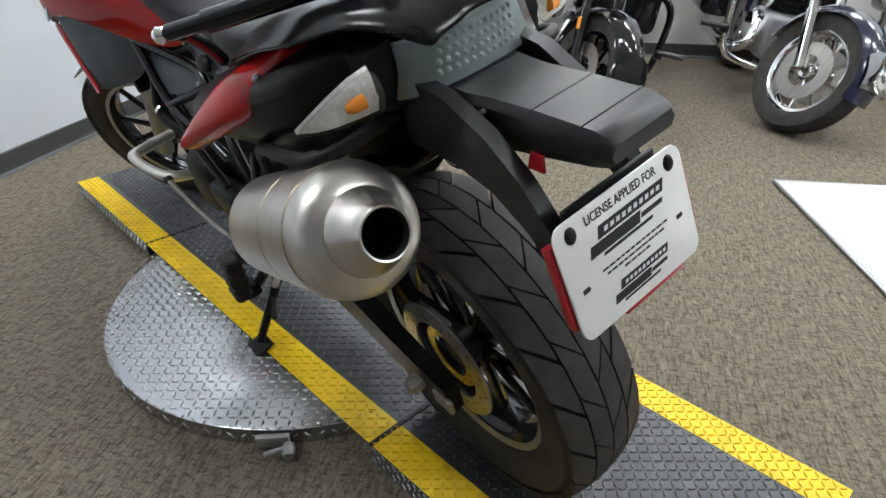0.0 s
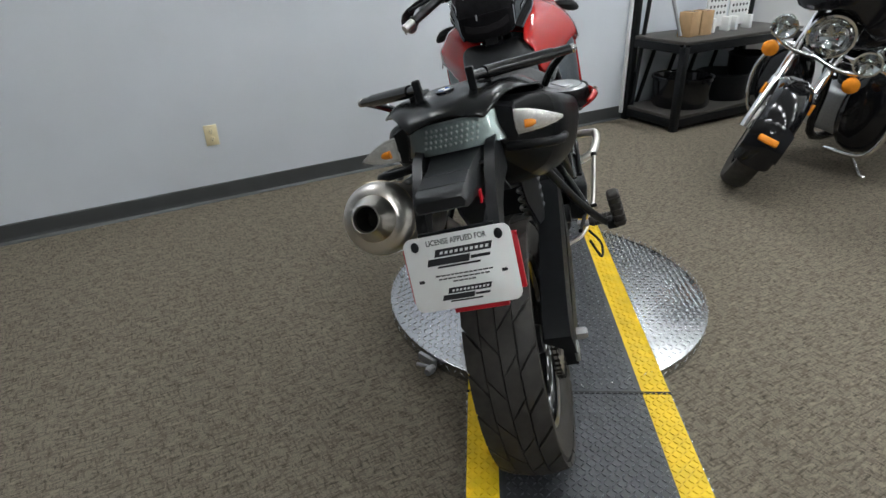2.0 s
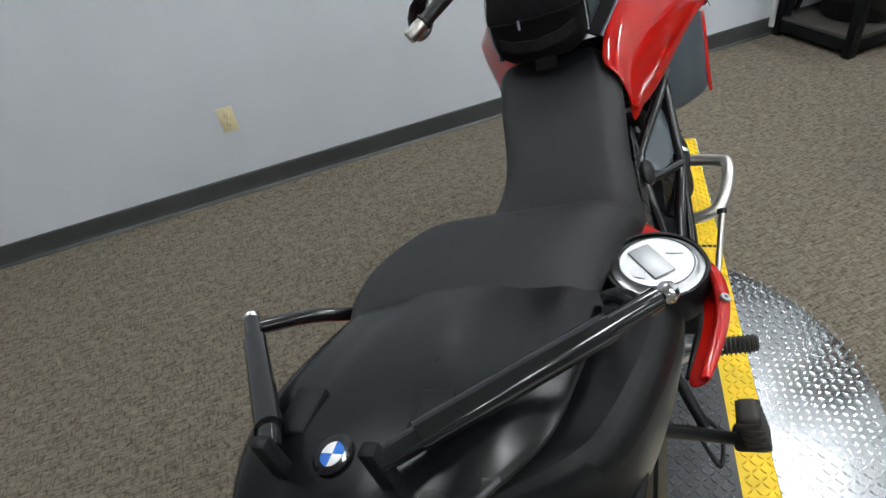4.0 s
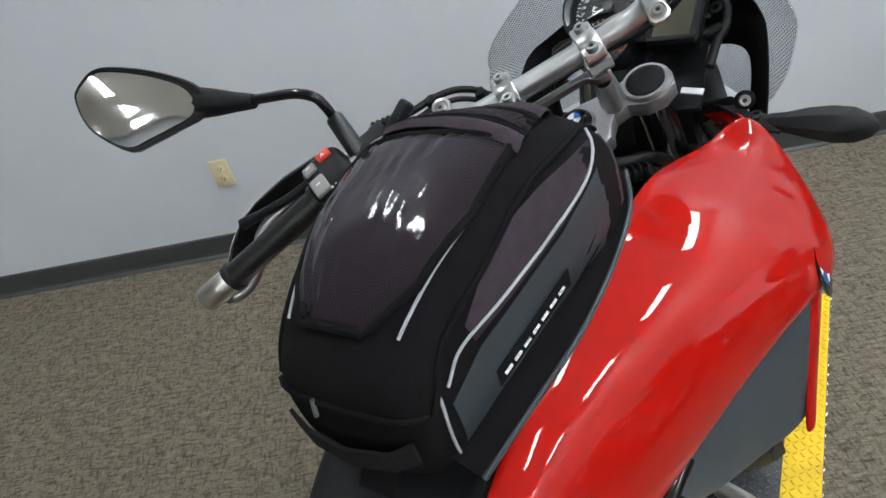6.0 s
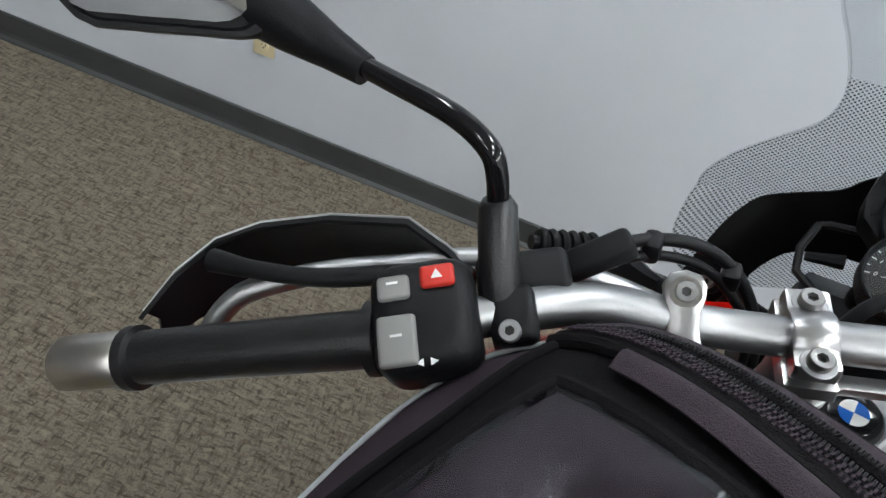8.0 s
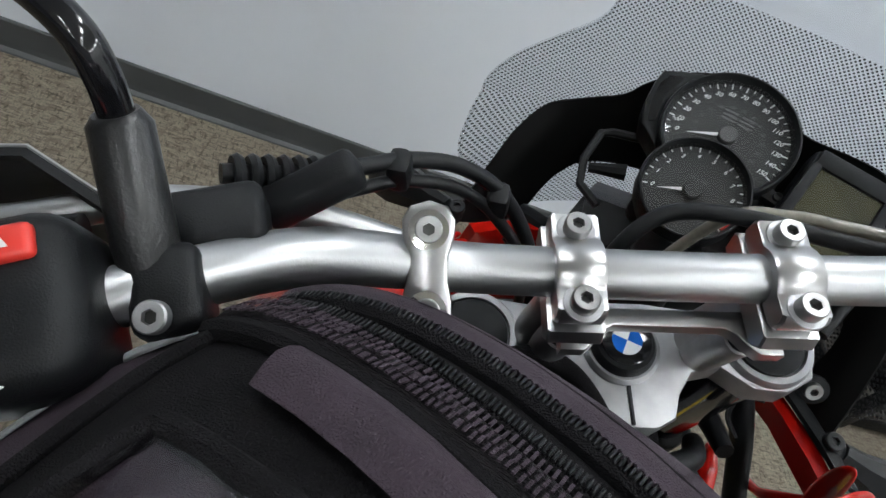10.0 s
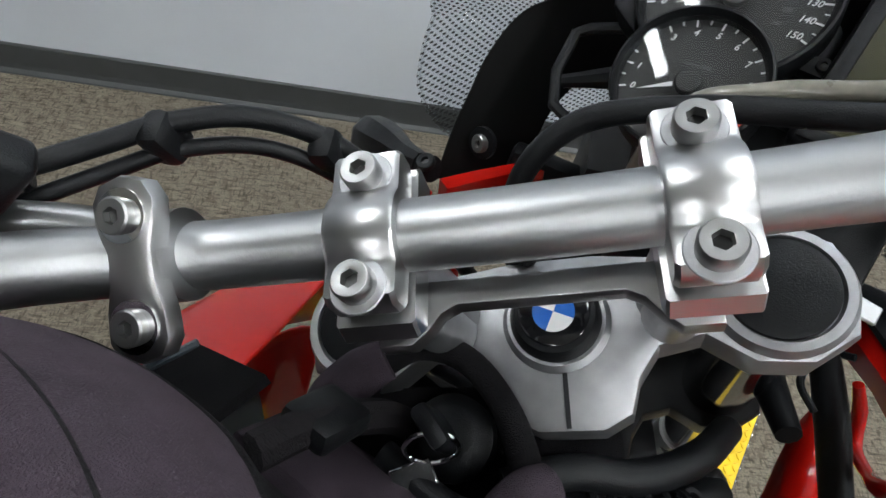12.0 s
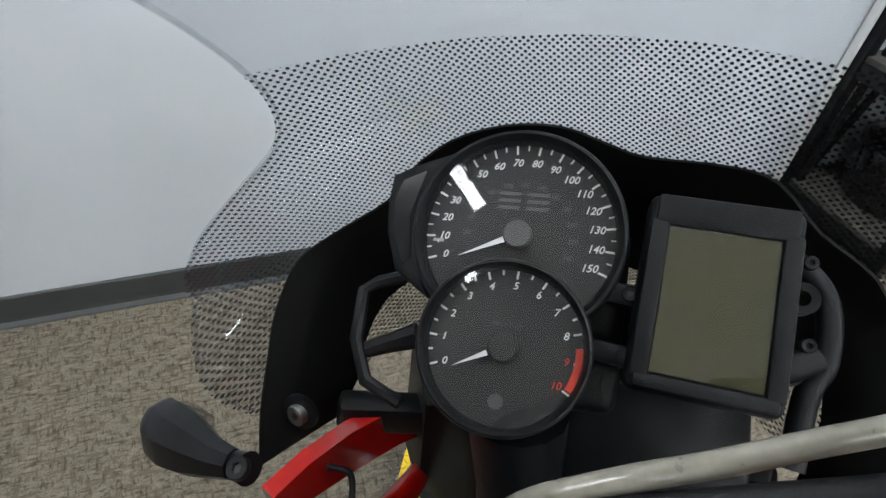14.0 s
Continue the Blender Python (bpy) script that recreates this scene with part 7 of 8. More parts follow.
    part("dash_tray", box(0.1, 0.13, 0.012, (0.085, -0.02, -0.06), 0.004, 2), M["blackp"], d, "black tray behind the display", DASH)
    # bracket plates beside the gauges
    lb = [(-0.05, 0.045), (-0.085, 0.034), (-0.094, 0.028), (-0.094, -0.002), (-0.084, -0.026), (-0.06, -0.036)]
    part("dash_bracket", tube([(x, y, -0.03) for x, y in lb], 0.0042, 8), M["blackp"], bike, "black instrument bracket", DASH)
    part("dash_bracket", tube([(-0.055, 0.005, -0.03), (-0.072, -0.002, -0.03), (-0.086, -0.008, -0.03)], [0.008, 0.006, 0.005], 8), M["blackp"], bike, "black instrument bracket", DASH)
    rb = [(0.12, 0.085, -0.03), (0.1475, 0.068, -0.03), (0.161, 0.049, -0.03), (0.161, 0.02, -0.03), (0.153, 0.002, -0.03), (0.147, -0.036, -0.03)]
    part("dash_bracket", tube(rb, 0.0065, 10, 5), M["blackp"], bike, "black instrument bracket", DASH)
    part("dash_bracket", tube([(0.12, 0.012, -0.025), (0.142, 0.013, -0.025), (0.156, 0.02, -0.028)], 0.008, 10), M["blackp"], bike, "black instrument bracket", DASH)
    for q in ((0.148, 0.05), (0.1425, 0.013)):
        part("lug_eye", lathe([(0.004, -0.004), (0.0085, -0.004), (0.0085, 0.004), (0.004, 0.004), (0.004, -0.004)], 16), M["blackp"], d, "", DASH @ Matrix.Translation((q[0], q[1], -0.028)))
    for y in (0.04, 0.008):
        part("link_arm", box(0.05, 0.012, 0.012, (0.056, y, -0.012), 0.003, 2, (0, 0, -8)), M["blackp"], d, "black link arm to the display", DASH)
        bolt(d, (0.062, y, -0.006), (0, 0, 1), 0.004, 0.003, DASH, "blackp")
    for s in (1, -1):
        part("dash_stay", box(0.1, 0.022, 0.03, (s * 0.105, 1.43, 1.04), 0.006, 2, (0, -15 * s, -20 * s)), M["blackp"], bike, "black fairing stay")
    part("pod_stalk", tube([(0.01, -0.03, -0.02), (0.012, -0.07, -0.045), (0.012, -0.12, -0.09)], [0.028, 0.024, 0.026], 14), M["blackp"], d, "black cluster stalk", DASH)
    part("bracket_boss", box(0.05, 0.09, 0.12, (0.01, 1.44, 1.10), 0.012, 3), M["blackp"], bike, "black headstock fairing bracket")
    part("mount_tab", box(0.03, 0.012, 0.003, (0.115, 1.34, 1.115), 0.001, 1, (20, 10, 0)), M["alu"], bike, "silver mounting tab")


dash()

SCR = [(1.045, 0.165), (1.06, 0.193), (1.1, 0.218), (1.13, 0.228), (1.17, 0.231), (1.205, 0.214), (1.235, 0.185), (1.26, 0.16), (1.285, 0.152), (1.31, 0.155), (1.34, 0.166), (1.375, 0.182), (1.41, 0.187), (1.44, 0.175), (1.465, 0.14), (1.48, 0.09), (1.485, 0.03)]


def scr_y(x, z):
    return 1.60 - 0.38 * (z - 1.03) - (2.6 + 25.0 * max(0.0, 1.16 - z)) * x * x


def screen():
    sheet = lambda pts, off, n=20: [[(p[0] * u, scr_y(p[0] * u, p[2]) + off, p[2]) for u in (k / n - 1 for k in range(2 * n + 1))] for p in pts]
    pts = smooth_path([(w, 0, z) for z, w in SCR], 4)
    w = part("windscreen", shell(grid(sheet(pts, 0)), 0.003), M["clear"], bike, "clear curved windscreen with dotted lower band")
    low = [p for p in pts if p[2] < 1.312]
    part("dot_print", grid(sheet(low, -0.0035, 24)), M["screen"], w, "printed black dot band")
    # black cover: outer edge over the top, inner edge round the dash, left to right
    outer = [(-0.198, 1.035), (-0.198, 1.07), (-0.195, 1.105), (-0.191, 1.133), (-0.178, 1.16), (-0.147, 1.177), (-0.118, 1.192), (-0.1, 1.215), (-0.07, 1.238), (-0.035, 1.248), (0.0, 1.247), (0.03, 1.235), (0.054, 1.229), (0.098, 1.237), (0.12, 1.235), (0.145, 1.21), (0.172, 1.195), (0.19, 1.16), (0.198, 1.11), (0.2, 1.035)]
    inner = [(-0.166, 1.02), (-0.154, 1.04), (-0.15, 1.06), (-0.144, 1.08), (-0.132, 1.098), (-0.115, 1.105), (-0.09, 1.108), (-0.06, 1.108), (-0.04, 1.108), (-0.02, 1.108), (0.0, 1.108), (0.02, 1.108), (0.04, 1.108), (0.06, 1.108), (0.09, 1.11), (0.12, 1.115), (0.145, 1.12), (0.165, 1.115), (0.172, 1.09), (0.168, 1.03)]
    po, pi_ = (smooth_path([(a, 0, c) for a, c in q], 3) for q in (outer, inner))
    ring = [[(lambda v: (v[0], scr_y(v[0], v[2]) - 0.006, v[2]))(b.lerp(a, k / 7)) for a, b in zip(po, pi_)] for k in range(8)]
    part("screen_mask", shell(grid(ring), 0.002), M["maskb"], w, "black lower screen cover")
    part("edge", tube([(p[0], scr_y(p[0], p[2]), p[2]) for p in pts], 0.0018, 6), M["clear"], w, "polished screen edge")
    part("edge", tube([(-p[0], scr_y(p[0], p[2]), p[2]) for p in pts], 0.0018, 6), M["clear"], w, "polished screen edge")
    for s in (1, -1):
        bolt(w, (s * 0.168, 1.395, 1.07), (s * 0.3, -0.9, 0.3), 0.008, 0.006)
        part("washer", lathe([(0.006, 0), (0.014, 0), (0.014, 0.004), (0.006, 0.005)], 20), M["blackp"], w, "", toward((s * 0.168, 1.398, 1.069), (s * 0.17, 1.38, 1.075)))
        ind = part("front_indicator", loft([[(s * x, y + dy, z + dz) for dy, dz in ((-h, 0), (-h * 0.7, h * 0.8), (0, h), (h * 0.8, h * 0.6), (h, 0), (h * 0.7, -h * 0.8), (0, -h), (-h * 0.7, -h * 0.8))] for x, y, z, h in ((0.205, 1.354, 1.056, 0.011), (0.225, 1.358, 1.051, 0.0145), (0.25, 1.366, 1.045, 0.021), (0.275, 1.375, 1.037, 0.025), (0.298, 1.385, 1.029, 0.024), (0.316, 1.394, 1.021, 0.016), (0.325, 1.4, 1.016, 0.005))]), M["blackp"], bike, "black front turn indicator on rubber stalk")
        part("stalk", tube([(s * 0.19, 1.352, 1.058), (s * 0.21, 1.356, 1.052), (s * 0.23, 1.36, 1.045), (s * 0.245, 1.364, 1.04)], [0.012, 0.009, 0.009, 0.011], 14, 3), M["blackp"], ind, "black ribbed rubber stalk")
        part("indicator_lens", loft([[(s * x, y + 0.012 + dy, z + dz) for dy, dz in ((0, -h), (h * 0.7, 0), (0, h))] for x, y, z, h in ((0.25, 1.374, 1.043, 0.012), (0.28, 1.384, 1.034, 0.018), (0.308, 1.396, 1.022, 0.010))]), M["lens"], ind, "clear indicator lens")
        # red fairing arms behind the screen, with gaps between them
        rows = [[(s * x, y, z) for x, y, z in r] for r in (((0.215, 1.31, 1.05), (0.225, 1.318, 1.02)), ((0.19, 1.335, 1.057), (0.195, 1.35, 1.025)), ((0.165, 1.37, 1.055), (0.17, 1.385, 1.025)), ((0.135, 1.41, 1.05), (0.135, 1.425, 1.02)), ((0.1, 1.435, 1.045), (0.1, 1.452, 1.015)))]
        if s < 0:
            rows = [[(-x, y, z) for x, y, z in r] for r in (((0.17, 1.338, 1.066), (0.18, 1.345, 1.02)), ((0.16, 1.372, 1.058), (0.17, 1.368, 1.012)), ((0.14, 1.402, 1.057), (0.145, 1.4, 1.01)), ((0.117, 1.432, 1.052), (0.118, 1.432, 1.008)), ((0.09, 1.445, 1.05), (0.09, 1.455, 1.008)))]
        part("fairing_arm", shell(grid(rows), 0.012), M["red"], bike, "red fairing bracket arm")
        part("fairing_arm", tube([(s * 0.125, 1.305, 1.03), (s * 0.105, 1.345, 1.02), (s * 0.098, 1.4, 0.985), (s * 0.103, 1.44, 0.95)], [0.008, 0.011, 0.011, 0.009], 10, 5), M["red" if s < 0 else "blackp"], bike, "red fairing strut" if s < 0 else "black fairing strut")
        if s > 0:
            cap = [((0.203, 1.317, 1.062), (0.222, 1.322, 1.056)), ((0.182, 1.338, 1.066), (0.2, 1.346, 1.061)), ((0.158, 1.37, 1.064), (0.176, 1.38, 1.06)), ((0.13, 1.408, 1.06), (0.146, 1.42, 1.056)), ((0.095, 1.433, 1.056), (0.108, 1.448, 1.052))]
            part("arm_cap", shell(grid(cap), 0.004), M["blackp"], bike, "black cap strip on the fairing arm")
            part("inner_fairing", tube([(0.156, 1.428, 0.92), (0.162, 1.418, 0.9), (0.17, 1.402, 0.868), (0.176, 1.386, 0.83), (0.18, 1.37, 0.79)], [0.005, 0.014, 0.019, 0.02, 0.018], 16, 4), M["red"], bike, "red lower inner fairing")
            part("bracket_strip", tube([(0.12, 1.372, 1.05), (0.148, 1.36, 1.003), (0.167, 1.352, 0.967), (0.184, 1.344, 0.935), (0.206, 1.33, 0.89), (0.215, 1.31, 0.85)], [0.009, 0.011, 0.011, 0.011, 0.011, 0.01], 12, 4), M["blackp"], bike, "black fairing bracket strip")
            part("fairing_rim", tube([(0.162, 1.414, 0.985), (0.174, 1.414, 0.96), (0.184, 1.401, 0.936), (0.19, 1.365, 0.958), (0.19, 1.33, 0.995), (0.208, 1.312, 1.03)], [0.004, 0.0055, 0.005, 0.005, 0.007, 0.009], 10, 5), M["red"], bike, "red rim of the fairing opening")
        part("stay_cable", tube([(s * 0.14, 1.37, 1.05), (s * 0.125, 1.372, 1.04), (s * 0.12, 1.35, 1.03), (s * 0.135, 1.34, 1.02)], 0.0025, 8, 5), M["blackp"], bike, "thin black cable")
        bolt(ind, (s * 0.19, 1.346, 1.067), (0, -0.4, 0.9), 0.008, 0.006, None, "blackp")
    # headlamp housing and beak ahead of the dash
    part("headlamp_shell", loft([[(x * w_, y, z0 + (z1 - z0) * v) for x, v in ((-1, 0.2), (-0.8, 0.9), (0, 1), (0.8, 0.9), (1, 0.2), (0.6, 0), (-0.6, 0))] for y, w_, z0, z1 in ((1.42, 0.1, 0.92, 1.085), (1.46, 0.125, 0.92, 1.11), (1.54, 0.13, 0.9, 1.09), (1.6, 0.11, 0.9, 1.02))]), M["blackp"], bike, "black headlamp shell")
    part("front_mudguard", shell(grid([[(x, 0.055 + 0.36 * math.sin(a) + 0.0, AXLE + 0.36 * math.cos(a) - 2.2 * x * x) for x in (-0.07, -0.035, 0, 0.035, 0.07)] for a in (radians(k) for k in range(-50, 51, 10))]), 0.004), M["blackp"], bike, "black front mudguard", STEER)


screen()
SEATED["m"] = None

# ---- things along the end wall ----


def steel_rack():
    x0, x1, y0, y1 = 3.18, 4.5, -0.52, -0.04
    r = root("steel_rack", "dark steel two-tier rack against the wall", "rack", ROOM)
    for x, y, h in ((x0, y0, 0.6), (x1, y0, 0.6), (x0, y1, 1.75), (x1, y1, 1.75)):
        part("upright", box(0.05, 0.05, h, (x, y, h / 2), 0.003), M["blackp"], r, "black square-tube upright")
    for z in (0.06, 0.585):
        for y in (y0, y1):
            part("rail", box(x1 - x0 - 0.05, 0.04, 0.06, ((x0 + x1) / 2, y, z), 0.003), M["blackp"], r)
        for x in (x0, x1):
            part("rail", box(0.04, y1 - y0 - 0.05, 0.06, (x, (y0 + y1) / 2, z), 0.003), M["blackp"], r)
        part("deck", box(x1 - x0 + 0.03, y1 - y0 + 0.03, 0.022, ((x0 + x1) / 2, (y0 + y1) / 2, z + 0.042), 0.003), M["wood"], r, "worn brown shelf board")
    for k in range(5):
        x = x0 + 0.12 + 0.26 * k
        part("brace", tube([(x, y1 + 0.02, 0.09), (x + 0.16, y1 + 0.02, 0.56)], 0.016, 8), M["blackp"], r, "black diagonal brace")
    part("brace", tube([(x0 + 0.01, y1 - 0.04, 0.12), (x0 + 0.12, y1 - 0.02, 1.1)], 0.016, 8), M["blackp"], r, "black diagonal brace")
    part("edge_trim", box(0.02, 0.03, 1.6, (x0 - 0.04, y1 + 0.02, 0.85), 0.004), M["white"], r, "white corner strip")


steel_rack()


def rack_contents():
    t = root("drum_tub", "glossy black round tub on the rack's lower deck", "tub", ROOM @ pose(3.5, -0.28, 0.115))
    part("shell", lathe([(0, 0), (0.2, 0), (0.215, 0.02), (0.22, 0.2), (0.232, 0.205), (0.232, 0.225), (0.215, 0.228), (0.205, 0.21), (0.2, 0.03), (0, 0.025)], 40), M["blackg"], t)
    t2 = root("drum_tub", "black open tub beside another on the rack", "tub", ROOM @ pose(3.98, -0.28, 0.115))
    part("shell", lathe([(0, 0), (0.19, 0), (0.2, 0.02), (0.2, 0.19), (0.21, 0.2), (0.2, 0.205), (0.19, 0.03), (0, 0.025)], 36), M["blackp"], t2)
    for x, a, w in ((3.42, 12, 0.13), (3.56, -6, 0.11)):
        c = root("cardboard_box", "small brown cardboard carton standing on the rack", "box", ROOM @ pose(x, -0.33, 0.638, 0, 0, a))
        part("carton", box(w, 0.1, 0.17, (0, 0, 0.085), 0.003), M["card"], c)
        part("tape", box(0.03, 0.101, 0.002, (0, 0, 0.171)), M["wood"], c)
    for x in (3.78, 4.04):
        s = root("display_stand", "white perforated metal display stand on the rack", "stand", ROOM @ pose(x, -0.3, 0.638))
        part("back", box(0.235, 0.012, 0.34, (0, 0.03, 0.2), 0.004), M["white"], s)
        for e in (-0.085, 0.085):
            part("leg", box(0.03, 0.08, 0.1, (e, 0, 0.05), 0.004), M["white"], s)
        for i in range(5):
            for j in range(5):
                part("hole", prism(circle(0.0105, 12, -0.08 + 0.04 * i, 0.13 + 0.045 * j), 0.001, 0, 0), M["ink"], s, "", pose(0, 0.0235, 0, 90, 0, 0))
    p = root("pry_bar", "bare metal bar leaning on the rack", "bar", ROOM @ pose(3.3, -0.35, 0.638))
    part("rod", tube([(0.02, 0, 0.01), (-0.05, 0.12, 0.42)], 0.013, 10), M["alu"], p)


rack_contents()


def floor_panel():
    a, b, c = Vector((1.88, -0.07, 0)), Vector((1.23, -0.64, 0)), Vector((2.14, -0.43, 0))
    u, v = (b - a).normalized(), (c - a).normalized()
    o = [a, a + u * 1.5, a + u * 1.5 + v * 1.2, a + v * 1.2]
    p = root("floor_board", "glossy white board lying on the carpet", "board", pose(0, 0, 0))
    part("sheet", prism([(q[0], q[1]) for q in o], 0.012, 0.002, 0.001), M["gloss"], p)
    for q0, q1 in zip(o, o[1:] + o[:1]):
        part("edging", tube([q0 + Vector((0, 0, 0.01)), q1 + Vector((0, 0, 0.01))], 0.008, 8), M["alu"], p, "metal board edging")


floor_panel()


def cruiser(at, label, style, lean=-9, steer=34):
    """A heavy cruiser; its front tyre stands at the origin and it faces along y."""
    m = ROOM @ pose(*at, 0, 0, 0, 90) @ pose(0, 0, 0, 0, lean, 0)
    b = root("cruiser_motorcycle", label, "motorcycle", m, "parked cruisers by the end wall")
    trim = M["chrome"] if style != "black" else M["blackg"]
    dark = M["blackg"]
    ax = Vector((0, -math.sin(radians(28)), math.cos(radians(28))))
    st = Matrix.Translation((0, -0.03, 0.3)) @ Matrix.Rotation(radians(steer), 4, ax) @ Matrix.Translation((0, 0.03, -0.3))

    def wheel_simple(mm, R, w, nm):
        t = mm @ pose(0, 0, 0, 0, 90, 0)
        hw = w / 2
        ty = part(nm, lathe([(R - 0.1, -hw * 0.7), (R - 0.05, -hw), (R - 0.02, -hw * 0.95), (R - 0.004, -hw * 0.6), (R, 0), (R - 0.004, hw * 0.6), (R - 0.02, hw * 0.95), (R - 0.05, hw), (R - 0.1, hw * 0.7)], 48), M["tyre"], b, "black road tyre on a cast wheel", t)
        part("rim", lathe([(R - 0.1, -hw * 0.72), (R - 0.115, -hw * 0.6), (R - 0.125, 0), (R - 0.115, hw * 0.6), (R - 0.1, hw * 0.72), (R - 0.092, hw * 0.74), (R - 0.092, -hw * 0.74), (R - 0.1, -hw * 0.72)], 48), trim, ty, "", t)
        part("hub", lathe([(0, -0.06), (0.03, -0.06), (0.045, -0.04), (0.045, 0.04), (0.03, 0.06), (0, 0.06)], 20), trim, ty, "", t)
        for k in range(9):
            a = radians(40 * k)
            part("spoke", tube([(0.04 * math.cos(a), 0.04 * math.sin(a), 0), ((R - 0.115) * math.cos(a + 0.1), (R - 0.115) * math.sin(a + 0.1), 0)], [0.012, 0.009], 6), trim, ty, "", t)
        for z in (-0.065, 0.065):
            part("brake_disc", lathe([(0.08, z - 0.002), (0.145, z - 0.002), (0.145, z + 0.002), (0.08, z + 0.002), (0.08, z - 0.002)], 36), M["steel"], ty, "steel brake disc", t)
        return ty

    R = 0.305
    fwl = wheel_simple(st @ Matrix.Translation((0, 0, R)), R, 0.13, "front_wheel")
    wheel_simple(Matrix.Translation((0, -1.5, R)), R, 0.17, "rear_wheel")

    def fender(mm, a0, a1, r, w, nm):
        rows = [[((x * w), (r - 0.05 * x ** 4) * math.cos(a), (r - 0.05 * x ** 4) * math.sin(a)) for x in (-1, -0.85, -0.5, 0, 0.5, 0.85, 1)] for a in (radians(a0 + (a1 - a0) * k / 12) for k in range(13))]
        return part(nm, shell(grid(rows), 0.004), M["navy"] if style == "chrome" else dark, b, "glossy dark fender", mm)
    ff = fender(st @ Matrix.Translation((0, 0, R)), -5, 165, R + 0.035, 0.095, "front_fender")
    fender(Matrix.Translation((0, -1.5, R)), 20, 200, R + 0.05, 0.12, "rear_fender")
    tip = part("fender_tip", shell(grid([[(x * 0.097, (R + 0.04) * math.cos(a), (R + 0.04 - 0.05 * x ** 4) * math.sin(a)) for x in (-1, -0.5, 0, 0.5, 1)] for a in (radians(q) for q in (8, 18, 28, 38))]), 0.003), M["chrome"] if style == "chrome" else dark, ff, "", st @ Matrix.Translation((0, 0.0, R)))
    part("fender_lamp", box(0.1, 0.03, 0.035, (0, (R + 0.05) * math.cos(radians(22)), R + (R + 0.05) * math.sin(radians(22))), 0.01, 3, (30, 0, 0)), M["orange"], ff, "amber fender lamp", st) if style == "touring" else None
    for s in (-1, 1):
        p0, p1 = Vector((s * 0.1, 0, R)), Vector((s * 0.1, -0.36, R + 0.62))
        f = part("fork_leg", tube([p0, p0.lerp(p1, 0.42), p0.lerp(p1, 0.43), p1], [0.032, 0.032, 0.024, 0.024], 16), trim, b, "chrome fork leg" if style != "black" else "black fork leg", st)
        if style != "chrome":
            part("reflector", box(0.012, 0.02, 0.06, (s * 0.135, -0.1, R + 0.2), 0.003, 2, (30, 0, 0)), M["orange"], f, "amber fork reflector", st)
    # nacelle, lamps, bar
    hl = Vector((0, -0.2, 0.84))
    nac = part("nacelle", lathe([(0, -0.16), (0.08, -0.13), (0.11, -0.05), (0.112, 0.0), (0.1, 0.0)], 28), dark if style != "chrome" else M["chrome"], b, "headlamp nacelle", st @ toward(hl, hl + Vector((0, 1, -0.1))))
    hm = st @ toward(hl, hl + Vector((0, 1, -0.1)))
    part("lamp_ring", lathe([(0.112, -0.01), (0.117, 0.0), (0.112, 0.018), (0.1, 0.02), (0.1, 0.01)], 32), M["chrome"], nac, "chrome headlamp ring", hm)
    part("lamp_bowl", lathe([(0.1, 0.01), (0.08, -0.03), (0.03, -0.06), (0, -0.06)], 28), M["chrome"], nac, "silver lamp reflector", hm)
    part("lamp_lens", lathe([(0.1, 0.014), (0.06, 0.028), (0, 0.034)], 28), M["lens"], nac, "clear fluted headlamp lens", hm)
    for k in range(7):
        part("facet", box(0.02, 0.02, 0.012, (0.05 * math.cos(k * 0.9), 0.05 * math.sin(k * 0.9), -0.02), 0.004, 1, (20, 30 * (k % 3), 0)), M["polish"], nac, "", hm)
    for s in (-1, 1):
        if style == "touring":
            q = Vector((s * 0.22, -0.17, 0.80 if s < 0 else 0.80))
            pm = st @ toward(q, q + Vector((0, 1, -0.1)))
            pl = part("passing_lamp", lathe([(0, -0.08), (0.05, -0.06), (0.066, 0.0), (0.066, 0.012), (0.058, 0.012)], 24), M["chrome"], b, "chrome passing lamp", pm)
            part("lamp_bowl", lathe([(0.058, 0.008), (0.03, -0.02), (0, -0.03)], 20), M["chrome"], pl, "", pm)
            part("lamp_lens", lathe([(0.058, 0.01), (0.03, 0.02), (0, 0.023)], 20), M["lens"], pl, "clear passing lamp lens", pm)
            qi = Vector((s * 0.22, -0.16, 0.68))
            im = st @ toward(qi, qi + Vector((0, 1, -0.1)))
            part("indicator", lathe([(0, -0.05), (0.03, -0.04), (0.042, 0), (0.04, 0.014), (0.02, 0.026), (0, 0.028)], 20), M["orange"], b, "amber turn indicator", im)
            part("lamp_bar", tube([(0, -0.2, 0.72), (s * 0.12, -0.19, 0.71), (s * 0.22, -0.18, 0.74), (s * 0.22, -0.18, 0.8)], 0.012, 10, 4), M["chrome"], b, "chrome lamp bar", st)
        part("handlebar", tube([(0, -0.36, 0.98), (s * 0.16, -0.38, 1.03), (s * 0.34, -0.48, 1.06), (s * 0.44, -0.62, 1.02)], 0.013, 12, 5), trim, b, "handlebar", st)
        part("grip", tube([(s * 0.36, -0.5, 1.056), (s * 0.44, -0.62, 1.02)], 0.019, 12), M["grip"], b, "black rubber grip", st)
        if style == "touring":
            rows = [[(s * x, y, z) for x, z in ((0.1, 0.2), (0.36, 0.2), (0.44, 0.42), (0.40, 0.66), (0.22, 0.72), (0.1, 0.6))] for y in (-0.42, -0.5, -0.6)]
            rows[0] = [(s * (0.27 + (abs(p[0]) - 0.27) * 0.85), p[1], 0.44 + (p[2] - 0.44) * 0.85) for p in rows[0]]
            lf = subsurf(part("leg_fairing", loft(rows), dark, b, "glossy black lower leg fairing"), 2)
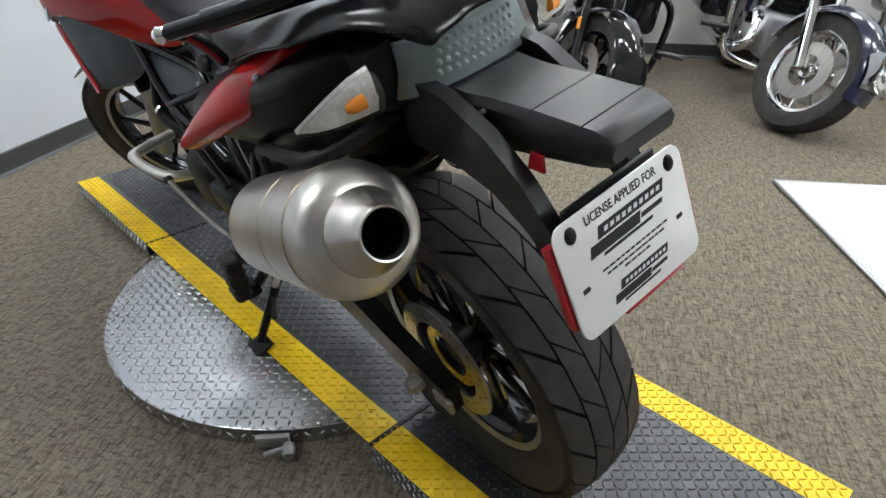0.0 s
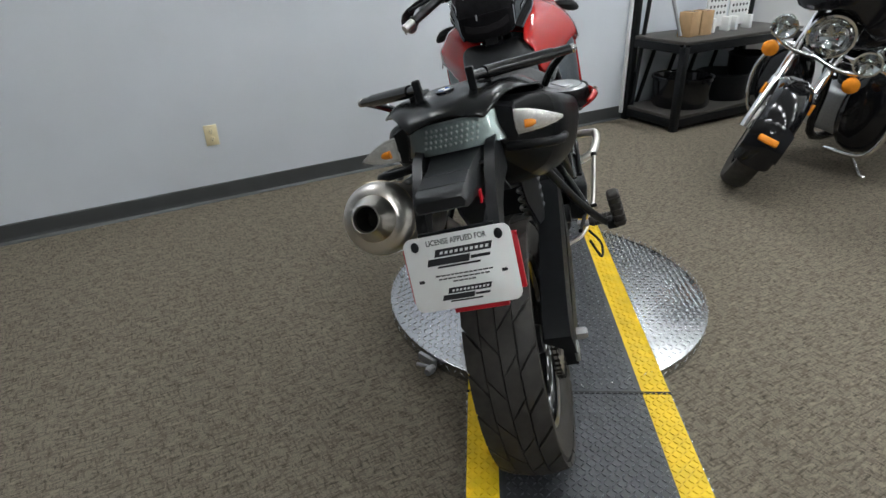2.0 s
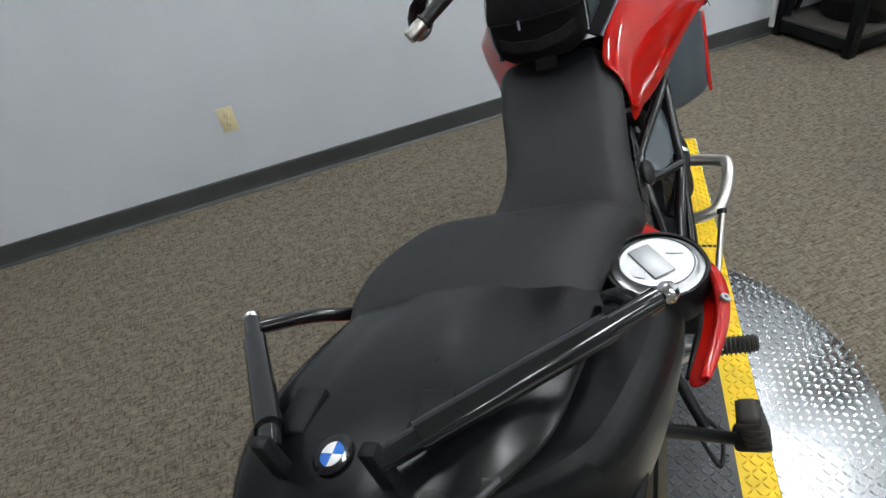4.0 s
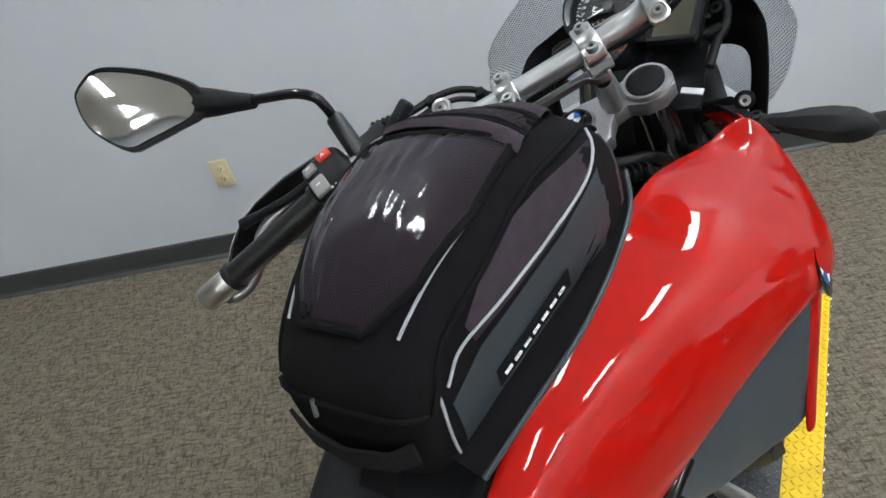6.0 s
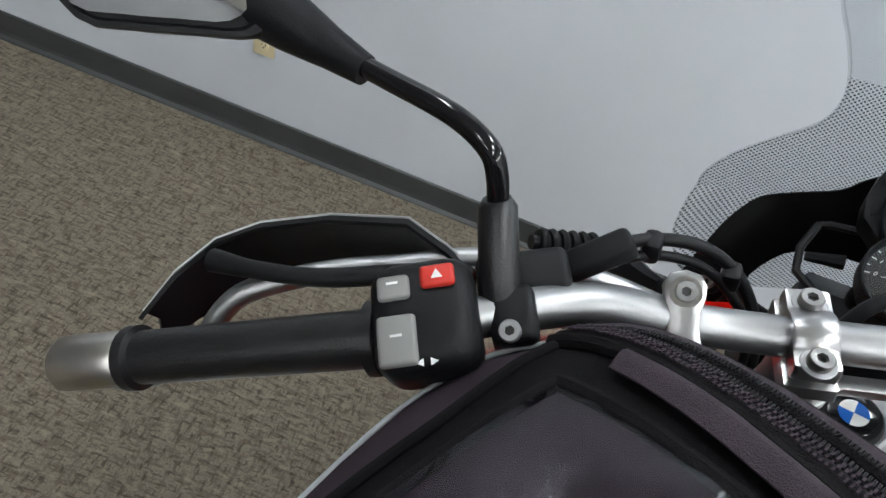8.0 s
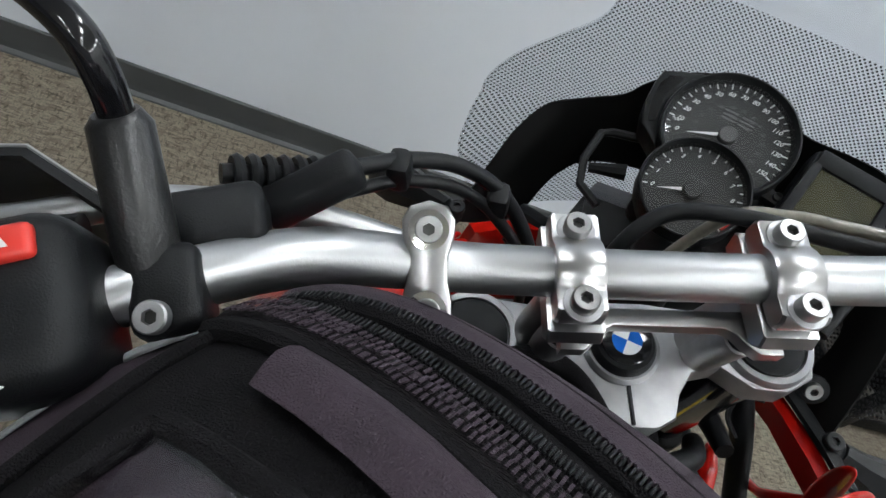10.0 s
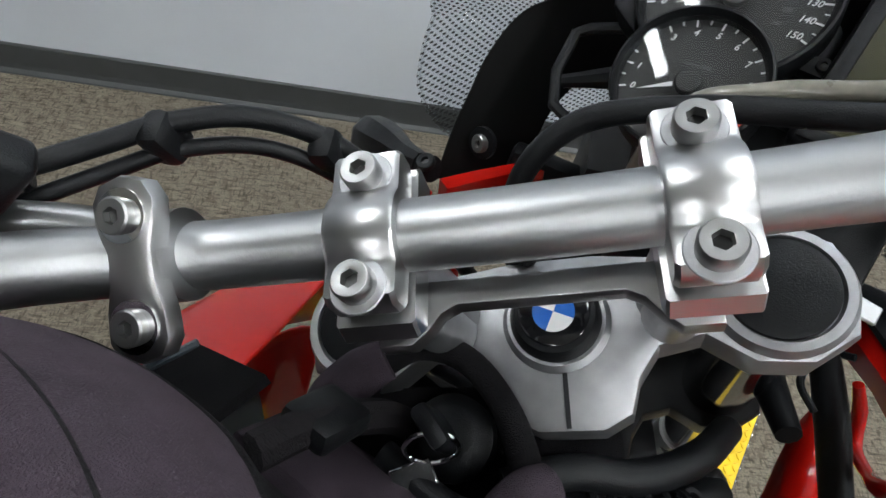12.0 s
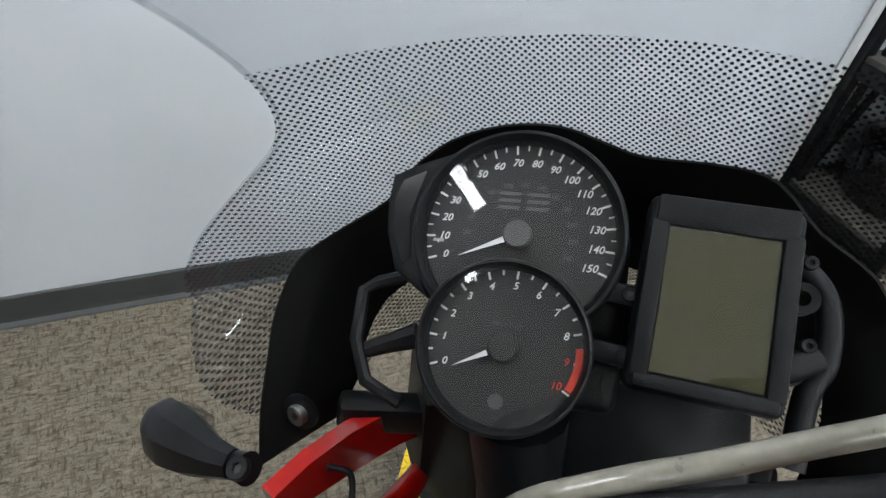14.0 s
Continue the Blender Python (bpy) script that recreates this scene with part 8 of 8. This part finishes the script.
            part("guard_bar", tube([(s * 0.12, -0.45, 0.66), (s * 0.3, -0.43, 0.68), (s * 0.42, -0.43, 0.5), (s * 0.37, -0.43, 0.26), (s * 0.14, -0.46, 0.2)], 0.014, 12, 6), M["chrome"], lf, "chrome engine guard bar")
        else:
            gb = part("guard_bar", tube([(s * 0.1, -0.46, 0.68), (s * 0.27, -0.44, 0.7), (s * 0.38, -0.42, 0.62), (s * 0.38, -0.42, 0.42), (s * 0.33, -0.42, 0.26), (s * 0.12, -0.46, 0.2)], 0.019, 14, 6), M["blackg"] if style == "black" else M["chrome"], b, "engine guard bar")
            part("highway_peg", tube([(s * 0.38, -0.4, 0.4), (s * 0.52, -0.39, 0.4)], 0.016, 12), M["grip"], gb, "black highway peg")
            part("peg_mount", box(0.05, 0.05, 0.05, (s * 0.385, -0.41, 0.39), 0.012, 2), M["blackp"], gb)
        part("saddlebag", subdiv_box(0.22, 0.55, 0.34, (s * 0.31, -1.42, 0.52)), dark, b, "glossy dark hard saddlebag")
        part("exhaust", tube([(s * 0.14, -0.7, 0.42), (s * 0.2, -0.6, 0.3), (s * 0.24, -0.9, 0.24), (s * 0.26, -1.7, 0.24)], [0.028, 0.028, 0.04, 0.045], 14, 5), M["chrome"], b, "chrome exhaust pipe")
        part("footboard", box(0.1, 0.3, 0.03, (s * 0.3, -0.72, 0.27), 0.01, 2), trim, b, "rider footboard")
    if style != "chrome":
        rows = []
        for y, w, z0, z1 in ((-0.1, 0.17, 0.9, 1.12), (-0.2, 0.3, 0.84, 1.2), (-0.34, 0.38, 0.82, 1.26)):
            rows.append([(x * w, y - 0.06 * abs(x), z) for x, z in ((-1, (z0 + z1) / 2), (-0.7, z1), (0, z1 + 0.04), (0.7, z1), (1, (z0 + z1) / 2), (0.7, z0), (0.35, z0 + 0.1), (-0.35, z0 + 0.1), (-0.7, z0))])
        subsurf(part("fairing", loft(rows), dark, b, "glossy black front fairing", st), 2)
    subsurf(part("fuel_tank", loft([[(w * x, y, z0 + (z1 - z0) * v) for x, v in ((-0.8, 0), (-1, 0.5), (-0.6, 0.95), (0, 1.05), (0.6, 0.95), (1, 0.5), (0.8, 0))] for y, w, z0, z1 in ((-0.42, 0.07, 0.76, 0.9), (-0.55, 0.15, 0.7, 0.96), (-0.75, 0.16, 0.7, 0.95), (-0.95, 0.09, 0.7, 0.84))]), M["navy"] if style == "chrome" else dark, b, "glossy dark teardrop fuel tank"), 2)
    subsurf(part("seat", loft([[(w * x, y, z + h * v) for x, v in ((-1, 0), (-0.9, 0.7), (0, 1), (0.9, 0.7), (1, 0))] for y, w, z, h in ((-0.92, 0.1, 0.68, 0.1), (-1.1, 0.17, 0.64, 0.1), (-1.3, 0.15, 0.68, 0.12), (-1.55, 0.12, 0.74, 0.1))]), M["seat"], b, "black leather seat"), 2)
    en = part("engine", box(0.24, 0.42, 0.26, (0, -0.8, 0.36), 0.04, 3), M["cast"] if style != "black" else dark, b, "V-twin engine cases")
    for a in (-22, 24):
        for k in range(8):
            part("cylinder_fin", lathe([(0, -0.006), (0.085, -0.006), (0.085, 0.006), (0, 0.006)], 24), M["blackp"], en, "", pose(0, -0.79, 0.46, a, 0, 0) @ Matrix.Translation((0, 0, 0.05 + 0.019 * k)))
        part("rocker_cover", box(0.14, 0.17, 0.06, (0, 0, 0.225), 0.02, 3), M["chrome"] if style != "black" else dark, en, "", pose(0, -0.79, 0.46, a, 0, 0))
    for s in (-1, 1):
        part("side_cover", lathe([(0.12, 0), (0.12, 0.04), (0.1, 0.06), (0.0, 0.065)], 32), trim, en, "", Matrix.Translation((s * 0.12, -0.78, 0.36)) @ pose(0, 0, 0, 0, 90 * s, 0))
        part("air_cover", lathe([(0.08, 0), (0.08, 0.03), (0.06, 0.05), (0, 0.052)], 28), trim, en, "", Matrix.Translation((s * 0.1, -0.79, 0.58)) @ pose(0, 0, 0, 0, 90 * s, 0))
    part("frame", tube([(0, -0.4, 0.78), (0, -0.48, 0.5), (0.0, -0.56, 0.2), (0, -1.2, 0.19)], 0.024, 12, 5), dark, b, "black frame downtube")
    part("side_stand", tube([(-0.14, -0.62, 0.26), (-0.22, -0.64, 0.15), (-0.3, -0.645, 0.056), (-0.33, -0.66, 0.053)], 0.011, 10), M["chrome"], b, "chrome side stand")
    return b


def subdiv_box(sx, sy, sz, at):
    return box(sx, sy, sz, at, 0.06, 4)


t3 = root("drum_tub", "large black tub at the end of the rack deck", "tub", ROOM @ pose(4.3, -0.28, 0.115))
part("shell", lathe([(0, 0), (0.16, 0), (0.17, 0.02), (0.17, 0.3), (0.18, 0.31), (0.17, 0.315), (0.16, 0.03), (0, 0.025)], 36), M["blackp"], t3)
cruiser((2.66, -1.47), "black touring cruiser with chrome passing lamps and amber indicators", "touring")
cruiser((2.70, -2.56), "blacked-out bagger cruiser with highway pegs beside other bikes", "black")
cruiser((2.90, -3.68), "dark blue cruiser with chrome engine and polished wheel", "chrome")
cruiser((2.80, -4.85), "black touring cruiser with chrome passing lamps and amber indicators", "touring")
